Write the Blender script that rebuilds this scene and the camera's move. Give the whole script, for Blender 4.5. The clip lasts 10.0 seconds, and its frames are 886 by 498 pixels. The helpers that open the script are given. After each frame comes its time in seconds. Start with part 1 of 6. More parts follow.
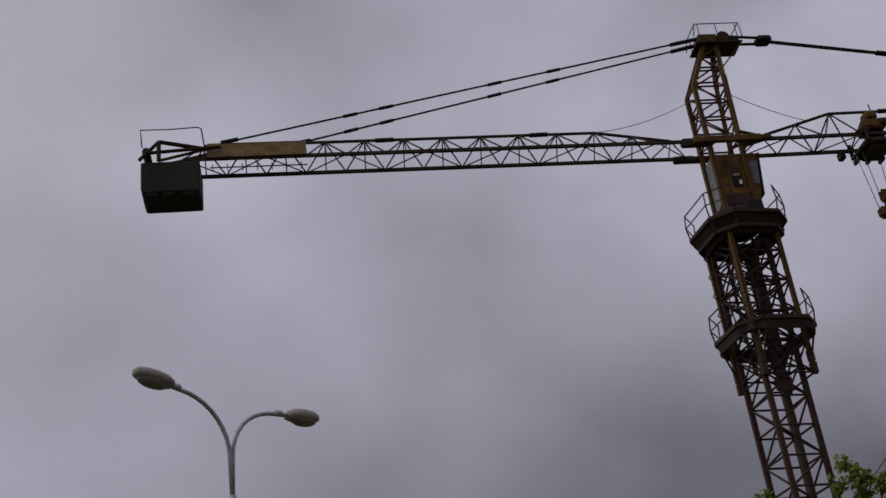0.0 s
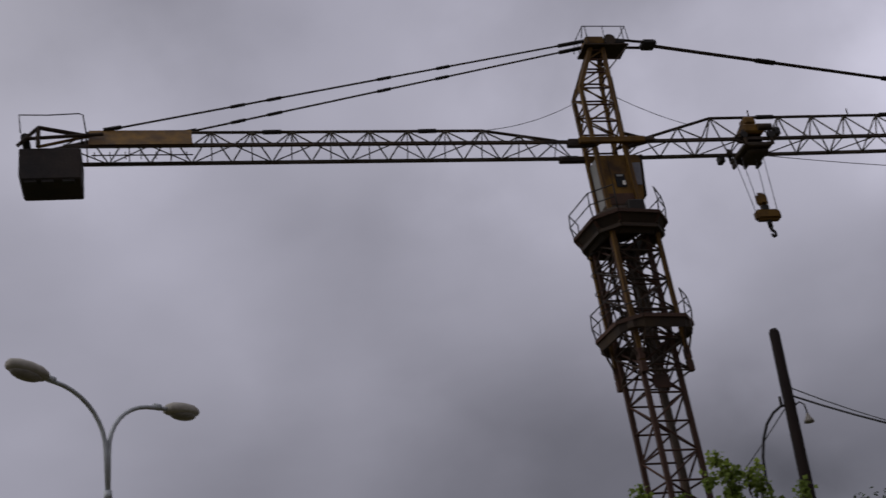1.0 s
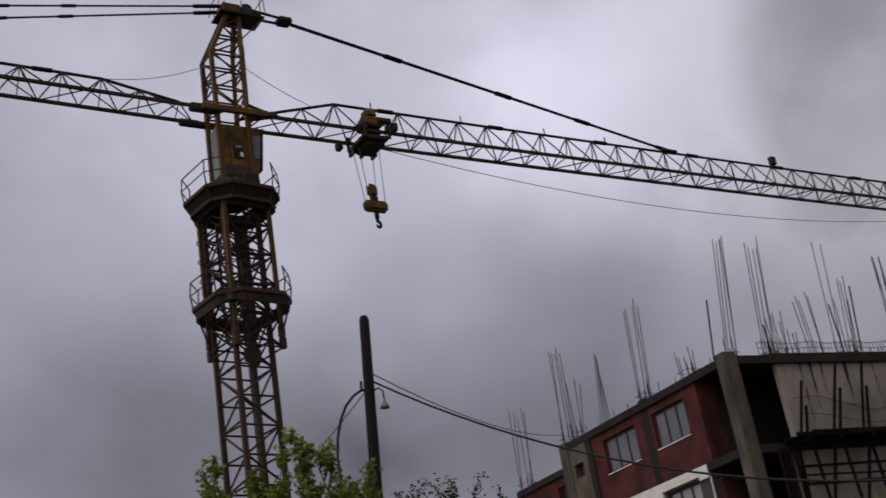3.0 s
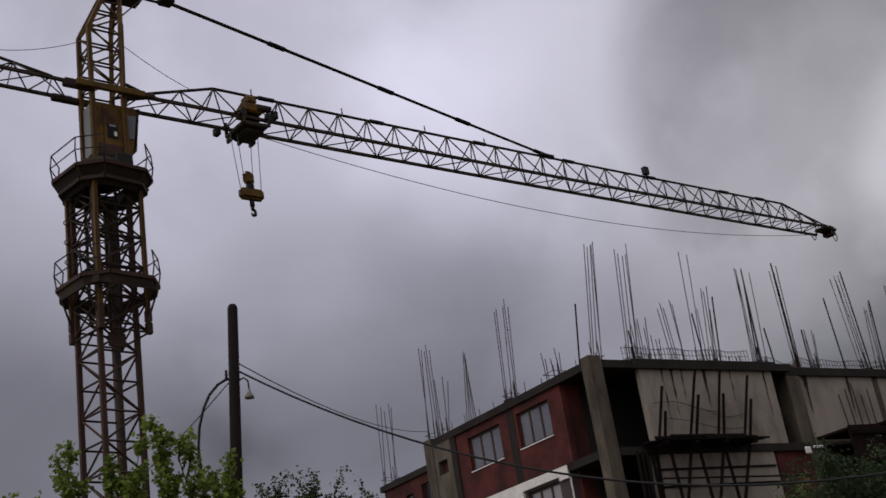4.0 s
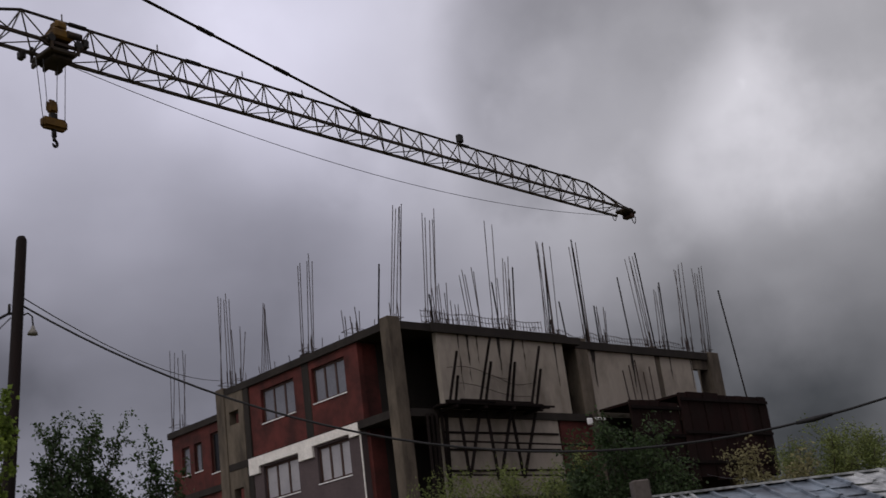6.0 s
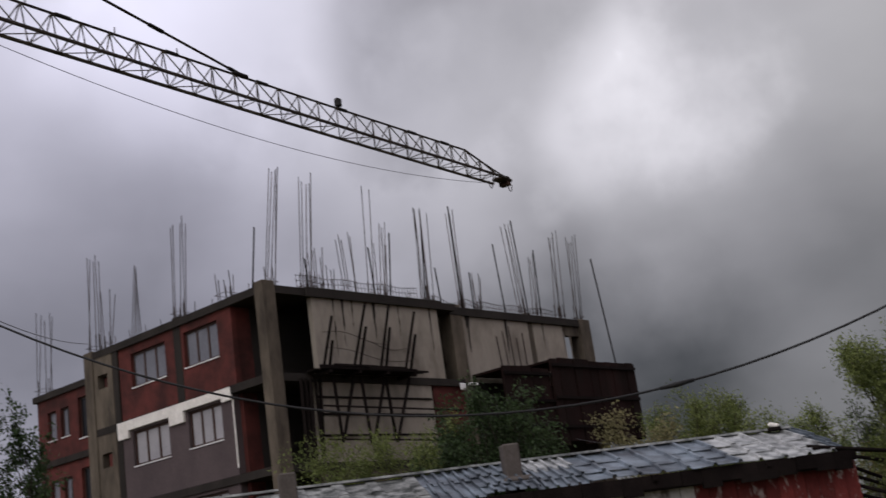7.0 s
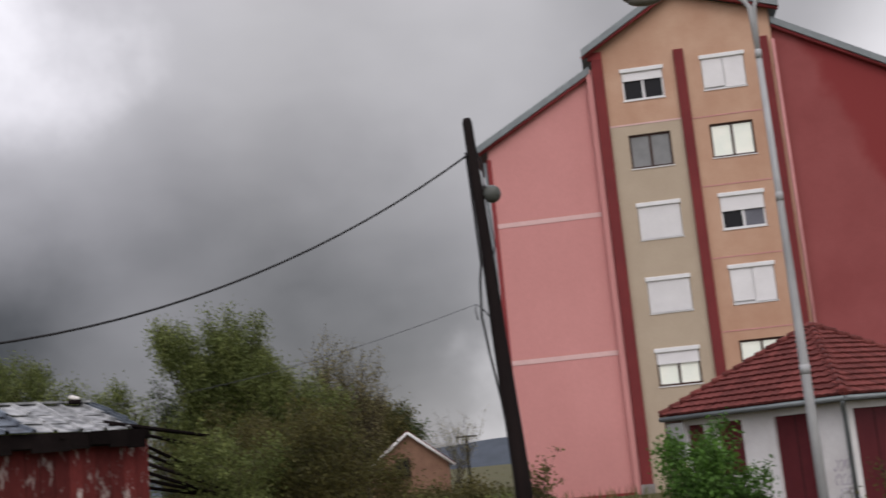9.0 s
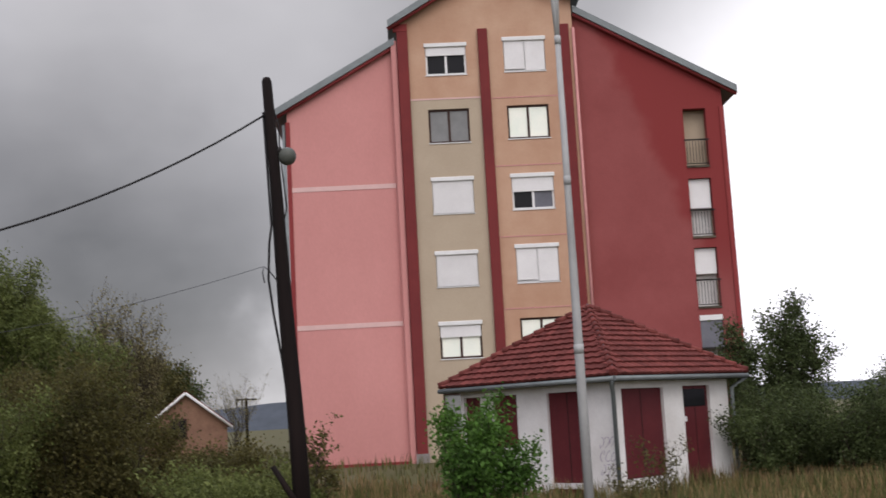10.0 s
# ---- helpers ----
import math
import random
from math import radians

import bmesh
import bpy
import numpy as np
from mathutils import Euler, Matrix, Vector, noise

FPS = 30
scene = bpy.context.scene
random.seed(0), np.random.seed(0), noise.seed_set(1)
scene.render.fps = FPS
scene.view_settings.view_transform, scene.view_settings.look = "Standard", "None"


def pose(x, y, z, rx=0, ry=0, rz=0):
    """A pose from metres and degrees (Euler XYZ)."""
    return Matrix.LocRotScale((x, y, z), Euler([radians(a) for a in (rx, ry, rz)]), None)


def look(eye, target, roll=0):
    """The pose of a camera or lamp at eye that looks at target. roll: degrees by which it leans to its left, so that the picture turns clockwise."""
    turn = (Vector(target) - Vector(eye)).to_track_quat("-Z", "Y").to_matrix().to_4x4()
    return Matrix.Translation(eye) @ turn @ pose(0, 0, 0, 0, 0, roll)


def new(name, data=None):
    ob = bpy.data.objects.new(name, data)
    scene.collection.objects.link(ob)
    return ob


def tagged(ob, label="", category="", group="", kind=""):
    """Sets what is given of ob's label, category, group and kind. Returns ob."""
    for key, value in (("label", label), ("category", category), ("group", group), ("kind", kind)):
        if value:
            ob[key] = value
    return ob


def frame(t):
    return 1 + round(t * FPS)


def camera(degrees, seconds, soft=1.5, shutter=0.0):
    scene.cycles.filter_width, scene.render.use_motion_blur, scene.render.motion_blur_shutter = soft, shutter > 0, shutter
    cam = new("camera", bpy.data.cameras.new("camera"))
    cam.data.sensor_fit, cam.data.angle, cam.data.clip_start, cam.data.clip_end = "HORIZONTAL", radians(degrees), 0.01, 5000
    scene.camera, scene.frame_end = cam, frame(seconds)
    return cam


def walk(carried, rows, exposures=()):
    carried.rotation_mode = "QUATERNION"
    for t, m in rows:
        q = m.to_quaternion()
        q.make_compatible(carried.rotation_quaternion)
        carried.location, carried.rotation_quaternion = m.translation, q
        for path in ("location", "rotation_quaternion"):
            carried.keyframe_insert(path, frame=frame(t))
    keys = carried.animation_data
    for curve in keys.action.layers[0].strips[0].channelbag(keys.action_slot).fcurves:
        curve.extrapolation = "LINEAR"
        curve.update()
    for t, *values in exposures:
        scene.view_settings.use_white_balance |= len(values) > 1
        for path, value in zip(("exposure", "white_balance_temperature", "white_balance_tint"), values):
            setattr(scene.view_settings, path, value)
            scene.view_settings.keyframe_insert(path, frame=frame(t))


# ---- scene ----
cam = camera(40.51, 10.0, soft=1.5, shutter=0.3)


walk(cam, [
    (0.0, pose(-0.198, 0.142, 1.652, 117.745, 6.611, 3.351)),
    (0.5, pose(-0.179, 0.128, 1.647, 117.565, 7.162, 1.568)),
    (1.0, pose(-0.159, 0.114, 1.642, 116.818, 8.109, -1.943)),
    (1.5, pose(-0.139, 0.100, 1.637, 115.844, 8.581, -7.331)),
    (2.0, pose(-0.119, 0.085, 1.631, 114.913, 9.106, -12.451)),
    (2.5, pose(-0.099, 0.071, 1.626, 113.917, 9.277, -17.144)),
    (3.0, pose(-0.079, 0.057, 1.621, 112.512, 9.029, -22.021)),
    (3.2, pose(-0.071, 0.051, 1.619, 112.214, 9.079, -23.518)),
    (4.3, pose(-0.028, 0.020, 1.607, 111.053, 8.356, -29.689)),
    (4.5, pose(-0.020, 0.014, 1.605, 110.893, 8.267, -30.058)),
    (5.0, pose(0.000, 0.000, 1.600, 110.036, 8.647, -32.189)),
    (5.5, pose(0.020, -0.014, 1.595, 108.899, 8.454, -35.925)),
    (6.8, pose(0.071, -0.051, 1.581, 105.791, 7.022, -43.124)),
    (7.0, pose(0.079, -0.057, 1.579, 105.413, 7.934, -44.753)),
    (7.5, pose(0.099, -0.071, 1.574, 103.939, 5.396, -50.773)),
    (8.0, pose(0.119, -0.085, 1.569, 103.158, 4.061, -59.058)),
    (8.5, pose(0.139, -0.100, 1.563, 101.873, 5.480, -68.886)),
    (9.0, pose(0.159, -0.114, 1.558, 100.404, 5.336, -77.278)),
    (9.5, pose(0.179, -0.128, 1.553, 99.104, 4.403, -83.614)),
    (10.0, pose(0.198, -0.142, 1.548, 98.095, 3.061, -87.667)),
], exposures=[(0.0, -0.12), (1.0, -0.06), (1.5, 0.0), (2.0, 0.1), (3.0, 0.23), (5.3, 0.12), (6.8, 0.45), (7.5, 0.63), (8.0, 0.71), (8.5, 0.75), (9.3, 0.82), (10.0, 0.92)])

# ---------------------------------------------------------------- sky and light
world = bpy.data.worlds.new("overcast_sky")
scene.world = world
world.use_nodes = True
wn, wl = world.node_tree.nodes, world.node_tree.links
wn.clear()


def compass(az, el):
    a, e = radians(az), radians(el)
    return (math.sin(a) * math.cos(e), math.cos(a) * math.cos(e), math.sin(e))


def wmath(op, a, b=None):
    n = wn.new("ShaderNodeMath")
    n.operation = op
    for i, v in enumerate((a, b)):
        if v is None:
            continue
        if isinstance(v, (int, float)):
            n.inputs[i].default_value = v
        else:
            wl.new(v, n.inputs[i])
    return n.outputs[0]


coord = wn.new("ShaderNodeTexCoord").outputs["Generated"]
# soft, drifting distortion so that cloud edges are not round
warp = wn.new("ShaderNodeTexNoise")
warp.inputs["Scale"].default_value = 7.0
warp.inputs["Detail"].default_value = 5.0
wl.new(coord, warp.inputs["Vector"])
sub = wn.new("ShaderNodeVectorMath")
sub.operation = "SUBTRACT"
wl.new(warp.outputs["Color"], sub.inputs[0])
sub.inputs[1].default_value = (0.5, 0.5, 0.5)
mad = wn.new("ShaderNodeVectorMath")
mad.operation = "MULTIPLY_ADD"
wl.new(sub.outputs[0], mad.inputs[0])
mad.inputs[1].default_value = (0.019, 0.019, 0.019)
wl.new(coord, mad.inputs[2])
warped = mad.outputs[0]


def cloud(az, el, radius, amount, edge=0.0):
    """A broad lighter or darker bank of cloud round a direction."""
    d = wn.new("ShaderNodeVectorMath")
    d.operation = "DOT_PRODUCT"
    wl.new(warped, d.inputs[0])
    d.inputs[1].default_value = compass(az, el)
    m = wn.new("ShaderNodeMapRange")
    m.interpolation_type = "SMOOTHSTEP"
    m.inputs["From Min"].default_value = math.cos(radians(radius))
    m.inputs["From Max"].default_value = math.cos(radians(radius * edge))
    m.inputs["To Min"].default_value = 0.0
    m.inputs["To Max"].default_value = amount
    wl.new(d.outputs["Value"], m.inputs["Value"])
    return m.outputs[0]


def cloud_noise(scale, detail, amount, squash):
    mp = wn.new("ShaderNodeMapping")
    mp.inputs["Scale"].default_value = (1.0, 1.0, squash)
    wl.new(coord, mp.inputs["Vector"])
    n = wn.new("ShaderNodeTexNoise")
    n.inputs["Scale"].default_value = scale
    n.inputs["Detail"].default_value = detail
    n.inputs["Roughness"].default_value = 0.45
    wl.new(mp.outputs[0], n.inputs["Vector"])
    return wmath("MULTIPLY", wmath("SUBTRACT", n.outputs[0], 0.5), amount)


light = wmath("ADD", 0.265, cloud_noise(4.0, 4.0, 0.16, 1.7))
light = wmath("ADD", light, cloud_noise(11.0, 4.0, 0.035, 2.2))
# the bright gaps in the cover, then the darker banks, then the smaller unevenness
GAPS = ((57.9, 20.0, 6.5, 0.15, 0.0), (59.2, 20.6, 2.3, 0.10, 0.35), (53, 19.0, 13, 0.09, 0.0), (36, 29, 10, 0.13, 0.0), (112, 7, 20, 0.5, 0.2), (-20, 26, 18, 0.12, 0.0),
        (76, 20, 12, 0.06, 0.2), (80, 1.5, 5, 0.12, 0.0), (264, 36, 64, 0.60, 0.2), (0, 90, 55, 0.55, 0.2), (2, 30, 16, 0.08, 0.0), (40, 31, 24, 0.05, 0.2),
        (24, 26, 14, 0.12, 0.0), (52, 20, 9, 0.07, 0.0), (43, 16, 10, 0.12, 0.0), (64, 20, 9, 0.03, 0.0), (13, 26, 10, 0.07, 0.0))
BANKS = ((49.6, 25.8, 7.6, -0.11, 0.66), (66, 6, 17, -0.12, 0.1), (48, 9, 16, -0.05, 0.1), (11, 12, 13, -0.12, 0.0),
         (76, 7, 10, -0.03, 0.2), (84, 18, 20, -0.05, 0.2), (46, 4, 19, -0.08, 0.3), (50.5, 14.5, 6.5, -0.05, 0.0), (27.5, 14, 12, -0.095, 0.0), (63, 8, 10, -0.02, 0.0))
UNEVEN = ((14, 34, 0.05), (20, 24, -0.02), (33, 17, -0.03), (53, 12, -0.025), (-15, 36, 0.062), (-15, 21, -0.042), (-3, 24, -0.018), (8, 26, -0.032), (5, 36, 0.041), (24, 30, 0.040), (26, 18, -0.033), (35, 26, 0.040), (40, 20, -0.037), (46, 16, -0.014), (41, 30, 0.036), (51, 14, -0.035), (51, 24, -0.016), (56, 17, -0.015), (30, 24, 0.010))
for az, el, radius, amount, edge in GAPS + BANKS + tuple((a, e, 9.0, m, 0.0) for a, e, m in UNEVEN):
    light = wmath("ADD", light, cloud(az, el, radius, amount, edge))
light = wmath("MAXIMUM", light, 0.03)
tint = wn.new("ShaderNodeMix")
tint.data_type = "RGBA"
tint.inputs[6].default_value = (0.975, 0.955, 1.15, 1)
tint.inputs[7].default_value = (1.01, 0.985, 1.03, 1)
wl.new(wmath("MINIMUM", wmath("ADD", wmath("ADD", cloud(73, 18, 38, 0.8, 0.3), cloud(110, 10, 50, 0.6, 0.3)), cloud(250, 40, 80, 1.0, 0.4)), 1.0), tint.inputs[0])
grey = wn.new("ShaderNodeVectorMath")
grey.operation = "SCALE"
wl.new(tint.outputs[2], grey.inputs[0])
wl.new(light, grey.inputs["Scale"])
sky = wn.new("ShaderNodeTexSky")
sky.sky_type = "NISHITA"
sky.sun_disc = False
sky.sun_elevation, sky.sun_rotation = radians(42), radians(245)
skys = wn.new("ShaderNodeVectorMath")
skys.operation = "SCALE"
skys.inputs["Scale"].default_value = 0.0025
wl.new(sky.outputs[0], skys.inputs[0])
both = wn.new("ShaderNodeVectorMath")
wl.new(grey.outputs[0], both.inputs[0])
wl.new(skys.outputs[0], both.inputs[1])
bg = wn.new("ShaderNodeBackground")
wl.new(both.outputs[0], bg.inputs["Color"])
wl.new(bg.outputs[0], wn.new("ShaderNodeOutputWorld").inputs[0])

sun = new("sun", bpy.data.lights.new("sun", "SUN"))
sun.data.energy, sun.data.angle, sun.data.color = 0.28, radians(25), (1.0, 0.96, 0.9)
sun.matrix_basis = look(Vector(compass(245, 42)) * 60, (0, 0, 0))

# ---------------------------------------------------------------- materials


def paint(name, base, rough=0.7, metal=0.0, other=None, scale=3.0, grain=40.0, mix=0.5, bump=0.2, stretch=(1, 1, 1), vary=0.0, sharp=(0.35, 0.65), speck=0.28, gloss=0.18):
    """A surface of two colours in stains, with fine grain, relief and a change from piece to piece."""
    m = bpy.data.materials.new(name)
    m.use_nodes = True
    n, l = m.node_tree.nodes, m.node_tree.links
    p = n["Principled BSDF"]
    p.inputs["Metallic"].default_value = metal
    p.inputs["Specular IOR Level"].default_value = gloss
    tc = n.new("ShaderNodeTexCoord")
    mp = n.new("ShaderNodeMapping")
    mp.inputs["Scale"].default_value = stretch
    l.new(tc.outputs["Object"], mp.inputs["Vector"])
    big = n.new("ShaderNodeTexNoise")
    big.inputs["Scale"].default_value = scale
    big.inputs["Detail"].default_value = 6
    big.inputs["Roughness"].default_value = 0.62
    l.new(mp.outputs[0], big.inputs["Vector"])
    ramp = n.new("ShaderNodeMapRange")
    ramp.inputs["From Min"].default_value, ramp.inputs["From Max"].default_value = sharp
    ramp.inputs["To Max"].default_value = mix
    l.new(big.outputs[0], ramp.inputs["Value"])
    fine = n.new("ShaderNodeTexNoise")
    fine.inputs["Scale"].default_value = grain
    fine.inputs["Detail"].default_value = 4
    l.new(mp.outputs[0], fine.inputs["Vector"])
    a = n.new("ShaderNodeMix")
    a.data_type = "RGBA"
    a.inputs[6].default_value = (*base, 1)
    a.inputs[7].default_value = (*(other or [c * 0.55 for c in base]), 1)
    l.new(ramp.outputs[0], a.inputs[0])
    g = n.new("ShaderNodeMapRange")
    g.inputs["To Min"].default_value, g.inputs["To Max"].default_value = 1 - speck, 1 + speck
    l.new(fine.outputs[0], g.inputs["Value"])
    value = g.outputs[0]
    if vary:
        info = n.new("ShaderNodeObjectInfo")
        geo = n.new("ShaderNodeNewGeometry")
        add = n.new("ShaderNodeMath")
        l.new(info.outputs["Random"], add.inputs[0])
        l.new(geo.outputs["Random Per Island"], add.inputs[1])
        fr = n.new("ShaderNodeMath")
        fr.operation = "FRACT"
        l.new(add.outputs[0], fr.inputs[0])
        r = n.new("ShaderNodeMapRange")
        r.inputs["To Min"].default_value, r.inputs["To Max"].default_value = 1 - vary, 1 + vary
        l.new(fr.outputs[0], r.inputs["Value"])
        mul = n.new("ShaderNodeMath")
        mul.operation = "MULTIPLY"
        l.new(value, mul.inputs[0])
        l.new(r.outputs[0], mul.inputs[1])
        value = mul.outputs[0]
    s = n.new("ShaderNodeVectorMath")
    s.operation = "SCALE"
    l.new(a.outputs[2], s.inputs[0])
    l.new(value, s.inputs["Scale"])
    l.new(s.outputs[0], p.inputs["Base Color"])
    rr = n.new("ShaderNodeMapRange")
    rr.inputs["To Min"].default_value, rr.inputs["To Max"].default_value = max(rough - 0.12, 0.05), min(rough + 0.12, 1)
    l.new(fine.outputs[0], rr.inputs["Value"])
    l.new(rr.outputs[0], p.inputs["Roughness"])
    if bump:
        b = n.new("ShaderNodeBump")
        b.inputs["Strength"].default_value = bump
        b.inputs["Distance"].default_value = 0.02
        l.new(fine.outputs[0], b.inputs["Height"])
        l.new(b.outputs[0], p.inputs["Normal"])
    return m


def leafy(name, base, other, back=0.35):
    m = paint(name, base, 0.55, other=other, scale=0.9, grain=6, mix=0.9, bump=0, vary=0.45)
    n, l = m.node_tree.nodes, m.node_tree.links
    p = n["Principled BSDF"]
    t = n.new("ShaderNodeBsdfTranslucent")
    l.new(p.inputs["Base Color"].links[0].from_socket, t.inputs["Color"])
    mx = n.new("ShaderNodeMixShader")
    mx.inputs[0].default_value = back
    l.new(p.outputs[0], mx.inputs[1])
    l.new(t.outputs[0], mx.inputs[2])
    l.new(mx.outputs[0], n["Material Output"].inputs[0])
    return m


def glassy(name, base, rough=0.12):
    m = bpy.data.materials.new(name)
    m.use_nodes = True
    p = m.node_tree.nodes["Principled BSDF"]
    p.inputs["Base Color"].default_value = (*base, 1)
    p.inputs["Roughness"].default_value = rough
    p.inputs["Specular IOR Level"].default_value = 0.12
    return m


CRANE_YELLOW = paint("worn_yellow_paint", (0.13, 0.068, 0.010), 0.7, 0.0, (0.035, 0.018, 0.009), 1.5, 30, 1.0, 0.2, vary=0.15)
CRANE_RUST = paint("rusty_dark_steel", (0.06, 0.029, 0.02), 0.75, 0.0, (0.03, 0.018, 0.014), 2.0, 40, 0.8, 0.2, vary=0.25)
CRANE_DARK = paint("dark_weathered_steel", (0.022, 0.016, 0.014), 0.7, 0.0, (0.05, 0.03, 0.013), 1.2, 30, 0.6, 0.2, vary=0.25)
CRANE_JIB = paint("dull_ochre_steel", (0.042, 0.03, 0.016), 0.65, 0.0, (0.02, 0.015, 0.013), 1.0, 30, 0.8, 0.2, vary=0.25)
BLACK_STEEL = paint("black_grease_steel", (0.018, 0.015, 0.014), 0.6, 0, None, 3, 30, 0.5, 0.2)
BALLAST = paint("dark_concrete_ballast", (0.022, 0.02, 0.022), 0.9, 0, (0.045, 0.035, 0.032), 0.8, 12, 0.7, 0.4)
GALV = paint("galvanised_steel", (0.36, 0.38, 0.40), 0.5, 0.3, (0.24, 0.25, 0.27), 4, 50, 0.6, 0.1)
LAMP_SHELL = paint("grey_lamp_housing", (0.30, 0.28, 0.25), 0.6, 0, (0.13, 0.12, 0.10), 5, 40, 0.6, 0.1)
# lamp cover, a darker tone than the housing
LAMP_BELLY = paint("dark_lamp_cover", (0.19, 0.175, 0.155), 0.3, 0, None, 6, 40, 0.5, 0)
POST_GREY = paint("light_grey_post_paint", (0.40, 0.40, 0.40), 0.6, 0, (0.24, 0.24, 0.24), 2, 40, 0.7, 0.1, (1, 1, 0.4), speck=0.07)
OLD_POLE = paint("tarred_old_wood", (0.007, 0.005, 0.005), 0.95, 0, (0.017, 0.010, 0.009), 3, 50, 0.7, 0.6, (1, 1, 0.08))
CABLE = paint("black_cable_sheath", (0.014, 0.013, 0.014), 0.6, 0, None, 3, 30, 0.4, 0)
THIN_WIRE = paint("grey_wire", (0.10, 0.10, 0.11), 0.5, 0.3, None, 3, 30, 0.4, 0)
CONCRETE = paint("raw_concrete", (0.13, 0.105, 0.08), 0.95, 0, (0.028, 0.022, 0.018), 0.9, 9, 0.9, 0.4, (1, 1, 0.35))
CONCRETE_PANEL = paint("cream_concrete_with_runs", (0.27, 0.235, 0.20), 0.95, 0, (0.09, 0.07, 0.055), 0.8, 5, 0.8, 0.3, (1, 1, 0.45), sharp=(0.47, 0.78), speck=0.14)
# a much darker tone of the raw concrete
CONCRETE_DARK = paint("darker_concrete", (0.028, 0.023, 0.020), 0.95, 0, (0.015, 0.012, 0.011), 0.8, 10, 0.8, 0.4, (1, 1, 0.4))
BRICK = paint("red_hollow_brick", (0.098, 0.026, 0.022), 0.95, 0, (0.032, 0.013, 0.012), 0.9, 30, 0.9, 0.4, vary=0.22)
GREY_RENDER = paint("grey_brown_render", (0.085, 0.064, 0.066), 0.95, 0, (0.06, 0.046, 0.048), 0.6, 20, 0.7, 0.3)
WHITE_RENDER = paint("white_undercoat", (0.72, 0.68, 0.64), 0.9, 0, (0.5, 0.46, 0.43), 2.0, 20, 0.5, 0.2)
# room walls: the gloom behind the openings is put into the colour
ROOM_SHADE = paint("room_shade_wall", (0.028, 0.024, 0.022), 0.95, 0, None, 1, 10, 0.5, 0.2)
REBAR = paint("rusty_rebar", (0.03, 0.02, 0.018), 0.9, 0, (0.05, 0.036, 0.032), 3, 60, 0.6, 0.2, vary=0.3)
FORM_PLY = paint("rust_brown_shuttering", (0.017, 0.008, 0.0075), 0.9, 0, (0.012, 0.008, 0.007), 1.2, 20, 0.9, 0.4, (1, 1, 0.4), vary=0.3, gloss=0.06)
TIMBER = paint("black_wet_timber", (0.008, 0.006, 0.006), 0.95, 0, (0.015, 0.011, 0.010), 2.5, 30, 0.6, 0.5, vary=0.3, gloss=0.04)
PVC_WHITE = paint("white_window_plastic", (0.72, 0.71, 0.71), 0.45, 0, (0.6, 0.59, 0.58), 3, 30, 0.4, 0, speck=0.07)
BROWN_FRAME = paint("brown_window_frame", (0.055, 0.028, 0.022), 0.55, 0, None, 3, 40, 0.5, 0.1)
BLIND = paint("roller_blind", (0.74, 0.72, 0.72), 0.6, 0, (0.64, 0.62, 0.62), 1.0, 30, 0.6, 0, speck=0.07)
BLIND_GREY = paint("grey_roller_blind", (0.23, 0.23, 0.23), 0.6, 0, (0.17, 0.17, 0.17), 2.0, 30, 0.6, 0, speck=0.07)
PANE = glassy("dark_pane", (0.012, 0.012, 0.014))
PANE_MILK = paint("pale_milky_pane", (0.16, 0.16, 0.185), 0.25, 0, (0.10, 0.10, 0.12), 0.9, 20, 0.7, 0, speck=0.07)
PANE_PALE = paint("whitened_pane", (0.32, 0.305, 0.32), 0.3, 0, (0.23, 0.22, 0.24), 1.0, 20, 0.6, 0, speck=0.06)
# curtained panes whose bright sky reflection is put into the base colour
PANE_BRIGHT = paint("curtained_sky_glare_pane", (0.92, 0.92, 0.82), 0.2, 0, (0.8, 0.85, 0.76), 1.2, 20, 0.7, 0, speck=0.07)
PINK = paint("pink_render", (0.58, 0.265, 0.250), 0.92, 0, (0.51, 0.225, 0.212), 0.25, 14, 0.8, 0.15, (1, 1, 0.6), speck=0.07)
DARK_RED = paint("damp_red_render", (0.245, 0.046, 0.046), 0.92, 0, (0.21, 0.036, 0.038), 0.5, 14, 0.8, 0.15, speck=0.07)
FADED_RED = paint("faded_red_render", (0.275, 0.078, 0.076), 0.92, 0, (0.225, 0.056, 0.055), 0.4, 14, 0.8, 0.15, speck=0.07)


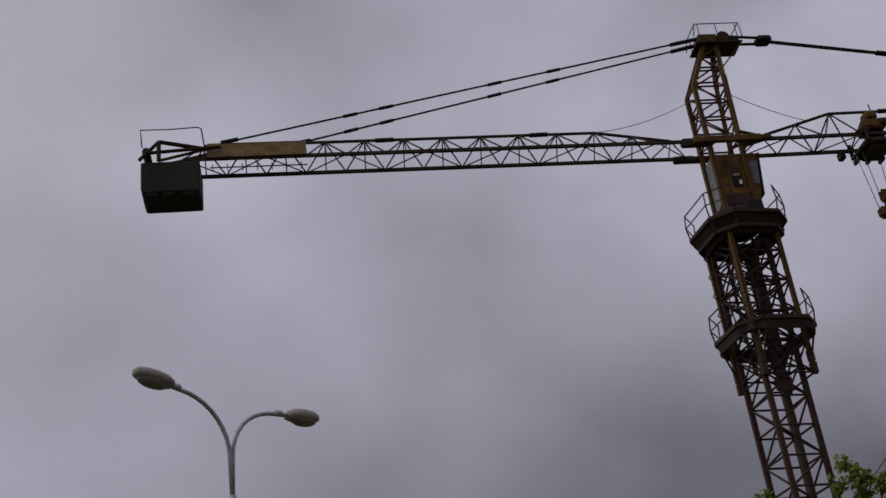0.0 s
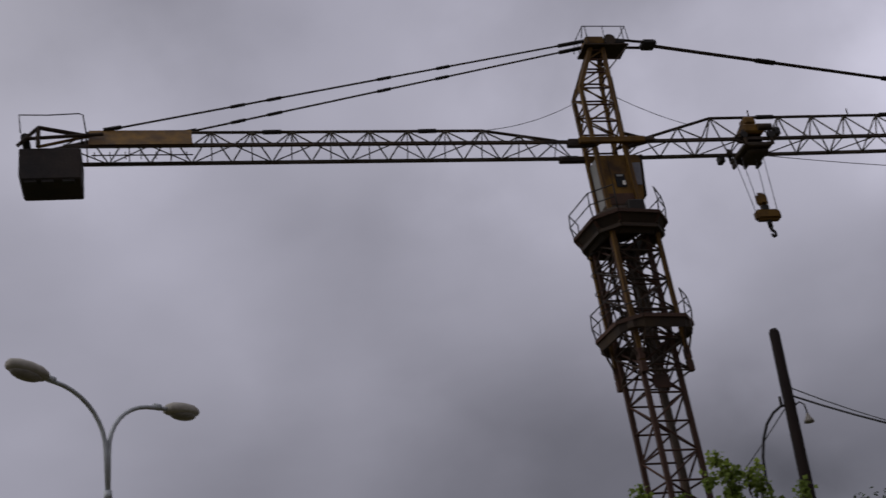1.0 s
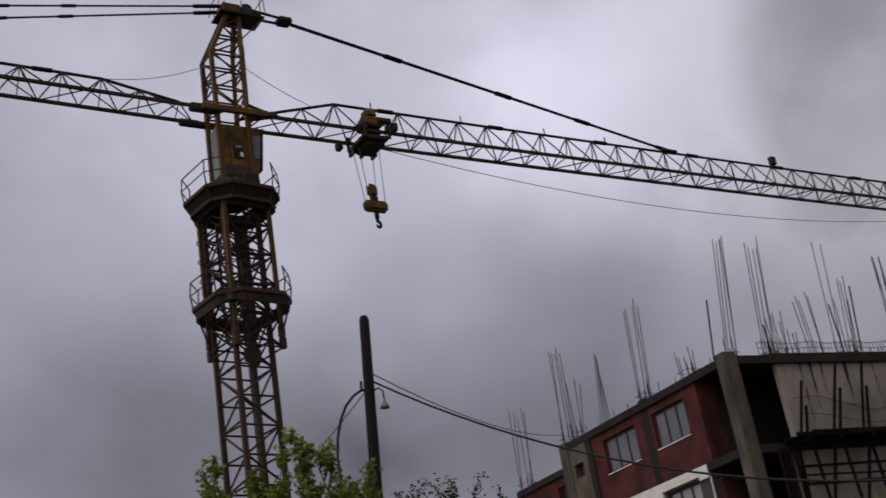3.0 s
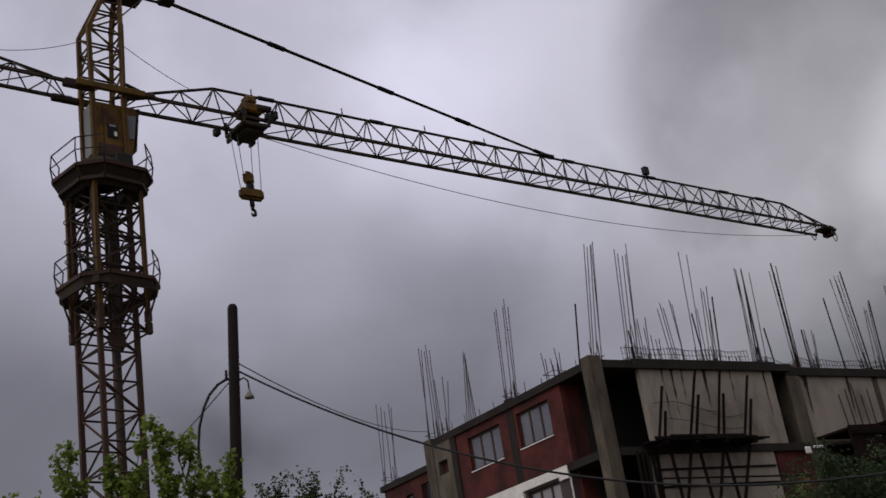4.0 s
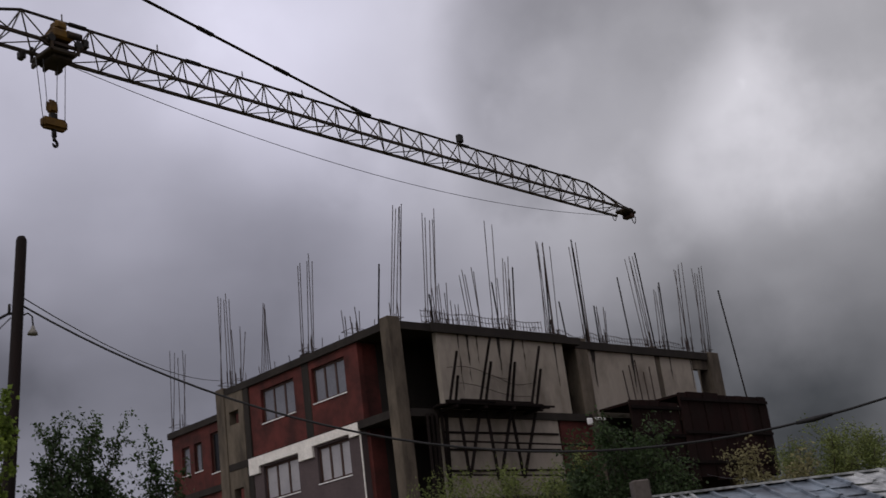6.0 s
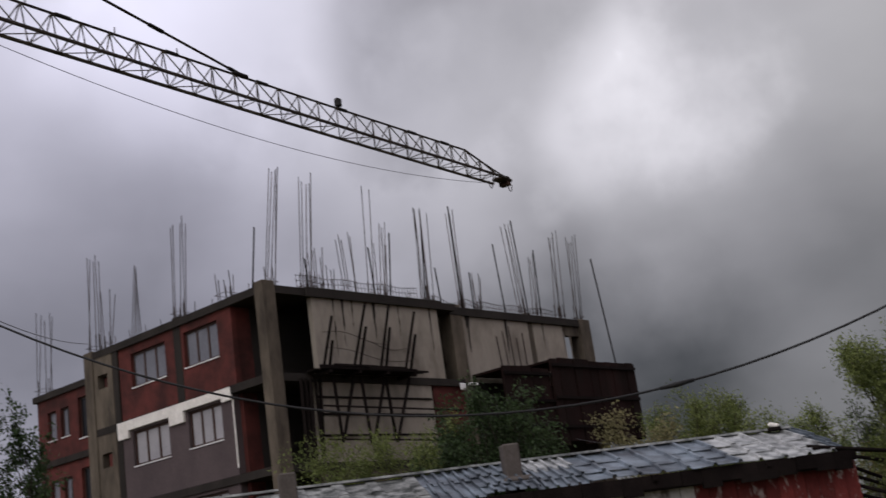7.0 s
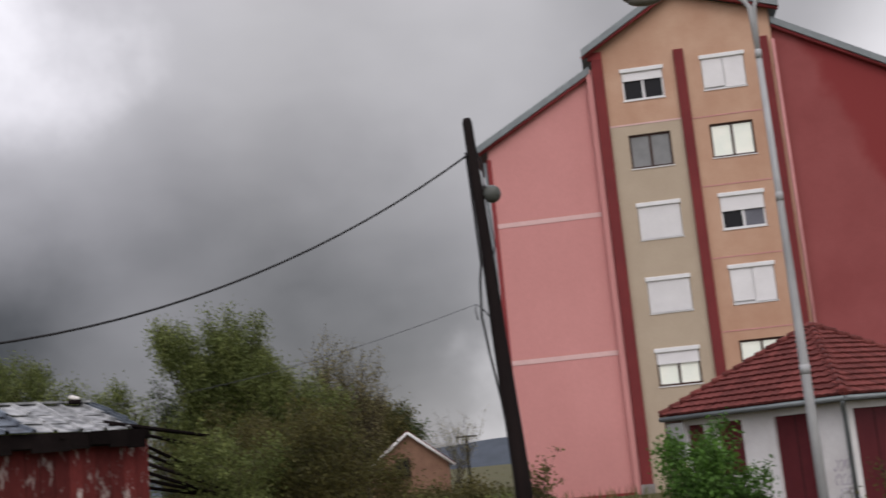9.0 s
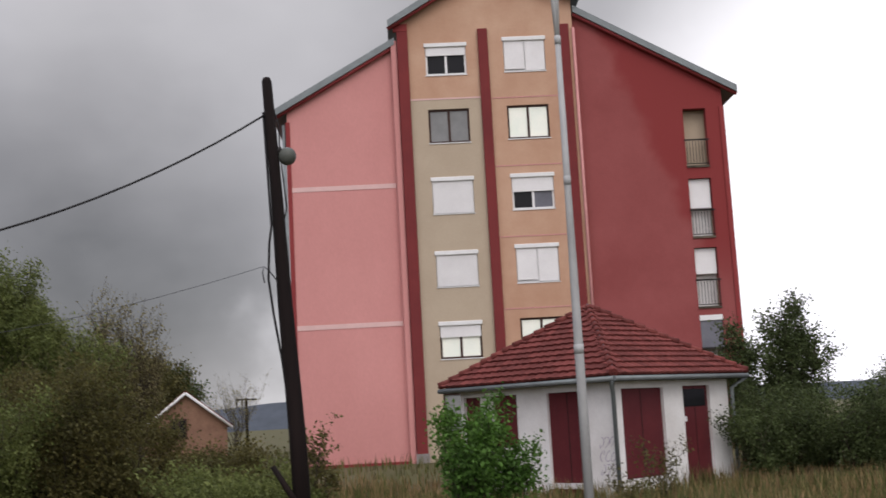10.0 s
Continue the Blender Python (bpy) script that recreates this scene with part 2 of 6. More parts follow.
def damp_stain(m, point, slope, low, colour):
    """Lays a large damp stain with a soft ragged edge over a wall's paint: it lies beyond a raking line in the wall's own x and z, above a height."""
    n, l = m.node_tree.nodes, m.node_tree.links
    p = n["Principled BSDF"]
    under = p.inputs["Base Color"].links[0].from_socket
    tc = n.new("ShaderNodeTexCoord")
    ns = n.new("ShaderNodeTexNoise")
    ns.inputs["Scale"].default_value, ns.inputs["Detail"].default_value = 0.75, 7
    l.new(tc.outputs["Object"], ns.inputs["Vector"])
    dot = n.new("ShaderNodeVectorMath")
    dot.operation = "DOT_PRODUCT"
    l.new(tc.outputs["Object"], dot.inputs[0])
    dot.inputs[1].default_value = (slope[0], 0, slope[1])
    add = n.new("ShaderNodeMath")
    add.operation = "MULTIPLY_ADD"
    l.new(ns.outputs[0], add.inputs[0])
    add.inputs[1].default_value = 1.6
    l.new(dot.outputs["Value"], add.inputs[2])
    edge = n.new("ShaderNodeMapRange")
    edge.interpolation_type = "SMOOTHSTEP"
    at = point[0] * slope[0] + point[1] * slope[1] + 0.8
    edge.inputs["From Min"].default_value, edge.inputs["From Max"].default_value = at - 0.25, at + 0.45
    l.new(add.outputs[0], edge.inputs["Value"])
    sep = n.new("ShaderNodeSeparateXYZ")
    l.new(tc.outputs["Object"], sep.inputs[0])
    foot = n.new("ShaderNodeMapRange")
    foot.interpolation_type = "SMOOTHSTEP"
    foot.inputs["From Min"].default_value, foot.inputs["From Max"].default_value = low, low + 3.0
    l.new(sep.outputs["Z"], foot.inputs["Value"])
    both_ = n.new("ShaderNodeMath")
    both_.operation = "MULTIPLY"
    l.new(edge.outputs[0], both_.inputs[0])
    l.new(foot.outputs[0], both_.inputs[1])
    mx = n.new("ShaderNodeMix")
    mx.data_type = "RGBA"
    l.new(both_.outputs[0], mx.inputs[0])
    l.new(under, mx.inputs[6])
    mx.inputs[7].default_value = (*colour, 1)
    l.new(mx.outputs[2], p.inputs["Base Color"])


damp_stain(FADED_RED, (5.6, 14.75), (0.93, 0.368), 5.0, (0.215, 0.037, 0.037))
BEIGE = paint("beige_render", (0.45, 0.365, 0.275), 0.92, 0, (0.39, 0.31, 0.23), 0.5, 14, 0.7, 0.15, speck=0.07)
PEACH = paint("peach_render", (0.52, 0.335, 0.235), 0.92, 0, (0.42, 0.235, 0.155), 0.45, 14, 0.8, 0.15, speck=0.07)
BAND = paint("pale_pink_band", (0.66, 0.44, 0.42), 0.9, 0, None, 2, 20, 0.2, 0.1, speck=0.07)
PILASTER = paint("oxblood_render", (0.19, 0.036, 0.036), 0.92, 0, (0.14, 0.028, 0.03), 0.7, 14, 0.8, 0.15, speck=0.07)
GUTTER = paint("grey_sheet_metal", (0.20, 0.22, 0.225), 0.5, 0.3, (0.13, 0.14, 0.145), 2, 30, 0.6, 0.1, speck=0.07)
PIPE_PINK = paint("pink_drainpipe", (0.55, 0.26, 0.25), 0.6, 0, None, 3, 30, 0.3, 0)
PLINTH = paint("grey_plinth", (0.30, 0.27, 0.26), 0.9, 0, None, 1.5, 20, 0.6, 0.3)
TILE = paint("red_clay_tile", (0.155, 0.042, 0.036), 0.85, 0, (0.095, 0.022, 0.02), 1.5, 30, 0.8, 0.3, vary=0.25)
HUT_WHITE = paint("whitewashed_wall", (0.76, 0.74, 0.73), 0.9, 0, (0.58, 0.55, 0.53), 0.9, 20, 0.7, 0.2, speck=0.08)
OXBLOOD = paint("oxblood_metal_door", (0.12, 0.024, 0.028), 0.5, 0.1, (0.085, 0.016, 0.02), 1.5, 30, 0.7, 0.1)
GRAFFITI = paint("faded_violet_spray", (0.42, 0.36, 0.45), 0.9, 0, None, 8, 40, 0.3, 0)
ZINC = paint("weathered_zinc_sheet", (0.17, 0.20, 0.235), 0.42, 0.3, (0.04, 0.045, 0.055), 1.6, 14, 1.0, 0.15, (1, 1, 1), vary=0.25)
ZINC_PALE = paint("pale_lichen_sheet", (0.36, 0.36, 0.36), 0.65, 0.1, (0.05, 0.055, 0.058), 3.2, 12, 0.9, 0.3, vary=0.2)
FLAKED = paint("flaking_red_boards", (0.105, 0.020, 0.018), 0.9, 0, (0.34, 0.28, 0.26), 7.0, 18, 1.0, 0.6, (1, 1, 0.4), vary=0.35, sharp=(0.56, 0.66), speck=0.4)
ZINC_LICHEN = paint("lichened_old_sheet", (0.24, 0.24, 0.235), 0.8, 0.05, (0.035, 0.037, 0.035), 3.5, 12, 1.0, 0.4, vary=0.2, sharp=(0.38, 0.6))
FLAKED_PALE = paint("peeling_whitewash", (0.36, 0.34, 0.33), 0.9, 0, (0.05, 0.035, 0.03), 2.6, 14, 0.95, 0.6, (1, 1, 0.45), vary=0.15, sharp=(0.50, 0.66), speck=0.35)
GLOBE = glassy("dark_lamp_glass", (0.09, 0.095, 0.085))
CHIMNEY = paint("sooty_chimney_render", (0.10, 0.085, 0.078), 0.95, 0, (0.055, 0.045, 0.04), 3, 20, 0.8, 0.5)
HOUSE_WALL = paint("bare_orange_brick", (0.25, 0.145, 0.10), 0.95, 0, (0.18, 0.10, 0.072), 1.5, 10, 0.7, 0.3)
BARK = paint("grey_brown_bark", (0.055, 0.042, 0.033), 0.95, 0, (0.03, 0.024, 0.02), 6, 40, 0.7, 0.6, (1, 1, 0.25))
LEAF_BRIGHT = leafy("fresh_green_leaf", (0.20, 0.25, 0.045), (0.09, 0.14, 0.028), 0.5)
LEAF_WILLOW = leafy("willow_leaf", (0.18, 0.205, 0.065), (0.085, 0.11, 0.033), 0.45)
LEAF_DARK = leafy("dark_green_leaf", (0.048, 0.074, 0.028), (0.024, 0.040, 0.015))
LEAF_OLIVE = leafy("olive_autumn_leaf", (0.125, 0.108, 0.038), (0.062, 0.064, 0.022), 0.45)
LEAF_PALE = leafy("pale_straw_leaf", (0.25, 0.22, 0.11), (0.14, 0.13, 0.06), 0.5)
LEAF_MID = leafy("mid_green_leaf", (0.085, 0.11, 0.04), (0.045, 0.062, 0.024), 0.4)
LEAF_FRESH = leafy("bush_green_leaf", (0.085, 0.17, 0.03), (0.045, 0.10, 0.02))
GRASS = leafy("dry_tall_grass", (0.13, 0.12, 0.045), (0.06, 0.085, 0.022))
GRASS_DRY = leafy("straw_grass", (0.30, 0.21, 0.10), (0.16, 0.10, 0.05))
SOIL = paint("grassy_soil", (0.07, 0.075, 0.03), 0.95, 0, (0.11, 0.085, 0.05), 0.25, 3, 0.8, 0.5)
# the haze over the far hills is put into this blue base colour
HILL = paint("hill_with_painted_haze", (0.075, 0.085, 0.105), 1.0, 0, (0.05, 0.06, 0.07), 0.004, 0.05, 0.6, 0)

# ---------------------------------------------------------------- building helpers
UNIT = {}


def thing(name, at, label, category, group="", rz=0.0, kind=""):
    ob = new(name)
    ob.matrix_basis = pose(*at, 0, 0, rz)
    ob.empty_display_size = 0.2
    return tagged(ob, label, category, group, kind)


def part(name, bm, material, parent, label=""):
    """Links a bmesh as one mesh object under a thing or a part."""
    me = bpy.data.meshes.new(name)
    bm.to_mesh(me)
    bm.free()
    me.materials.append(material)
    ob = new(name, me)
    ob.parent = parent
    return tagged(ob, label)


def setting(name, bm, material, label, category):
    return tagged(part(name, bm, material, None), label, category, "", "structure")


def box(bm, x0, x1, y0, y1, z0, z1, m=None, bevel=0.0):
    r = bmesh.ops.create_cube(bm, size=1.0)
    vs = r["verts"]
    t = Matrix.Translation(((x0 + x1) / 2, (y0 + y1) / 2, (z0 + z1) / 2)) @ Matrix.Diagonal((abs(x1 - x0), abs(y1 - y0), abs(z1 - z0), 1))
    bmesh.ops.transform(bm, matrix=(m @ t) if m else t, verts=vs)
    if bevel:
        es = list({e for v in vs for e in v.link_edges})
        bmesh.ops.bevel(bm, geom=es, offset=bevel, segments=1, affect="EDGES")
    return bm


def boxed(*a, **k):
    return box(bmesh.new(), *a, **k)


def tube(bm, points, radius, sides=6, cap=True):
    """A round bar through points; radius may be a list."""
    pts = [Vector(p) for p in points]
    rs = radius if isinstance(radius, (list, tuple)) else [radius] * len(pts)
    rings = []
    for i, p in enumerate(pts):
        d = (pts[min(i + 1, len(pts) - 1)] - pts[max(i - 1, 0)]).normalized()
        a = d.orthogonal().normalized() if i == 0 else (side - d * side.dot(d)).normalized()
        side = a
        b = d.cross(a)
        rings.append([bm.verts.new(p + (a * math.cos(k * math.tau / sides) + b * math.sin(k * math.tau / sides)) * rs[i]) for k in range(sides)])
    for r, s in zip(rings, rings[1:]):
        for k in range(sides):
            f = bm.faces.new((r[k], r[(k + 1) % sides], s[(k + 1) % sides], s[k]))
            f.smooth = True
    if cap:
        bm.faces.new(rings[0][::-1])
        bm.faces.new(rings[-1])
    return bm


def tubed(points, radius, sides=6):
    return tube(bmesh.new(), points, radius, sides)


def unit_bar(material, square=False):
    key = (material.name, square)
    if key not in UNIT:
        bm = bmesh.new()
        if square:
            box(bm, -1, 1, -1, 1, 0, 1)
        else:
            tube(bm, [(0, 0, 0), (0, 0, 1)], 1.0, 7)
        me = bpy.data.meshes.new("bar")
        bm.to_mesh(me)
        bm.free()
        me.materials.append(material)
        UNIT[key] = me
    return UNIT[key]


def bar(name, p, q, r, material, parent, label="", square=False):
    """One straight member from p to q; alike members share one mesh."""
    p, q = Vector(p), Vector(q)
    d = q - p
    ob = new(name, unit_bar(material, square))
    turn = d.to_track_quat("Z", "Y")
    ob.matrix_basis = Matrix.LocRotScale(p, turn, (r, r, d.length))
    ob.parent = parent
    return tagged(ob, label)


def prism(bm, outline, z0, z1, m=None):
    """A plate: a flat outline of x, y pulled from z0 to z1."""
    lo = [bm.verts.new((x, y, z0)) for x, y in outline]
    hi = [bm.verts.new((x, y, z1)) for x, y in outline]
    n = len(lo)
    bm.faces.new(lo[::-1])
    bm.faces.new(hi)
    for i in range(n):
        bm.faces.new((lo[i], lo[(i + 1) % n], hi[(i + 1) % n], hi[i]))
    if m:
        bmesh.ops.transform(bm, matrix=m, verts=lo + hi)
    return bm


def sag(p, q, drop, n=16):
    p, q = Vector(p), Vector(q)
    return [p.lerp(q, i / n) - Vector((0, 0, drop * 4 * (i / n) * (1 - i / n))) for i in range(n + 1)]


# ---------------------------------------------------------------- ground and distance
rng = np.random.default_rng(7)


def rise(x, y):
    """Height of the ground: flat, falling a little towards the hut, with slight swells."""
    d = math.hypot(x, y)
    dip = -0.45 * math.exp(-((x - 27) ** 2 + (y + 3) ** 2) / 90.0)
    return dip + 0.08 * math.sin(x * 0.31 + 1) * math.cos(y * 0.27) * min(d / 12, 1) * math.exp(-d / 150)


def ground():
    bm = bmesh.new()
    radii = [0.0, 1.5, 3, 5, 7, 9, 11, 13, 15, 17, 19, 21, 23, 25, 27, 29, 32, 36, 40, 46, 54, 64, 80, 110, 160, 250, 420, 800, 1500, 3500]
    n = 96
    mid = bm.verts.new((0, 0, 0))
    last = None
    for r in radii[1:]:
        ring = []
        for k in range(n):
            x, y = r * math.cos(k * math.tau / n), r * math.sin(k * math.tau / n)
            ring.append(bm.verts.new((x, y, rise(x, y))))
        for k in range(n):
            if last is None:
                bm.faces.new((mid, ring[k], ring[(k + 1) % n]))
            else:
                bm.faces.new((last[k], ring[k], ring[(k + 1) % n], last[(k + 1) % n]))
        last = ring
    for f in bm.faces:
        f.smooth = True
    return setting("ground", bm, SOIL, "rough waste ground with weeds and dry grass", "ground")


ground()


def hills():
    bm = bmesh.new()
    low, high = [], []
    for i in range(121):
        az = 40 + i * 0.75
        x, y, _ = compass(az, 0)
        h = 34 + 16 * noise.noise((i * 0.09, 0, 0)) + 7 * noise.noise((i * 0.31, 3, 0)) + 22 * math.exp(-((az - 80) / 6) ** 2)
        low.append(bm.verts.new((x * 2300, y * 2300, -30)))
        high.append((bm.verts.new((x * 2450, y * 2450, h)), bm.verts.new((x * 2900, y * 2900, h * 1.1))))
    for i in range(120):
        bm.faces.new((low[i], low[i + 1], high[i + 1][0], high[i][0]))
        bm.faces.new((high[i][0], high[i + 1][0], high[i + 1][1], high[i][1]))
    return setting("backdrop_hills", bm, HILL, "distant wooded hills with blue haze painted in", "hills")


hills()

# ---------------------------------------------------------------- tower crane
ZB = 22.15          # underside of the jib
crane = thing("tower_crane", (9.36, 34.85, 0.0), "tall rusty yellow lattice tower crane with a long jib", "crane", rz=8.7)


def cz(x):
    """The jib rises a little outwards, the counter-jib a little backwards."""
    return ZB + (0.00022 * x * x if x > 0 else 0.01 - 0.014 * x)


def truss(word, xs, top, half, label_material, brace_r, chord_r):
    """A three-chord lattice along local x: the chords, then zigzags on both sides and underneath, member by member."""
    sgn = 1 if xs[-1] > xs[0] else -1
    low = {s: [Vector((x, s * half, cz(x))) for x in xs] for s in (-1, 1)}
    mids = [(a + b) / 2 for a, b in zip(xs, xs[1:])]
    apex = [Vector((x, 0, cz(x) + top(x))) for x in mids]
    for s in (-1, 1):
        for a, b in zip(low[s], low[s][1:]):
            bar(word + "_lower_chord", a, b, chord_r, CRANE_DARK if s < 0 else label_material, crane, square=True)
    for i in range(len(apex) - 1):
        bar(word + "_upper_chord", apex[i], apex[i + 1], chord_r * 1.05, CRANE_DARK, crane)
    for i, a in enumerate(apex):
        for s in (-1, 1):
            bar(word + "_brace", low[s][i], a, brace_r, label_material, crane)
            bar(word + "_brace", a, low[s][i + 1], brace_r, label_material, crane)
        if word == "jib":
            bar(word + "_cross_bar", low[-1][i], low[1][i], brace_r * 0.85, label_material, crane)
        bar(word + "_bottom_brace", low[-1 if i % 2 else 1][i], low[1 if i % 2 else -1][i + 1], brace_r * 0.85, label_material, crane)
    return low, apex


JTOP = 1.23
jib_xs = [1.06 + 1.32 * i for i in range(31)]


def jib_top(x):
    if x < 4.36:
        return 0.30 + (JTOP - 0.30) * (x - 1.2) / 3.16
    if x > 37.4:
        return JTOP - (JTOP - 0.25) * (x - 37.4) / 3.6
    return JTOP


jlow, japex = truss("jib", jib_xs, jib_top, 0.53, CRANE_JIB, 0.028, 0.052)
bar("jib_root_bar", (0.8, -0.5, ZB + 0.35), japex[0], 0.06, CRANE_DARK, crane)
bar("jib_root_bar", (0.8, 0.5, ZB + 0.35), japex[0], 0.06, CRANE_DARK, crane)
# joint sleeves on the upper chord
for x in (6.5, 11.45, 16.7, 21.86, 27.2, 32.64, 35.5):
    bar("jib_joint_sleeve", (x - 0.32, 0, cz(x) + JTOP + 0.01), (x + 0.32, 0, cz(x) + JTOP + 0.015), 0.085, BLACK_STEEL, crane)
for x in (5.9, 9.85, 13.85, 17.0):
    bar("jib_line_support", (x, 0, cz(x) + JTOP), (x, 0, cz(x) + JTOP + 0.3), 0.025, CRANE_DARK, crane)
# floodlight on the jib
part("floodlight", boxed(26.82, 27.14, -0.12, 0.12, cz(27) + JTOP + 0.12, cz(27) + JTOP + 0.52, bevel=0.03), BLACK_STEEL, crane, "black box floodlight on the jib")
bar("floodlight_bracket", (26.98, 0, cz(27) + JTOP), (26.98, 0, cz(27) + JTOP + 0.2), 0.03, BLACK_STEEL, crane)
# jib nose: sheave frame and hoops
zt = cz(39.7)
part("jib_nose", boxed(40.2, 41.35, -0.34, 0.34, zt + 0.02, zt + 0.18, bevel=0.05), CRANE_DARK, crane)
part("nose_sheave", tubed([(41.2, -0.1, zt + 0.22), (41.2, 0.1, zt + 0.22)], 0.19, 16), CRANE_DARK, crane)
for x in (40.0, 41.5):
    part("nose_hoop", tubed([(x + 0.2 * math.cos(a), 0.3 if x < 41 else 0.0, zt - 0.02 + 0.42 * math.sin(a)) for a in np.linspace(math.pi, math.tau, 9)], 0.025), CRANE_DARK, crane)
part("nose_plate", boxed(40.85, 41.25, -0.25, 0.3, zt - 0.2, zt + 0.02), CRANE_RUST, crane)
bar("nose_stay", (38.9, 0, zt + 0.85), (41.2, 0, zt + 0.35), 0.02, CRANE_DARK, crane)

# counter-jib
cj_xs = [-0.84 - 1.28 * i for i in range(14)]


def cj_top(x):
    x = -x
    return 0.34 + (0.82 - 0.34) * min((x - 1.2) / 2.84, 1)


clow, capex = truss("counter_jib", cj_xs, cj_top, 0.53, CRANE_JIB, 0.026, 0.050)
for s in (-1, 1):
    for i in range(13):
        m = (clow[s][i] + clow[s][i + 1]) / 2
        bar("counter_jib_post", m, capex[i], 0.02, CRANE_JIB, crane)
for x in (-5.92, -11.06):
    bar("counter_jib_sleeve", (x - 0.3, 0, cz(x) + 0.825), (x + 0.3, 0, cz(x) + 0.83), 0.08, BLACK_STEEL, crane)
part("counter_jib_root_plate", boxed(-1.3, -0.6, -0.6, -0.5, ZB - 0.08, ZB + 0.14, bevel=0.03), CRANE_DARK, crane)
part("counter_jib_root_plate", boxed(-1.3, -0.6, 0.5, 0.6, ZB - 0.08, ZB + 0.14, bevel=0.03), CRANE_DARK, crane)


def slab_on_side(x0, x1, s, lo, hi, thick):
    """A plate lying on one inclined side of the counter-jib."""
    bm = bmesh.new()
    def at(x, k, out):
        return bm.verts.new((x, s * (0.57 * (1 - k) + 0.05 * k + out), cz(x) + 0.85 * k))
    a = [at(x0, lo, 0), at(x1, lo, 0), at(x1, hi, 0), at(x0, hi, 0)]
    b = [at(x0, lo, thick), at(x1, lo, thick), at(x1, hi, thick), at(x0, hi, thick)]
    bm.faces.new(a)
    bm.faces.new(b[::-1])
    for i in range(4):
        bm.faces.new((a[i], b[i], b[(i + 1) % 4], a[(i + 1) % 4]))
    bmesh.ops.recalc_face_normals(bm, faces=bm.faces)
    return bm


part("machinery_cover", slab_on_side(-16.75, -13.62, -1, 0.0, 1.0, 0.06), CRANE_YELLOW, crane, "yellow sheet machinery cover")
# ballast block, open frame over it and rail
zc = 21.85
bal = bmesh.new()
prism(bal, [(-18.76, zc + 0.45), (-16.96, zc + 0.45), (-16.96, zc - 0.66), (-18.70, zc - 0.66), (-18.76, zc - 0.55)], -0.66, 0.66, Matrix.Rotation(radians(90), 4, "X"))
bmesh.ops.bevel(bal, geom=list(bal.edges), offset=0.04, segments=1, affect="EDGES")
block = part("counterweight", bal, BALLAST, crane, "dark weathered concrete counterweight")
for x in (-18.6, -18.1, -17.5):
    part("ballast_hook", boxed(x, x + 0.35, -0.62, -0.45, zc - 0.74, zc - 0.655), BLACK_STEEL, block)
bar("ballast_frame", (-18.80, -0.7, zc + 0.5), (-18.20, -0.7, zc + 1.15), 0.06, CRANE_DARK, crane)
bar("ballast_frame", (-18.80, 0.7, zc + 0.5), (-18.20, 0.7, zc + 1.15), 0.06, CRANE_DARK, crane)
bar("ballast_frame", (-18.20, -0.7, zc + 1.15), (-16.60, -0.1, zc + 1.15), 0.07, CRANE_DARK, crane)
bar("ballast_frame", (-18.20, 0.7, zc + 1.15), (-16.60, 0.1, zc + 1.15), 0.07, CRANE_DARK, crane)
bar("ballast_frame", (-18.20, -0.7, zc + 0.45), (-18.20, -0.7, zc + 1.15), 0.07, CRANE_DARK, crane)
bar("ballast_frame", (-18.20, -0.7, zc + 0.45), (-16.60, -0.3, zc + 1.1), 0.05, CRANE_YELLOW, crane)
bar("ballast_frame", (-18.60, -0.7, zc + 0.75), (-16.30, -0.5, zc + 1.0), 0.06, CRANE_DARK, crane)
bar("ballast_pulley", (-18.60, -0.6, zc + 0.9), (-18.60, 0.6, zc + 0.9), 0.13, BLACK_STEEL, crane)
rail = [(-18.70, -0.8, zc + 0.9), (-18.75, -0.8, zc + 1.55), (-17.90, -0.8, zc + 1.53), (-17.00, -0.8, zc + 1.57), (-16.88, -0.8, zc + 1.52), (-16.8, -0.6, zc + 0.95)]
part("ballast_handrail", tubed(rail, 0.022), BLACK_STEEL, crane)
for x in np.linspace(-16.6, -13.8, 7):
    bar("walkway_cross_bar", (x, -0.15, cz(x) + 0.02), (x, 0.25, cz(x) + 0.02), 0.016, CRANE_DARK, crane)
bar("walkway_rail", (-16.7, 0.05, cz(-17) + 0.03), (-13.6, 0.05, cz(-13.6) + 0.03), 0.022, CRANE_DARK, crane)

# tower: inner mast, outer climbing cage, both turned a little against the jib
TW = Matrix.Rotation(radians(8), 4, "Z")


def corners(h, z):
    off = Vector((-0.07, 0.0, 0.0)) if h < 0.7 else Vector((0.05, 0.0, 0.0))
    return [off + TW @ Vector((sx * h, sy * h, z)) for sx, sy in ((-1, -1), (1, -1), (1, 1), (-1, 1))]


def lattice(word, h, z0, z1, step, leg_r, brace_r, leg_mat, brace_mat, cross=False, square=True):
    for a, b in zip(corners(h, z0), corners(h, z1)):
        bar(word + "_leg", a, b, leg_r, leg_mat, crane, square=square)
    n = max(1, round((z1 - z0) / step))
    zs = np.linspace(z0, z1, n + 1)
    for i in range(n):
        a, b = corners(h, zs[i]), corners(h, zs[i + 1])
        for k in range(4):
            j = (k + 1) % 4
            bar(word + "_cross_bar", a[k], a[j], brace_r, brace_mat, crane)
            if cross:
                bar(word + "_brace", a[k], b[j], brace_r, brace_mat, crane)
                bar(word + "_brace", a[j], b[k], brace_r, brace_mat, crane)
            elif (i + k) % 2:
                bar(word + "_brace", a[k], b[j], brace_r, brace_mat, crane)
            else:
                bar(word + "_brace", a[j], b[k], brace_r, brace_mat, crane)


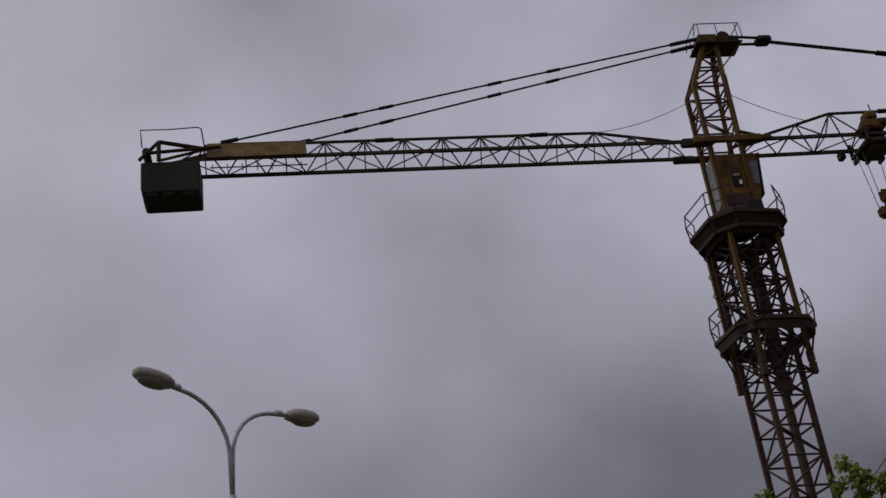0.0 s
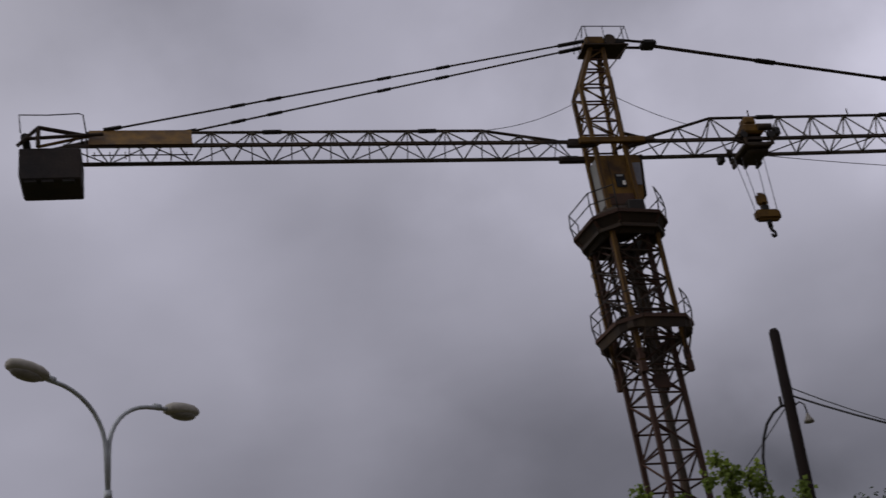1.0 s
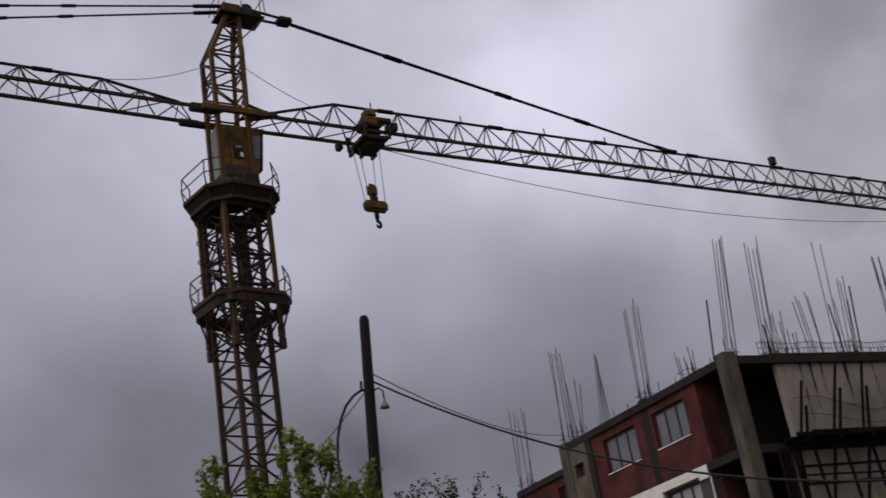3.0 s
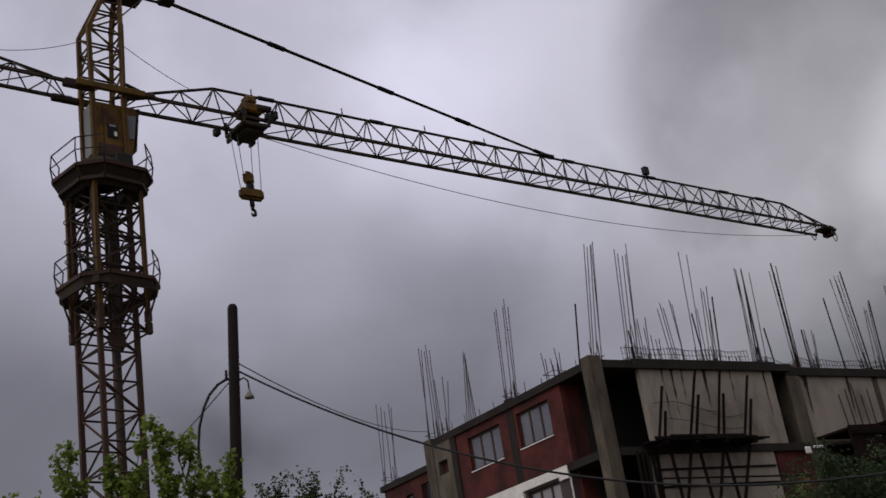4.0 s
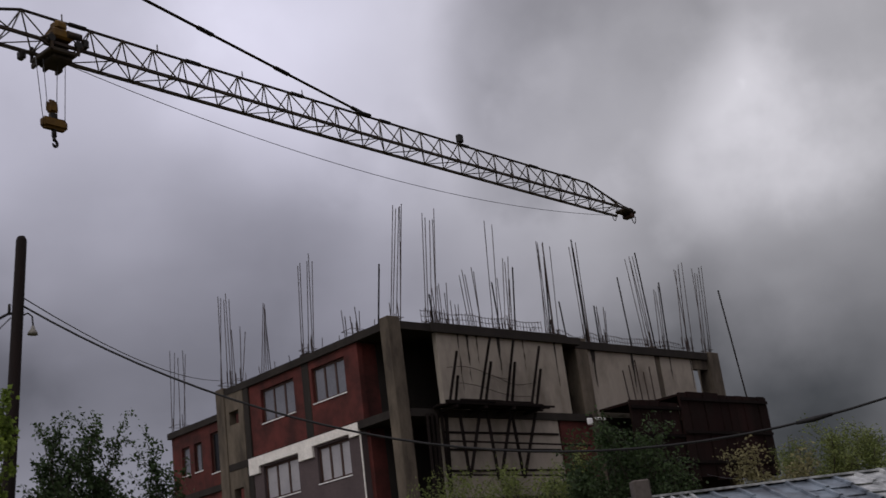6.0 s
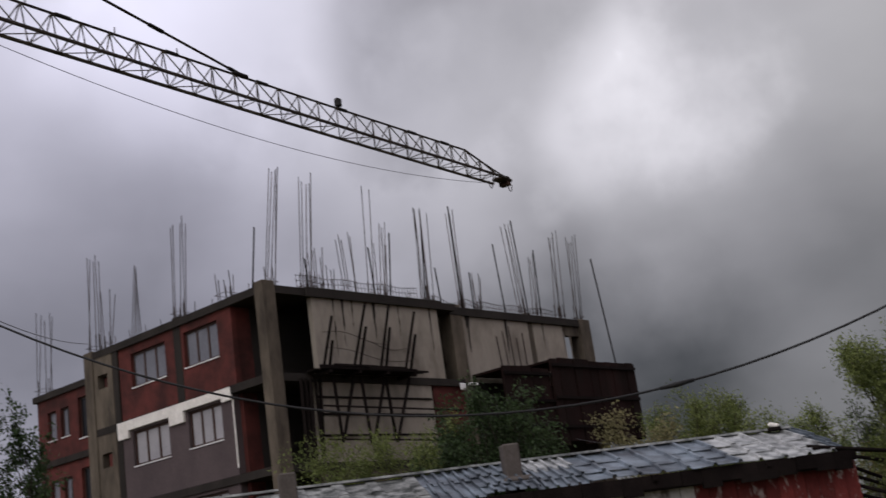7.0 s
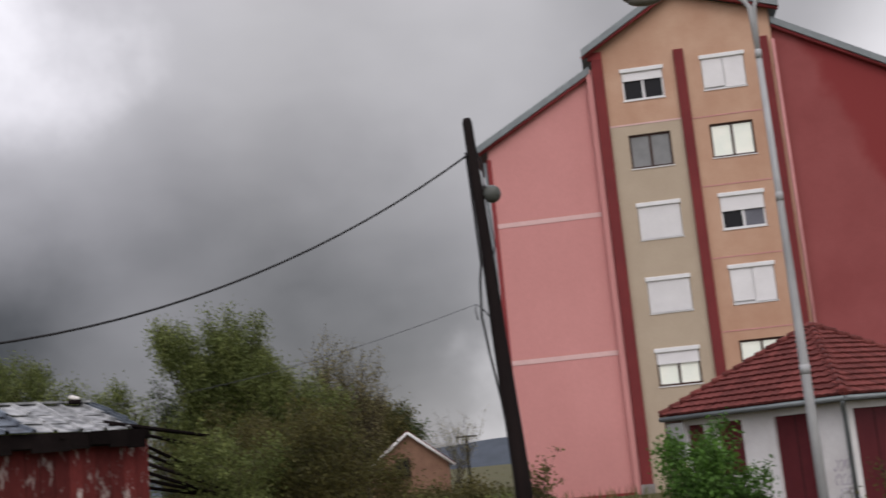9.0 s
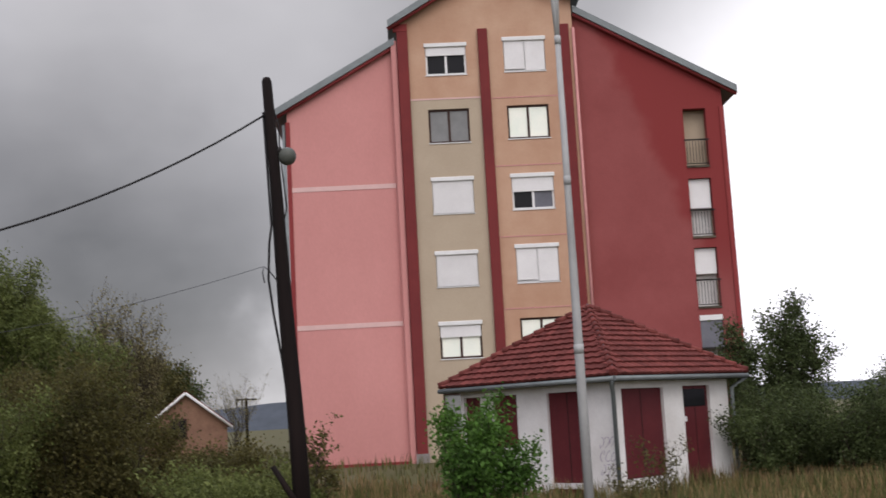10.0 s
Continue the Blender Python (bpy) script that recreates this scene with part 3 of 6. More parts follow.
lattice("mast", 0.63, 0.3, 18.6, 0.93, 0.075, 0.035, CRANE_RUST, CRANE_RUST)
lattice("cage", 0.82, 13.75, 18.9, 1.03, 0.066, 0.033, CRANE_YELLOW, CRANE_DARK, cross=True)
lattice("inner_frame", 0.34, 14.2, 18.6, 1.5, 0.04, 0.025, CRANE_DARK, CRANE_DARK)
part("mast_footing", boxed(-1.6, 1.6, -1.6, 1.6, -0.2, 0.35, bevel=0.06), CONCRETE_DARK, crane)
part("hoist_pipe", tubed([TW @ Vector((0.3, 0.1, 0.3)), TW @ Vector((0.3, 0.1, 18.4))], 0.11, 10), CRANE_DARK, crane)
for z in (13.85, 14.25):
    for k in range(4):
        c = corners(0.82, z)
        bar("guide_block", c[k] + Vector((0, 0, -0.15)), c[k] + Vector((0, 0, 0.2)), 0.09, CRANE_RUST, crane, square=True)
# bent yellow plate in the mast under the cage
part("climbing_plate", boxed(-0.5, 0.1, -0.75, -0.7, 13.2, 13.65, TW, 0.02), CRANE_RUST, crane)


def octagon(r, z, flat=0.55):
    pts = []
    for sx, sy in ((-1, -1), (1, -1), (1, 1), (-1, 1)):
        c = [Vector((sx * r, sy * r * flat, z)), Vector((sx * r * flat, sy * r, z))]
        pts += c if sx * sy > 0 else c[::-1]
    return [TW @ p + Vector((0.05, 0, 0)) for p in pts]


def ring_deck(name, r_top, r_low, z_low, z_top, hole, mat, label):
    """A work platform round the tower: sloping skirt, deck with a square hole."""
    bm = bmesh.new()
    t, l, h = octagon(r_top, z_top), octagon(r_low, z_low), octagon(hole, z_top, 0.9)
    hl = octagon(hole, z_low + 0.05, 0.9)
    vt, vl, vh, vhl = ([bm.verts.new(p) for p in q] for q in (t, l, h, hl))
    for i in range(8):
        j = (i + 1) % 8
        bm.faces.new((vl[i], vl[j], vt[j], vt[i]))
        bm.faces.new((vt[i], vt[j], vh[j], vh[i]))
        bm.faces.new((vh[i], vh[j], vhl[j], vhl[i]))
        bm.faces.new((vhl[i], vhl[j], vl[j], vl[i]))
    bmesh.ops.recalc_face_normals(bm, faces=bm.faces)
    return part(name, bm, mat, crane, label)


def guard(r, z, sides):
    """Bent handrail pieces that stand out over some sides of a platform."""
    top, mid, low = octagon(r * 1.02, z + 0.95), octagon(r * 1.05, z + 0.5), octagon(r, z)
    for i in sides:
        j = (i + 1) % 8
        part("handrail", tubed([low[i], mid[i], top[i], top[j], mid[j], low[j]], 0.024, 5), BLACK_STEEL, crane)
        bar("middle_rail", mid[i], mid[j], 0.02, BLACK_STEEL, crane)


ring_deck("upper_platform", 1.33, 0.98, 18.42, 19.0, 0.80, CRANE_DARK, "dark dirty octagonal work platform")
ring_deck("lower_platform", 1.33, 1.27, 15.0, 15.32, 1.12, CRANE_DARK, "dark octagonal work platform")
for z, r, m in ((19.02, 1.33, CRANE_RUST), (15.34, 1.33, CRANE_RUST), (18.6, 1.16, CRANE_DARK)):
    o = octagon(r, z)
    for i in range(8):
        bar("platform_rim", o[i], o[(i + 1) % 8], 0.06, m, crane, square=True)
for i in range(8):
    bar("platform_joist", octagon(1.30, 18.95)[i], octagon(0.9, 18.44)[i], 0.045, CRANE_RUST, crane, square=True)
guard(1.33, 19.0, (0, 2, 6, 7, 3))
guard(1.33, 15.32, (0, 2, 6, 7, 3))
for k in range(8):
    o, i2 = octagon(1.22, 18.72)[k], octagon(0.8, 18.45, 0.9)[k]
    bar("platform_bracket", o, i2, 0.05, CRANE_DARK, crane)
    o, i2 = octagon(1.22, 15.02)[k], octagon(0.86, 14.2, 0.9)[k]
    bar("platform_bracket", o, i2, 0.035, CRANE_DARK, crane)
# ladder hoops on the shaded side
for z in np.linspace(16.2, 18.2, 4):
    c = TW @ Vector((-0.9, 0.3, z))
    part("ladder_hoop", tubed([c + Vector((-0.28 * math.sin(u), 0.28 * math.cos(u), 0)) for u in np.linspace(0, math.pi, 7)], 0.018, 5), BLACK_STEEL, crane)

# turntable, cab, cross-beam and tower head (these turn with the jib)
part("turntable", tubed([(0, 0, 18.95), (0, 0, 19.55)], 0.78, 20), CRANE_DARK, crane)
part("turntable_drive", boxed(0.15, 0.75, -0.85, -0.35, 19.05, 19.75, bevel=0.05), BLACK_STEEL, crane)
HC, HA, HB = 0.18, 0.54, 0.45      # middle and half sizes of the slewing tower
for sx in (-1, 1):
    for sy in (-1, 1):
        bar("tower_post", (HC + sx * HA, sy * HB, 19.3), (HC + sx * HA, sy * HB, 22.4), 0.075, CRANE_YELLOW, crane, square=True)
# driver's cab: sheet box set between the posts, its glazed nose standing out and raking back at the foot
bm = bmesh.new()
prism(bm, [(-0.30, 19.75), (0.86, 19.75), (1.02, 20.15), (1.20, 21.55), (1.12, 21.72), (-0.30, 21.72)], -0.40, 0.40, Matrix.Rotation(radians(90), 4, "X"))
bmesh.ops.bevel(bm, geom=list(bm.edges), offset=0.025, segments=1, affect="EDGES")
cab = part("cab", bm, CRANE_YELLOW, crane, "yellow sheet-metal driver's cab")
bm = bmesh.new()
prism(bm, [(0.83, 20.52), (1.03, 20.52), (1.13, 21.38), (0.83, 21.38)], 0.405, 0.425, Matrix.Rotation(radians(90), 4, "X"))
# the milky reflection on this glass is put into the pale pane colour
part("cab_side_window", bm, PANE_MILK, cab, "cab window with a milky reflection painted in")
bm = bmesh.new()
prism(bm, [(1.05, 20.10), (1.09, 20.10), (1.25, 21.6), (1.20, 21.6)], -0.43, 0.43, Matrix.Rotation(radians(90), 4, "X"))
part("cab_front_frame", bm, BLACK_STEEL, cab)
part("cab_rear_sheet", boxed(-0.345, -0.31, -0.34, 0.36, 19.9, 21.7), BLIND_GREY, cab, "grey sheet at the back of the cab")
part("cab_patch", boxed(-0.26, 0.62, -0.425, -0.405, 19.8, 20.2), CRANE_RUST, cab)
hatch = part("cab_hatch", boxed(0.12, 0.46, -0.43, -0.405, 20.45, 20.95), PANE, cab)
part("hatch_plate", boxed(0.18, 0.40, -0.445, -0.432, 20.85, 20.92), BLIND_GREY, hatch)
part("hatch_plate", boxed(0.34, 0.43, -0.445, -0.432, 20.52, 20.68), BLIND, hatch)
part("cab_door_seam", boxed(-0.02, 0.01, -0.42, -0.405, 20.2, 21.65), CRANE_DARK, cab)
part("cab_floor_frame", boxed(-0.3, 0.92, -0.5, 0.5, 19.45, 19.74, bevel=0.03), BLACK_STEEL, cab)
for sy in (-0.62, 0.62):
    part("cross_beam", boxed(-0.95, 1.42, sy - 0.08, sy + 0.08, 22.05, 22.29, bevel=0.03), CRANE_YELLOW, crane, "yellow box-section cross-beam")
    part("beam_end_joint", boxed(1.43, 1.75, sy - 0.1, sy + 0.1, 22.06, 22.26, bevel=0.04), CRANE_DARK, crane)
for s in (-1, 1):
    bar("root_strut", (0.8, s * 0.5, 21.95), (1.7, s * 0.5, 22.2), 0.07, CRANE_DARK, crane)
    part("counter_jib_root", boxed(-1.35, -0.35, s * 0.5 - 0.09, s * 0.5 + 0.09, 21.98, 22.2, bevel=0.04), CRANE_DARK, crane)

# tower head
base = {(sx, sy): Vector((HC + sx * HA, sy * HB, 22.3)) for sx in (-1, 1) for sy in (-1, 1)}
knee = {(-1, sy): Vector((-0.36, sy * 0.42, 24.5)) for sy in (-1, 1)}
knee.update({(1, sy): Vector((0.80, sy * 0.40, 24.9)) for sy in (-1, 1)})
topp = {(-1, sy): Vector((0.50, sy * 0.2, 26.45)) for sy in (-1, 1)}
topp.update({(1, sy): Vector((0.92, sy * 0.2, 26.45)) for sy in (-1, 1)})
for k in base:
    bar("head_leg", base[k], knee[k], 0.07, CRANE_YELLOW, crane, square=True)
    bar("head_leg", knee[k], topp[k], 0.07, CRANE_YELLOW, crane, square=True)
order = [(-1, -1), (1, -1), (1, 1), (-1, 1)]


def level(k, z):
    if z <= knee[k].z:
        return base[k].lerp(knee[k], (z - 22.3) / (knee[k].z - 22.3))
    return knee[k].lerp(topp[k], (z - knee[k].z) / (topp[k].z - knee[k].z))


zs = [22.3, 23.05, 23.75, 24.45, 25.15, 25.75, 26.2]
for i, z in enumerate(zs):
    for a, b2 in zip(order, order[1:] + order[:1]):
        bar("head_cross_bar", level(a, z), level(b2, z), 0.036, CRANE_RUST, crane)
        if i < len(zs) - 1:
            p, q = (a, b2) if i % 2 else (b2, a)
            bar("head_brace", level(p, z), level(q, zs[i + 1]), 0.032, CRANE_YELLOW, crane)
part("head_box", boxed(0.3, 1.0, -0.32, 0.32, 26.42, 26.78, bevel=0.05), CRANE_YELLOW, crane)
part("head_platform", boxed(0.15, 1.8, -0.45, 0.45, 26.3, 26.35), CRANE_DARK, crane, "dark steel platform on the tower head")
for y in (-0.3, 0.3):
    part("head_sheave", tubed([(1.2, y - 0.06, 26.6), (1.2, y + 0.06, 26.6)], 0.22, 18), CRANE_DARK, crane)
part("head_winch", boxed(1.3, 1.8, -0.3, 0.3, 26.42, 26.7, bevel=0.08), BLACK_STEEL, crane)
rz1 = 27.08
for y in (-0.47, 0.47):
    part("head_handrail", tubed([(0.08, y, 26.55), (0.2, y, rz1), (1.0, y, rz1), (1.8, y, rz1), (1.84, y, 26.4)], 0.02, 5), BLACK_STEEL, crane)
    for x in (0.95, 0.3, 1.66):
        bar("head_rail_post", (x, y, 26.35), (x, y, rz1), 0.016, BLACK_STEEL, crane)
for x in (0.2, 1.8):
    bar("head_rail_end", (x, -0.47, rz1), (x, 0.47, rz1), 0.018, BLACK_STEEL, crane)
bar("head_stay", (1.8, -0.45, 26.3), (0.9, -0.36, 25.3), 0.025, CRANE_DARK, crane)

# pendant bars with their joints
JT = Vector((20.5, 0, cz(20.4) + JTOP + 0.1))
for y in (-0.17, 0.17):
    part("link_plate", tubed([(1.25, y * 1.4, 26.68), (2.62, y, 26.60)], 0.055, 6), CRANE_DARK, crane)
PB = Vector((2.8, 0, 26.58))
for y in (-0.05, 0.05):
    a, e = PB + Vector((0, y, 0)), JT + Vector((0, y * 0.6, 0))
    bar("jib_pendant", a, e, 0.034, CRANE_DARK, crane)
    for x in (7.22, 12.15, 15.97, 20.2):
        p = a.lerp(e, (x - 2.8) / 17.7)
        d = (e - a).normalized() * 0.36
        bar("pendant_joint", p - d, p + d, 0.066, BLACK_STEEL, crane)
part("equalizer", boxed(2.5, 3.05, -0.24, 0.24, 26.47, 26.74, bevel=0.08), BLACK_STEEL, crane)
part("pendant_shoe", boxed(20.1, 20.95, -0.13, 0.13, cz(20.4) + JTOP - 0.02, cz(20.4) + JTOP + 0.14, bevel=0.05), BLACK_STEEL, crane)
for y, xe in ((-0.2, -16.07), (0.2, -13.75)):
    a, e = Vector((0.25, y, 26.62)), Vector((xe, y * 0.5, cz(xe) + 0.9))
    bar("counter_jib_pendant", a, e, 0.034, CRANE_DARK, crane)
    part("pendant_fork", tubed([a, a.lerp(e, 0.06)], 0.075, 6), BLACK_STEEL, crane)
    for x in (-5.05, -7.15, -10.9, -12.1):
        p = a.lerp(e, (x - 0.25) / (xe - 0.25))
        d = (e - a).normalized() * 0.24
        bar("pendant_joint", p - d, p + d, 0.058, BLACK_STEEL, crane)
    bar("pendant_shoe", e - Vector((0.25, 0, 0.02)), e + Vector((0.3, 0, 0.08)), 0.07, BLACK_STEEL, crane)
# slack ropes
part("slack_rope", tubed(sag((-0.35, 0, 24.2), (-4.2, 0, cz(-4.2) + 0.82), 0.25), 0.012, 4), THIN_WIRE, crane)
part("slack_rope", tubed(sag((0.8, 0, 24.5), (3.6, 0, cz(3.6) + 0.95), 0.12), 0.012, 4), THIN_WIRE, crane)
part("trolley_rope", tubed(sag((6.3, 0.3, cz(6) - 0.2), (40.1, 0.3, cz(39) - 0.1), 1.25, 30), 0.014, 4), THIN_WIRE, crane)

# trolley and hook
TX = 5.6
zt = cz(TX)
tray = bmesh.new()
box(tray, TX - 0.55, TX + 0.5, -0.62, 0.66, zt - 0.34, zt - 0.16, bevel=0.04)
box(tray, TX - 0.35, TX + 0.42, -0.45, 0.5, zt - 0.5, zt - 0.30, bevel=0.06)
part("trolley_frame", tray, CRANE_JIB, crane, "dark ochre trolley frame under the jib")
for x in (TX - 0.48, TX - 0.05, TX + 0.42):
    part("trolley_lug", boxed(x - 0.05, x + 0.06, 0.3, 0.68, zt - 0.52, zt - 0.33, bevel=0.02), CRANE_DARK, crane)
winch = bmesh.new()
box(winch, TX - 0.42, TX + 0.38, -0.62, -0.05, zt + 0.22, zt + 0.6, bevel=0.07)
box(winch, TX - 0.30, TX + 0.16, -0.6, -0.15, zt + 0.58, zt + 0.92, bevel=0.08)
part("trolley_winch", winch, CRANE_YELLOW, crane, "dull ochre trolley winch housing")
part("trolley_motor", tubed([(TX + 0.1, -0.62, zt + 0.42), (TX + 0.62, -0.62, zt + 0.42)], 0.13, 12), CRANE_DARK, crane)
part("trolley_drum", tubed([(TX - 0.55, -0.3, zt + 0.1), (TX + 0.3, -0.3, zt + 0.1)], 0.13, 14), BLACK_STEEL, crane)
for y in (-0.64, 0.64):
    for x in (TX - 0.5, TX + 0.5):
        part("trolley_side", boxed(x - 0.05, x + 0.05, y - 0.04, y + 0.04, zt - 0.3, zt + 0.3), CRANE_DARK, crane)
        part("trolley_wheel", tubed([(x, y - 0.05, zt + 0.1), (x, y + 0.05, zt + 0.1)], 0.13, 14), BLACK_STEEL, crane)
for x0, z0, x1, z1 in ((-0.5, 0.25, -0.95, -0.05), (-0.95, -0.05, -0.55, -0.2), (0.45, 0.55, 0.85, 0.2), (0.85, 0.2, 0.5, -0.1)):
    bar("trolley_bracket", (TX + x0, -0.6, zt + z0), (TX + x1, -0.6, zt + z1), 0.045, CRANE_DARK, crane)
part("trolley_buffer", boxed(TX - 1.02, TX - 0.8, 0.45, 0.75, zt - 0.3, zt + 0.0, bevel=0.04), BLACK_STEEL, crane)
part("trolley_buffer", boxed(TX + 0.72, TX + 0.92, -0.7, -0.45, zt + 0.08, zt + 0.4, bevel=0.04), BLACK_STEEL, crane)
HK = TX - 0.12
bm = bmesh.new()
box(bm, HK - 0.46, HK + 0.46, -0.17, 0.17, zt - 2.97, zt - 2.56)
bmesh.ops.bevel(bm, geom=list(bm.edges), offset=0.09, segments=3, affect="EDGES")
part("hook_block", bm, CRANE_YELLOW, crane, "dull yellow hook block")
bm = bmesh.new()
box(bm, HK - 0.26, HK + 0.15, -0.14, 0.14, zt - 2.42, zt - 1.88)
bmesh.ops.bevel(bm, geom=list(bm.edges), offset=0.11, segments=3, affect="EDGES")
part("block_sheave_case", bm, CRANE_YELLOW, crane)
part("block_neck", boxed(HK - 0.14, HK + 0.1, -0.08, 0.08, zt - 2.58, zt - 2.38), BLACK_STEEL, crane)
part("hook_shank", tubed([(HK, 0, zt - 2.95), (HK, 0, zt - 3.22)], 0.085, 10), BLACK_STEEL, crane)
hook = [(HK, 0, zt - 3.2), (HK, 0, zt - 3.36)] + [(HK + 0.02 + 0.1 * math.sin(a), 0.03 * math.sin(a), zt - 3.46 + 0.11 * math.cos(a)) for a in np.linspace(0.2, 4.6, 9)]
part("hook", tubed(hook, [0.07, 0.06] + [0.055] * 7 + [0.04, 0.02], 8), BLACK_STEEL, crane, "black forged crane hook")
for x0, x1 in ((-0.62, -0.4), (-0.34, -0.22), (0.2, 0.12), (0.5, 0.42)):
    part("hoist_rope", tubed([(HK + x0, 0, zt - 0.4), (HK + x1, 0, zt - (2.58 if abs(x1) > 0.3 else 2.2))], 0.013, 4), THIN_WIRE, crane)

# ---------------------------------------------------------------- unfinished block of flats
site = thing("unfinished_building", (24.98, 31.9, -0.12), "unfinished concrete and red brick block with bare rebar on its roof", "building", rz=2.5)
LEVELS = (0.0, 3.0, 6.1, 9.2, 12.3)
YL, XL = 11.3, 19.7     # lengths of the brick side and of the concrete side


def pierced(axis, a0, a1, b0, b1, z0, z1, holes=(), slope=None):
    """A wall along x or y between a0 and a1, b0 to b1 thick, with square openings right through it; slope gives the height of a raking top."""
    bm = bmesh.new()
    us = sorted({a0, a1, *[min(max(v, a0), a1) for h in holes for v in h[:2]]})
    zs = sorted({z0, z1, *[min(max(v, z0), z1) for h in holes for v in h[2:]]})
    if slope:
        zs.append(zs[-1] + 1.0)
    made = {}

    def vert(i, j, side):
        if (i, j, side) not in made:
            z = zs[j] if not slope or j < len(zs) - 1 else slope(us[i])
            d = (b0, b1)[side]
            made[(i, j, side)] = bm.verts.new((us[i], d, z) if axis == "x" else (d, us[i], z))
        return made[(i, j, side)]

    def solid(i, j):
        if not (0 <= i < len(us) - 1 and 0 <= j < len(zs) - 1):
            return False
        u, z = (us[i] + us[i + 1]) / 2, (zs[j] + zs[j + 1]) / 2
        return not any(h[0] < u < h[1] and h[2] < z < h[3] for h in holes)

    for i in range(len(us) - 1):
        for j in range(len(zs) - 1):
            if not solid(i, j):
                continue
            for side in (0, 1):
                bm.faces.new([vert(p, q, side) for p, q in ((i, j), (i + 1, j), (i + 1, j + 1), (i, j + 1))])
            for (p, q), (r, t), (ni, nj) in (((i, j), (i + 1, j), (i, j - 1)), ((i, j + 1), (i + 1, j + 1), (i, j + 1)), ((i, j), (i, j + 1), (i - 1, j)), ((i + 1, j), (i + 1, j + 1), (i + 1, j))):
                if not solid(ni, nj):
                    bm.faces.new((vert(p, q, 0), vert(r, t, 0), vert(r, t, 1), vert(p, q, 1)))
    bmesh.ops.recalc_face_normals(bm, faces=bm.faces)
    return bm


def window(parent, axis, a0, a1, b, z0, z1, lights, frame_mat, pane_mat, out=-1, depth=0.12, bars=0.07, sill=True, label="", sill_mat=None):
    """Frame, mullions, panes and sill set in an opening; b is the outer face of the wall."""
    def put(u0, u1, v0, v1, w0, w1):
        return boxed(u0, u1, v0, v1, w0, w1) if axis == "x" else boxed(v0, v1, u0, u1, w0, w1)
    s = -out
    f0, f1 = sorted((b + s * depth, b + s * (depth + 0.07)))
    fr = bmesh.new()
    def add(u0, u1, w0, w1, v0=f0, v1=f1):
        if axis == "x":
            box(fr, u0, u1, v0, v1, w0, w1)
        else:
            box(fr, v0, v1, u0, u1, w0, w1)
    add(a0, a0 + bars, z0, z1)
    add(a1 - bars, a1, z0, z1)
    add(a0 + bars, a1 - bars, z1 - bars, z1)
    add(a0 + bars, a1 - bars, z0, z0 + bars)
    w = part("window", fr, frame_mat, parent, label)
    for i in range(1, lights):
        u = a0 + (a1 - a0) * i / lights
        part("mullion", put(u - bars * 0.6, u + bars * 0.6, f0 - 0.004, f1 + 0.004, z0 + bars, z1 - bars), frame_mat, w)
    for i in range(lights):
        u0, u1 = a0 + (a1 - a0) * i / lights + bars * 0.6, a0 + (a1 - a0) * (i + 1) / lights - bars * 0.6
        pm = pane_mat[i % len(pane_mat)] if isinstance(pane_mat, (list, tuple)) else pane_mat
        part("pane", put(u0, u1, (f0 + f1) / 2 - 0.01, (f0 + f1) / 2 + 0.01, z0 + bars * 0.8, z1 - bars * 0.8), pm, w)
    if sill:
        v0, v1 = sorted((b + out * 0.03, b + s * depth))
        part("window_sill", put(a0 - 0.02, a1 + 0.02, v0, v1, z0 - 0.035, z0), sill_mat or PVC_WHITE, w)
    return w


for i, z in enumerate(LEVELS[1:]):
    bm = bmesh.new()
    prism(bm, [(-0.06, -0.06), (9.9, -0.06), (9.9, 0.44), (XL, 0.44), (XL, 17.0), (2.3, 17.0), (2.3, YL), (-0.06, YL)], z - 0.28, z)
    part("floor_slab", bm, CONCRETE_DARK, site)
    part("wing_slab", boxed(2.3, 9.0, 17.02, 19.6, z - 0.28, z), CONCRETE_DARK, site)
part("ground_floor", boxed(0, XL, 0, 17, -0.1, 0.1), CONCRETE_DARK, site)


def column(x0, x1, y0, y1, z0=0.1, z1=12.45, mat=None):
    return part("column", boxed(x0, x1, y0, y1, z0, z1, bevel=0.02), mat or CONCRETE, site)


column(-0.08, 0.48, -0.08, 0.40)
column(0.035, 0.35, 4.95, 5.4, z1=12.42, mat=CONCRETE_DARK)
column(-0.02, 0.45, 9.05, 9.4, z1=12.3, mat=CONCRETE_DARK)
column(-0.1, 0.45, 10.7, 11.3, z1=12.38)
column(10.0, 10.75, 0.36, 1.0)
column(18.95, 19.75, 0.3, 1.0, z1=12.35)
column(15.2, 15.6, 0.5, 0.95)
for x in (5.0, 10.2, 15.4):
    for y in (6.0, 11.0):
        column(x, x + 0.4, y, y + 0.4, z1=12.0, mat=CONCRETE_DARK)

# brick side, storey by storey
w4 = [(2.77, 4.8, 10.4, 11.72), (5.98, 8.24, 10.38, 11.70)]
part("brick_wall", pierced("y", 1.95, 9.05, 0.06, 0.31, 9.2, 12.02, w4), BRICK, site, "bare red hollow-brick wall")
for a0, a1, z0, z1 in w4:
    window(site, "y", a0, a1, 0.06, z0, z1, 3, BROWN_FRAME, PANE_MILK, bars=0.08, label="dark three-light window with pale panes")
w3 = [(2.88, 4.85, 7.45, 8.78), (6.05, 8.4, 7.4, 8.72)]
part("rendered_wall", pierced("y", 2.2, 9.05, 0.02, 0.31, 6.1, 8.92, w3), GREY_RENDER, site, "grey-brown rendered wall")
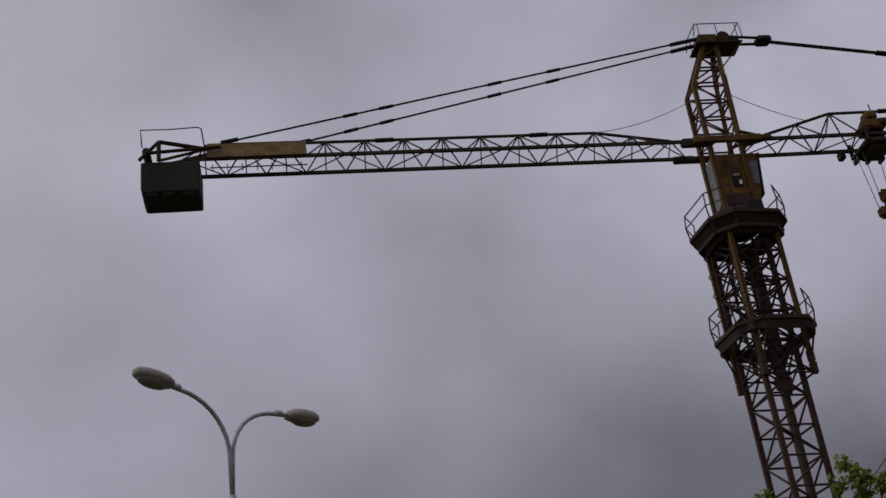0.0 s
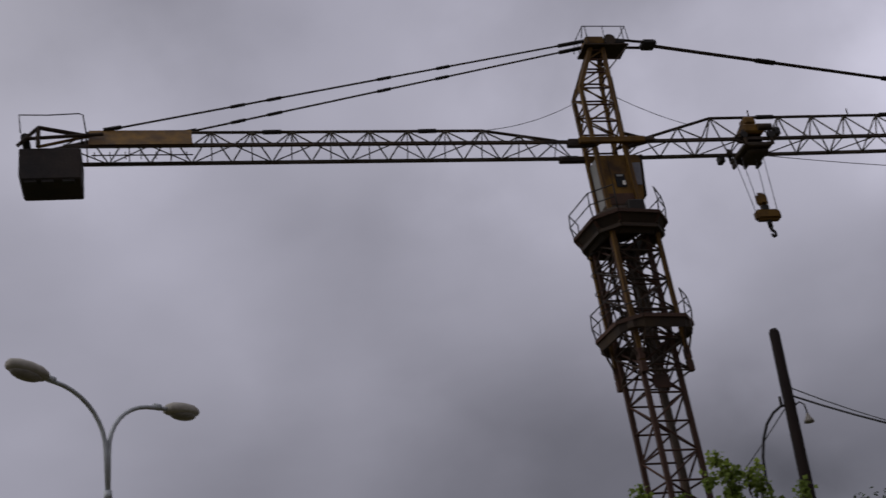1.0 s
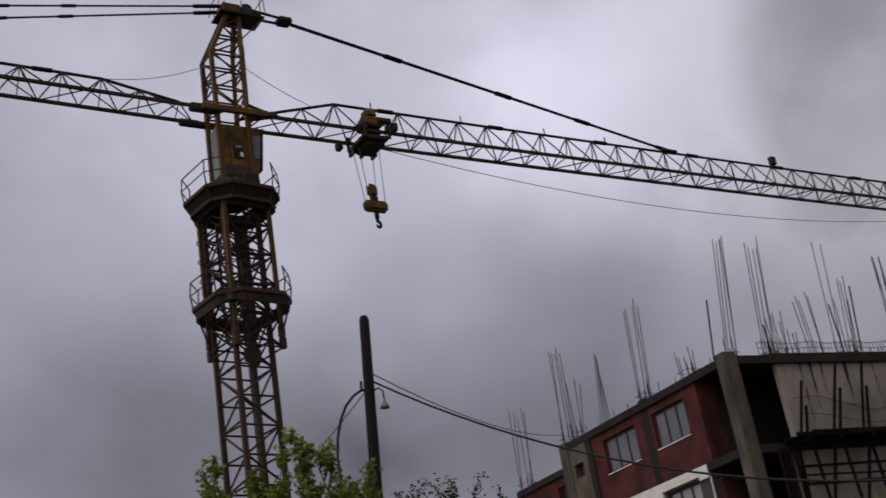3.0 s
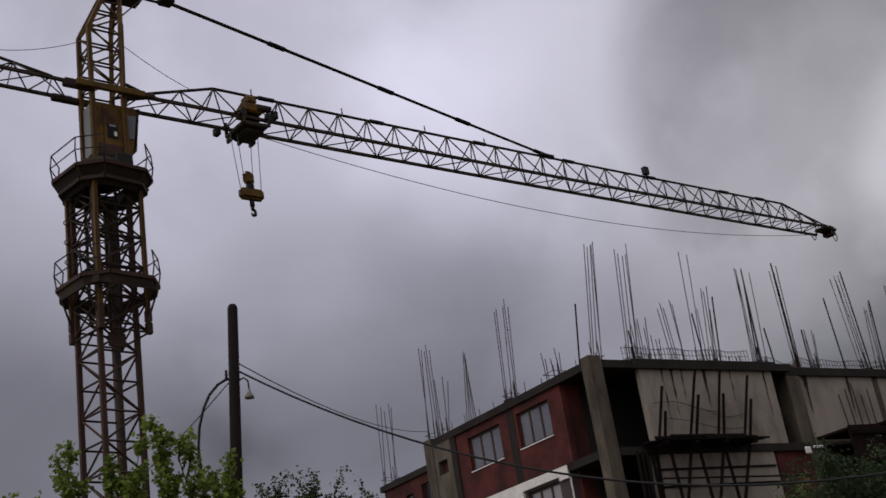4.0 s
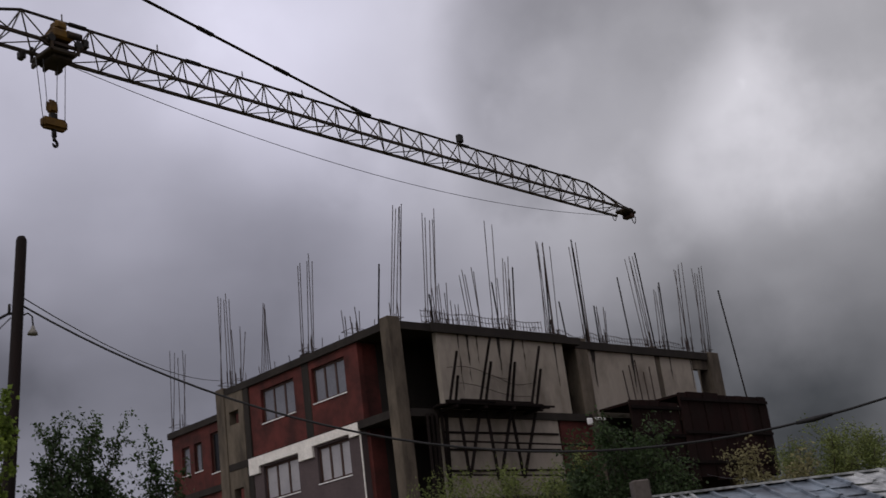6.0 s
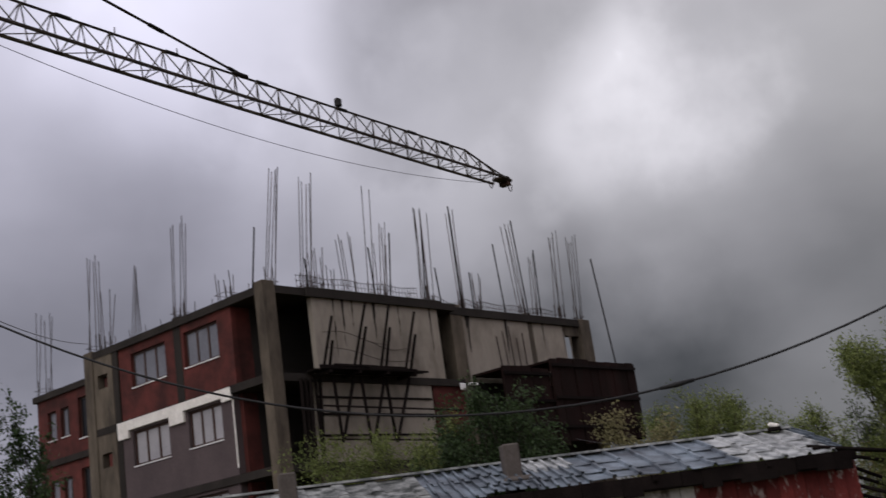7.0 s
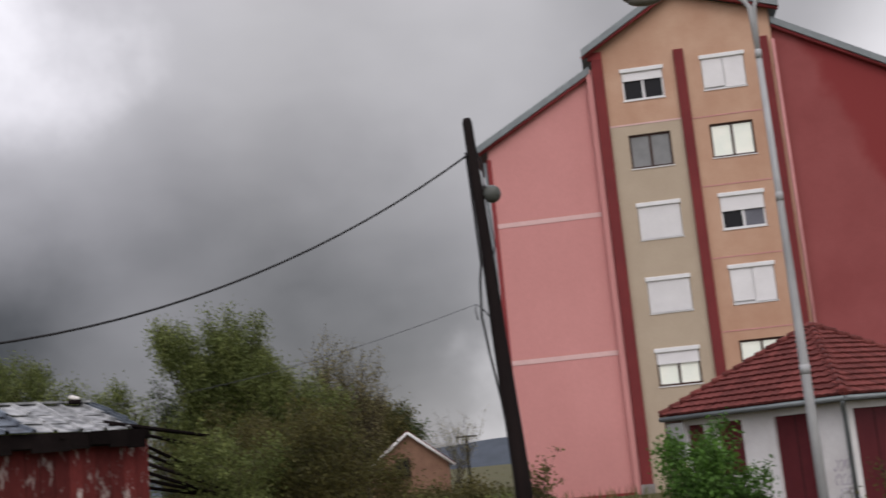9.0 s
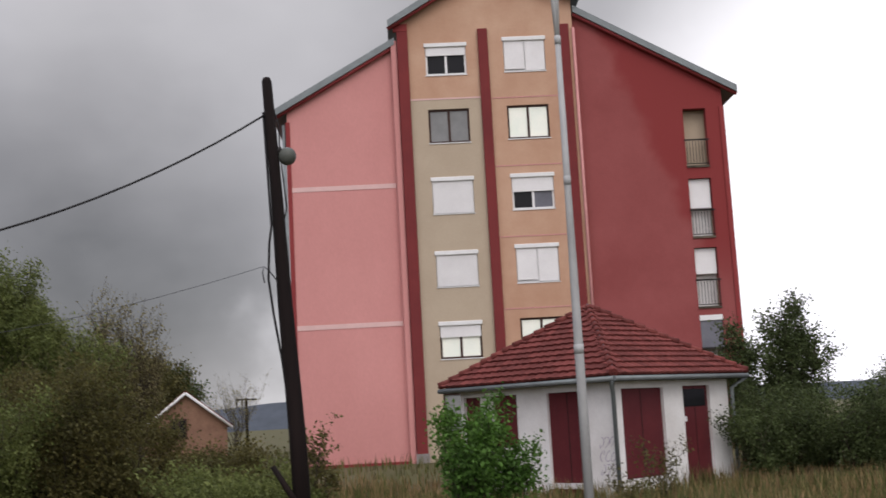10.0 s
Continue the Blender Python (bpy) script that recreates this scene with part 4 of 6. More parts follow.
for a0, a1, z0, z1 in w3:
    window(site, "y", a0, a1, 0.02, z0, z1, 3, BROWN_FRAME, PANE_PALE, bars=0.09, label="dark three-light window with white panes")
w2 = [(2.88, 4.85, 4.45, 5.7), (6.05, 8.4, 4.4, 5.65)]
part("rendered_wall", pierced("y", 2.2, 9.05, 0.02, 0.31, 3.0, 5.82, w2), GREY_RENDER, site)
for a0, a1, z0, z1 in w2:
    window(site, "y", a0, a1, 0.02, z0, z1, 3, BROWN_FRAME, PANE_PALE, bars=0.09)
part("rendered_wall", pierced("y", 2.2, 9.05, 0.02, 0.31, 0.1, 2.72), GREY_RENDER, site)
for y0, y1, z0 in ((2.2, 2.75, 8.72), (2.75, 5.0, 8.86), (5.0, 5.9, 8.46), (5.9, 8.55, 8.80), (8.55, 9.25, 8.52)):
    part("white_band", boxed(-0.075, 0.02, y0, y1, z0, 9.17), WHITE_RENDER, site)
for z0, z1 in ((9.2, 12.02), (6.1, 8.92), (3.0, 5.82), (0.1, 2.72)):
    part("pier_wall", pierced("y", 9.4, 10.7, -0.04, 0.25, z0, z1, [(9.75, 10.45, z0 + 1.55, z0 + 2.1)]), CONCRETE, site, "weathered concrete pier with a small opening")
part("white_edge", boxed(-0.015, 0.02, 2.17, 2.22, 6.35, 8.74), WHITE_RENDER, site)
# open corner bay: brick return and back rooms, their shade put into near-black walls
for z0, z1 in zip(LEVELS, LEVELS[1:]):
    part("brick_return", boxed(0.31, 0.95, 2.0, 2.2, z0 + (0.1 if z0 == 0 else 0), z1 - 0.28), BRICK, site)
    part("room_wall", boxed(0.95, 4.2, 2.0, 2.2, z0 + (0.1 if z0 == 0 else 0), z1 - 0.28), ROOM_SHADE, site)
    part("room_wall", boxed(4.2, 4.4, 0.6, 9.5, z0 + (0.1 if z0 == 0 else 0), z1 - 0.28), ROOM_SHADE, site)
    part("room_wall", boxed(0.31, 2.3, 9.1, 9.3, z0 + (0.1 if z0 == 0 else 0), z1 - 0.28), ROOM_SHADE, site)
    part("room_wall", boxed(4.4, 20.0, 5.0, 5.2, z0 + (0.1 if z0 == 0 else 0), z1 - 0.28), ROOM_SHADE, site)
    part("rear_wall", boxed(2.5, XL, 16.8, 17.0, z0 + (0.1 if z0 == 0 else 0), z1 - 0.28), ROOM_SHADE, site)
    wins = [(15.25, 16.0, z0 + 0.6, z0 + 2.4), (16.75, 17.45, z0 + 0.9, z0 + 2.2), (17.85, 18.55, z0 + 0.9, z0 + 2.2)]
    part("wing_wall", pierced("y", 11.4, 19.4, 2.42, 2.65, z0 + (0.1 if z0 == 0 else 0), z1 - 0.28, wins), BRICK, site)
    for k, (a0, a1, c0, c1) in enumerate(wins):
        window(site, "y", a0, a1, 2.42, c0, c1, 1, BROWN_FRAME, PANE if k == 0 else PANE_MILK)
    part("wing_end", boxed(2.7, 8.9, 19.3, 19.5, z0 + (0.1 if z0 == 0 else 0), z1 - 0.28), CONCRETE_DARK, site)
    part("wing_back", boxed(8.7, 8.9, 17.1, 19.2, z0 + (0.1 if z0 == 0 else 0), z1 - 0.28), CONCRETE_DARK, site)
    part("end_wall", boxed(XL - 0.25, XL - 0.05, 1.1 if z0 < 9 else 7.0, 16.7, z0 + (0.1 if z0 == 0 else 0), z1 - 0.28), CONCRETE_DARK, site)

# concrete side
part("concrete_panel", boxed(2.15, 8.8, -0.02, 0.22, 9.2, 12.02, bevel=0.015), CONCRETE_PANEL, site, "cream raw concrete wall with dark water runs")
part("concrete_panel", boxed(10.75, 15.2, 0.46, 0.7, 9.2, 12.02, bevel=0.015), CONCRETE_PANEL, site)
part("concrete_panel", boxed(15.6, 17.85, 0.48, 0.72, 9.2, 12.02, bevel=0.015), CONCRETE_PANEL, site)
part("opening_lintel", boxed(17.9, 18.95, 0.46, 0.72, 11.55, 12.02), CONCRETE, site)
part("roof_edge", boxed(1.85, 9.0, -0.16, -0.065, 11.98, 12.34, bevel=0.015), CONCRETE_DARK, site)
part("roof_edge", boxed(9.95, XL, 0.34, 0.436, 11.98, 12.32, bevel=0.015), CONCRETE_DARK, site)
part("concrete_panel", boxed(1.9, 7.9, 0.0, 0.22, 6.1, 8.92, bevel=0.015), CONCRETE_PANEL, site)
part("brick_wall", boxed(8.05, 9.9, 0.05, 0.3, 6.1, 8.92), BRICK, site)
part("concrete_panel", boxed(1.9, 7.9, 0.0, 0.22, 3.0, 5.82, bevel=0.015), CONCRETE, site)
part("concrete_panel", boxed(8.1, 19.0, 0.46, 0.7, 3.0, 5.82, bevel=0.015), CONCRETE, site)
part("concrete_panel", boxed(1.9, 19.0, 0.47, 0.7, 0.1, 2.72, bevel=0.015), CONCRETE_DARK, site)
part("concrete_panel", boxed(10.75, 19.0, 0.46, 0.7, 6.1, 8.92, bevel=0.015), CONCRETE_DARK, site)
for z in (7.0, 7.75, 8.35):
    part("form_board", boxed(1.95, 7.8, -0.05, -0.004, z, z + 0.07), TIMBER, site)
# work shelf of dark planks with raking props above and below
rs = random.Random(4)
for k in range(9):
    y = -0.95 + k * 0.1
    x0, x1 = 1.6 + rs.uniform(-0.2, 0.1), 6.7 + rs.uniform(-0.5, 0.3)
    zz = 9.2 + rs.uniform(-0.03, 0.03)
    part("shelf_plank", boxed(x0, x1, y, y + 0.085, zz, zz + 0.06), TIMBER, site)
    a = x0 + rs.uniform(0.0, 0.9) if k % 2 else 3.9 + rs.uniform(-0.2, 0.3)
    part("shelf_plank", boxed(a, a + rs.uniform(1.9, 2.6), y, y + 0.09, zz + 0.065 + 0.05 * (k % 3), zz + 0.14 + 0.05 * (k % 3)), TIMBER, site)
for x in (1.8, 3.2, 4.6, 6.0):
    part("shelf_bearer", boxed(x, x + 0.1, -1.0, 0.0, 9.06, 9.16), TIMBER, site)
# props in pairs: a crooked post and a shorter one raking against it
for x0, lean, zt in ((2.0, 0.75, 11.25), (3.45, 1.05, 11.85), (4.8, 0.95, 11.9), (6.1, 1.0, 11.7)):
    bar("raking_prop", (x0, -0.42, 9.25), (x0 + lean, -0.36, zt), 0.052, TIMBER, site)
    bar("raking_prop", (x0 + 0.3, -0.40, 9.25), (x0 + lean - 0.1, -0.36, zt - 0.9), 0.055, TIMBER, site)
for x0, x1 in ((2.35, 2.42), (3.35, 2.5), (3.7, 3.8), (4.9, 3.9), (4.95, 5.05), (6.2, 5.1)):
    bar("raking_prop", (x0, -0.5, 9.05), (x1, -0.55, 6.6 + rs.uniform(0, 0.3)), 0.06, TIMBER, site)
for k in range(5):
    bar("leaning_plank", (1.2 + 0.22 * k, -0.1, 9.0), (0.95 + 0.2 * k + rs.uniform(-0.1, 0.1), -0.3, 6.2), 0.05, TIMBER, site, square=True)
for z in (7.9, 6.75):
    bar("ledger_pole", (1.4, -0.9, z), (8.6, -0.85, z - 0.1), 0.035, TIMBER, site)
# rusty shuttering left standing against the wall
for x0, x1, z0, z1, y in ((10.9, 14.0, 6.6, 9.55, -1.2), (14.0, 20.2, 6.5, 9.95, -1.3)):
    n = int((x1 - x0) / 0.55)
    for k in range(n):
        a = x0 + (x1 - x0) * k / n
        part("shutter_board", boxed(a, a + (x1 - x0) / n - 0.03, y + rs.uniform(-0.03, 0.03), y + 0.08, z0 + rs.uniform(-0.25, 0.05), z1 + rs.uniform(-0.06, 0.05)), FORM_PLY, site)
    for z in (z0 + 0.5, (z0 + z1) / 2, z1 - 0.35):
        part("shutter_rail", boxed(x0, x1, y - 0.12, y - 0.035, z, z + 0.12), TIMBER, site)
    part("shutter_top", boxed(x0, x1, y + 0.09, 0.4, z1 - 0.15, z1 - 0.05), FORM_PLY, site)
part("shutter_side", boxed(20.2, 20.3, -1.3, 0.4, 6.5, 9.9), FORM_PLY, site)
for k in range(5):
    bar("rust_bar", (12.9 + k * 0.42, 0.32, 9.3), (12.75 + k * 0.45, 0.34, 11.2 + 0.25 * (k % 3)), 0.026, REBAR, site)
for k, (x, z, w) in enumerate(((2.4, 10.7, 3.2), (2.6, 10.05, 4.2), (4.3, 10.45, 2.6))):
    part("tie_wire", tubed([(x + w * f, -0.12 - 0.05 * math.sin(f * 7), z + 0.12 * math.sin(f * 5 + k) - 0.2 * f) for f in np.linspace(0, 1, 9)], 0.012, 4), REBAR, site)
part("torn_sheet", boxed(9.9, 10.5, -0.2, -0.14, 8.95, 9.05, None, 0.02), BLIND, site)
part("torn_sheet", boxed(9.3, 9.62, -0.3, -0.22, 8.72, 9.0, pose(0, 0, 0, 0, 0, 0), 0.04), BLIND, site)


def rebar_bunch(x, y, tops, spread=0.22, lean=0.0, base=12.25):
    for k, h in enumerate(tops):
        a = k * 2.4
        dx, dy = spread * math.cos(a), spread * math.sin(a)
        top = (x + dx * rs.uniform(0.7, 1.5) + lean + rs.uniform(-0.12, 0.12), y + dy + rs.uniform(-0.1, 0.1), h + rs.uniform(-0.15, 0.05))
        bar("rebar", (x + dx, y + dy, base), top, 0.016, REBAR, site)
        if k < 4:
            bar("rebar", (x + dx * 0.8, y + dy * 0.8, base), (x + dx * 0.8, y + dy * 0.8, base + rs.uniform(0.5, 0.9)), 0.017, REBAR, site)
    for z in (base + 0.3,):
        part("stirrup", tubed([(x - spread, y - spread, z), (x + spread, y - spread, z), (x + spread, y + spread, z), (x - spread, y + spread, z), (x - spread, y - spread, z)], 0.012, 4), REBAR, site)


for x, y, n, top, lean, spread in (
        (0.75, 0.45, 5, 17.1, 0.78, 0.2), (2.45, 0.45, 5, 17.0, 0.48, 0.22), (3.45, 0.9, 5, 14.4, 0.0, 0.22), (4.1, 0.9, 3, 13.8, 0.1, 0.12),
        (5.25, 1.0, 5, 15.1, -0.1, 0.25), (5.75, 0.45, 2, 17.1, 0.45, 0.12), (6.4, 0.5, 3, 15.8, 0.42, 0.1), (6.95, 1.0, 3, 14.9, 0.2, 0.2),
        (8.8, 0.5, 5, 16.75, 0.2, 0.18), (9.2, 0.5, 2, 16.7, 0.18, 0.1), (11.0, 0.5, 3, 16.8, 0.0, 0.1), (11.45, 0.8, 2, 16.7, 0.02, 0.08),
        (12.55, 0.9, 4, 14.2, 0.12, 0.15), (15.2, 0.6, 4, 16.75, -0.24, 0.16), (16.25, 0.7, 3, 15.5, 0.2, 0.12), (17.75, 0.6, 3, 16.7, 0.45, 0.12),
        (18.2, 0.6, 2, 16.65, 0.22, 0.1), (19.5, 0.7, 5, 16.65, 0.42, 0.2), (0.2, 10.8, 5, 16.55, 0.15, 0.28), (0.2, 9.9, 3, 14.9, 0.15, 0.14),
        (0.2, 5.05, 5, 16.45, 0.25, 0.25), (0.25, 2.3, 4, 13.5, 0.0, 0.3), (2.6, 18.95, 5, 16.3, 0.2, 0.35), (7.6, 5.6, 4, 15.2, 0.0, 0.2), (13.4, 5.8, 3, 14.8, 0.0, 0.2)):
    rebar_bunch(x, y, [top - rs.uniform(0.0, 0.35) for _ in range(n)], spread, lean)
for k in range(5):
    bar("rebar", (0.25, 8.35 - 0.17 * k, 12.25), (0.25, 7.78 + rs.uniform(-0.06, 0.06), 15.2 - 0.1 * k), 0.016, REBAR, site)
for k in range(10):
    y = 1.0 + k * 1.05
    bar("starter_bar", (0.2, y, 12.28), (0.2 + rs.uniform(-0.05, 0.05), y, 12.55 + rs.uniform(0, 0.25)), 0.014, REBAR, site)


def mesh_mat(x0, x1, y, z, h, dip):
    """A sheet of welded bar mesh standing along the roof edge, bent here and there."""
    n = int((x1 - x0) / 0.17)
    for k in range(n + 1):
        x = x0 + (x1 - x0) * k / n
        hh = h + dip * math.sin(k * 0.55) * 0.5
        bar("mesh_bar", (x, y, z), (x + 0.03, y + 0.05, z + hh), 0.011, REBAR, site)
    for j in range(4):
        pts = [(x0 + (x1 - x0) * k / 12, y + 0.02, z + (h + dip * math.sin(k * n / 12 * 0.55) * 0.5) * (j + 0.7) / 4) for k in range(13)]
        part("mesh_wire", tubed(pts, 0.011, 4), REBAR, site)


mesh_mat(2.3, 8.7, 0.8, 12.3, 0.82, 0.08)
mesh_mat(9.7, 13.0, 1.2, 12.3, 0.62, 0.28)
mesh_mat(13.2, 18.6, 1.4, 12.3, 0.75, 0.08)
bar("roof_prop", (0.25, 0.85, 12.25), (0.42, 0.62, 14.6), 0.03, TIMBER, site)
for x, z1, lean in ((2.55, 13.6, -0.05), (5.95, 14.4, -0.1), (6.75, 15.15, 0.4), (8.75, 15.8, 0.35), (9.7, 13.95, -0.12), (10.95, 16.8, 0.02), (11.7, 13.95, 0.03), (13.78, 15.4, -0.18), (15.4, 16.7, -0.26), (16.3, 15.45, 0.18)):
    bar("roof_prop", (x, 0.45, 12.25), (x + lean, 0.45, z1), 0.03, TIMBER, site)
bar("roof_prop", (19.35, -1.0, 9.9), (19.25, -0.7, 15.0), 0.034, TIMBER, site)
# dark water runs down the concrete, each with its own ragged outline
for k in range(15):
    x = 2.0 + 6.6 * rs.random() if k < 6 else 10.8 + 8.0 * rs.random()
    w, h = rs.uniform(0.06, 0.22), rs.uniform(0.5, 2.2)
    y = -0.0245 if k < 6 else 0.4555 if x < 15.2 else 0.4755
    if 14.95 < x < 15.7 or x > 18.5:
        continue
    pts = [(x, 12.0), (x + w, 12.0)]
    n = 6
    right = [(x + w * (1 - 0.75 * j / n) + rs.uniform(-0.03, 0.03), 12.0 - h * j / n) for j in range(1, n)]
    left = [(x + w * 0.12 * j / n + rs.uniform(-0.03, 0.03), 12.0 - h * j / n) for j in range(n - 1, 0, -1)]
    bm = bmesh.new()
    prism(bm, pts + right + [(x + w * 0.3, 12.0 - h)] + left, -y, -y + 0.004, Matrix.Rotation(radians(90), 4, "X"))
    bmesh.ops.recalc_face_normals(bm, faces=bm.faces)
    part("water_run", bm, CONCRETE_DARK if k % 3 else CONCRETE, site)

# ---------------------------------------------------------------- painted block of flats
flats = thing("apartment_block", (45.0, 0.08, 0.1), "six-storey block with pink, beige and dark red render", "apartment building", rz=-86.0)
DEEP = 12.0


def gable_wall(name, x0, x1, z0, top0, top1, y0, y1, mat, holes=(), label=""):
    """An upright wall from x0 to x1 whose top slopes from top0 to top1."""
    bm = pierced("x", x0, x1, y0, y1, z0, min(top0, top1) - 0.05, holes, lambda u: top0 + (top1 - top0) * (u - x0) / (x1 - x0))
    return part(name, bm, mat, flats, label)


gable_wall("pink_wall", -6.97, -2.6, -0.6, 13.40, 15.90, 0.25, 0.55, PINK, label="smooth pink rendered wall")
gable_wall("red_wall", 4.05, 9.86, -0.6, 16.96, 13.66, 0.25, 0.55, FADED_RED,
           [(8.3, 9.18, z - 2.25, z) for z in (12.85, 10.1, 7.41, 4.83)], "faded red rendered wall, damp in patches")
# middle bay stands forward; beige column of windows and peach column
beige_holes = [(-1.55, 0.02, z0, z1) for z0, z1 in ((14.55, 15.8), (11.88, 13.2), (9.14, 10.53), (6.36, 7.7), (3.67, 5.04), (0.96, 2.4))]
peach_holes = [(1.47, 3.08, z0, z1) for z0, z1 in ((14.57, 15.93), (11.92, 13.23), (9.17, 10.54), (6.38, 7.82), (3.72, 5.05), (1.0, 2.4))]
gable_wall("beige_wall", -2.6, 0.6, -0.6, 13.6, 13.6, 0.0, 0.3, BEIGE, [h for h in beige_holes if h[3] < 13.5], "beige rendered wall")
gable_wall("peach_wall", -2.6, 0.6, 13.63, 16.62, 18.52, 0.0, 0.3, PEACH, beige_holes[:1], "peach rendered wall with stains")
gable_wall("peach_wall", 0.6, 4.2, -0.6, 18.52, 17.45, 0.0, 0.3, PEACH, peach_holes)
part("floor_groove", boxed(-2.2, 0.55, -0.012, -0.002, 13.58, 13.64), BAND, flats)
for z in (13.55, 10.88, 8.15, 5.42, 2.75):
    part("floor_groove", boxed(0.9, 3.65, -0.012, -0.002, z - 0.02, z + 0.02), PIPE_PINK, flats)
# sides of the projecting bay, back and side walls
part("bay_cheek", boxed(4.0, 4.2, 0.3, 0.6, -0.6, 17.3), PEACH, flats)
part("side_wall", boxed(-6.97, -6.7, 0.55, DEEP, -0.6, 12.9), PINK, flats)
part("side_wall", boxed(9.6, 9.86, 0.55, DEEP, -0.6, 12.7), DARK_RED, flats)
part("back_wall", boxed(-6.7, 9.6, DEEP - 0.3, DEEP, -0.6, 12.7), PINK, flats)
for x0, x1, zt in ((-2.62, -2.2, 16.3), (0.5, 0.88, 16.3), (3.66, 4.04, 16.35)):
    part("red_pilaster", boxed(x0, x1, -0.16, -0.004, 0.0, zt, bevel=0.02), PILASTER, flats, "dark red pilaster strip")
part("bay_edge", boxed(-2.86, -2.63, -0.02, 0.24, -0.4, 16.0, bevel=0.02), PINK, flats)
part("red_frieze", boxed(-2.75, -2.2, -0.14, 0.0, 16.31, 16.6), DARK_RED, flats)
part("pink_downpipe", tubed([(4.22, -0.06, 16.2), (4.22, -0.06, -0.2)], 0.06, 8), PIPE_PINK, flats)
for z in (10.36, 5.1):
    part("pale_band", boxed(-6.95, -2.9, 0.235, 0.248, z - 0.09, z + 0.09), BAND, flats)
part("corner_strip", boxed(-7.02, -6.86, 0.2, 0.26, -0.3, 13.0), DARK_RED, flats)
part("corner_strip", boxed(9.72, 9.9, 0.2, 0.26, -0.3, 12.9), DARK_RED, flats)
part("plinth", boxed(-7.05, -2.7, 0.16, 0.245, -0.8, 0.0), DARK_RED, flats)
part("plinth", boxed(-2.65, -2.15, -0.2, -0.005, -0.8, 0.25), PLINTH, flats)
part("corner_downpipe", tubed([(-7.1, 0.2, 12.9), (-7.1, 0.2, -0.3)], 0.055, 8), GUTTER, flats)


def roof_plane(name, x0, z0, x1, z1, y0, y1, thick=0.27):
    bm = bmesh.new()
    v = [bm.verts.new(p) for p in ((x0, y0, z0), (x1, y0, z1), (x1, y1, z1), (x0, y1, z0))]
    w = [bm.verts.new(p.co + Vector((0, 0, thick))) for p in v]
    bm.faces.new(v[::-1])
    bm.faces.new(w)
    for i in range(4):
        bm.faces.new((v[i], v[(i + 1) % 4], w[(i + 1) % 4], w[i]))
    part(name, bm, GUTTER, flats, "grey sheet-metal roof")
    d = (Vector((x1, 0, z1)) - Vector((x0, 0, z0)))
    bm = bmesh.new()
    tube(bm, [(x0, y0 + 0.14, z0 - 0.05), (x1, y0 + 0.14, z1 - 0.05)], 0.09, 4)
    part("red_fascia", bm, DARK_RED, flats)


roof_plane("roof", -7.5, 13.16, -2.72, 15.85, -0.05, DEEP + 0.3)
roof_plane("roof", -2.95, 16.42, 0.75, 18.62, -0.45, DEEP + 0.3)
roof_plane("roof", 4.55, 17.35, 0.75, 18.62, -0.45, DEEP + 0.3)
roof_plane("roof", 4.25, 16.85, 10.42, 13.38, -0.05, DEEP + 0.3)
for x, z in ((-5.4, 14.4), (-3.6, 15.5)):
    part("roof_vent", tubed([(x, 1.0, z - 0.2), (x, 1.0, z + 0.25)], 0.06, 8), GUTTER, flats)
bar("roof_aerial", (-7.2, 1.5, 13.2), (-7.2, 1.5, 14.1), 0.012, THIN_WIRE, flats)


def flat_window(h, kind):
    x0, x1, z0, z1 = h
    dark = kind in ("brown", "bright", "lit")
    fm = BROWN_FRAME if dark else PVC_WHITE
    pm = {"brown": BLIND_GREY, "bright": PANE_BRIGHT, "half": PANE, "lit": PANE_BRIGHT, "third": PANE_MILK}.get(kind, BLIND)
    if kind == "third":
        pm = [PANE, PANE_MILK]
    w = window(flats, "x", x0, x1, 0.0, z0, z1, 2, fm, pm, depth=0.07, bars=0.075)
    if kind in ("half", "lit", "third", "shut", "nearly"):
        low = {"half": 0.62, "lit": 0.58, "third": 0.5, "shut": 0.03, "nearly": 0.12}[kind]
        zb = z0 + (z1 - z0) * low
        part("blind_box", boxed(x0 - 0.04, x1 + 0.04, -0.05, 0.06, z1 - 0.14, z1 + 0.02, bevel=0.015), PVC_WHITE, w, "white roller-blind box")
        if kind == "nearly":
            part("roller_blind", boxed(x0 + 0.03, (x0 + x1) / 2 - 0.03, 0.015, 0.045, z0 + 0.1, z1 - 0.14), BLIND, w)
            part("roller_blind", boxed((x0 + x1) / 2 + 0.03, x1 - 0.03, 0.015, 0.045, z0 + 0.03, z1 - 0.14), BLIND, w)
        elif kind != "shut":
            part("roller_blind", boxed(x0 + 0.03, x1 - 0.03, 0.015, 0.045, zb, z1 - 0.14), BLIND, w, "half-lowered white roller blind")
        else:
            zs = np.arange(z0 + 0.03, z1 - 0.15, 0.055)
            for a in zs:
                part("slat", boxed(x0 + 0.03, x1 - 0.03, 0.012, 0.04, a, a + 0.05), BLIND, w)


for h, kind in zip(beige_holes, ("half", "brown", "shut", "shut", "lit", "brown")):
    flat_window(h, kind)
for h, kind in zip(peach_holes, ("nearly", "bright", "third", "nearly", "bright", "brown")):
    flat_window(h, kind)
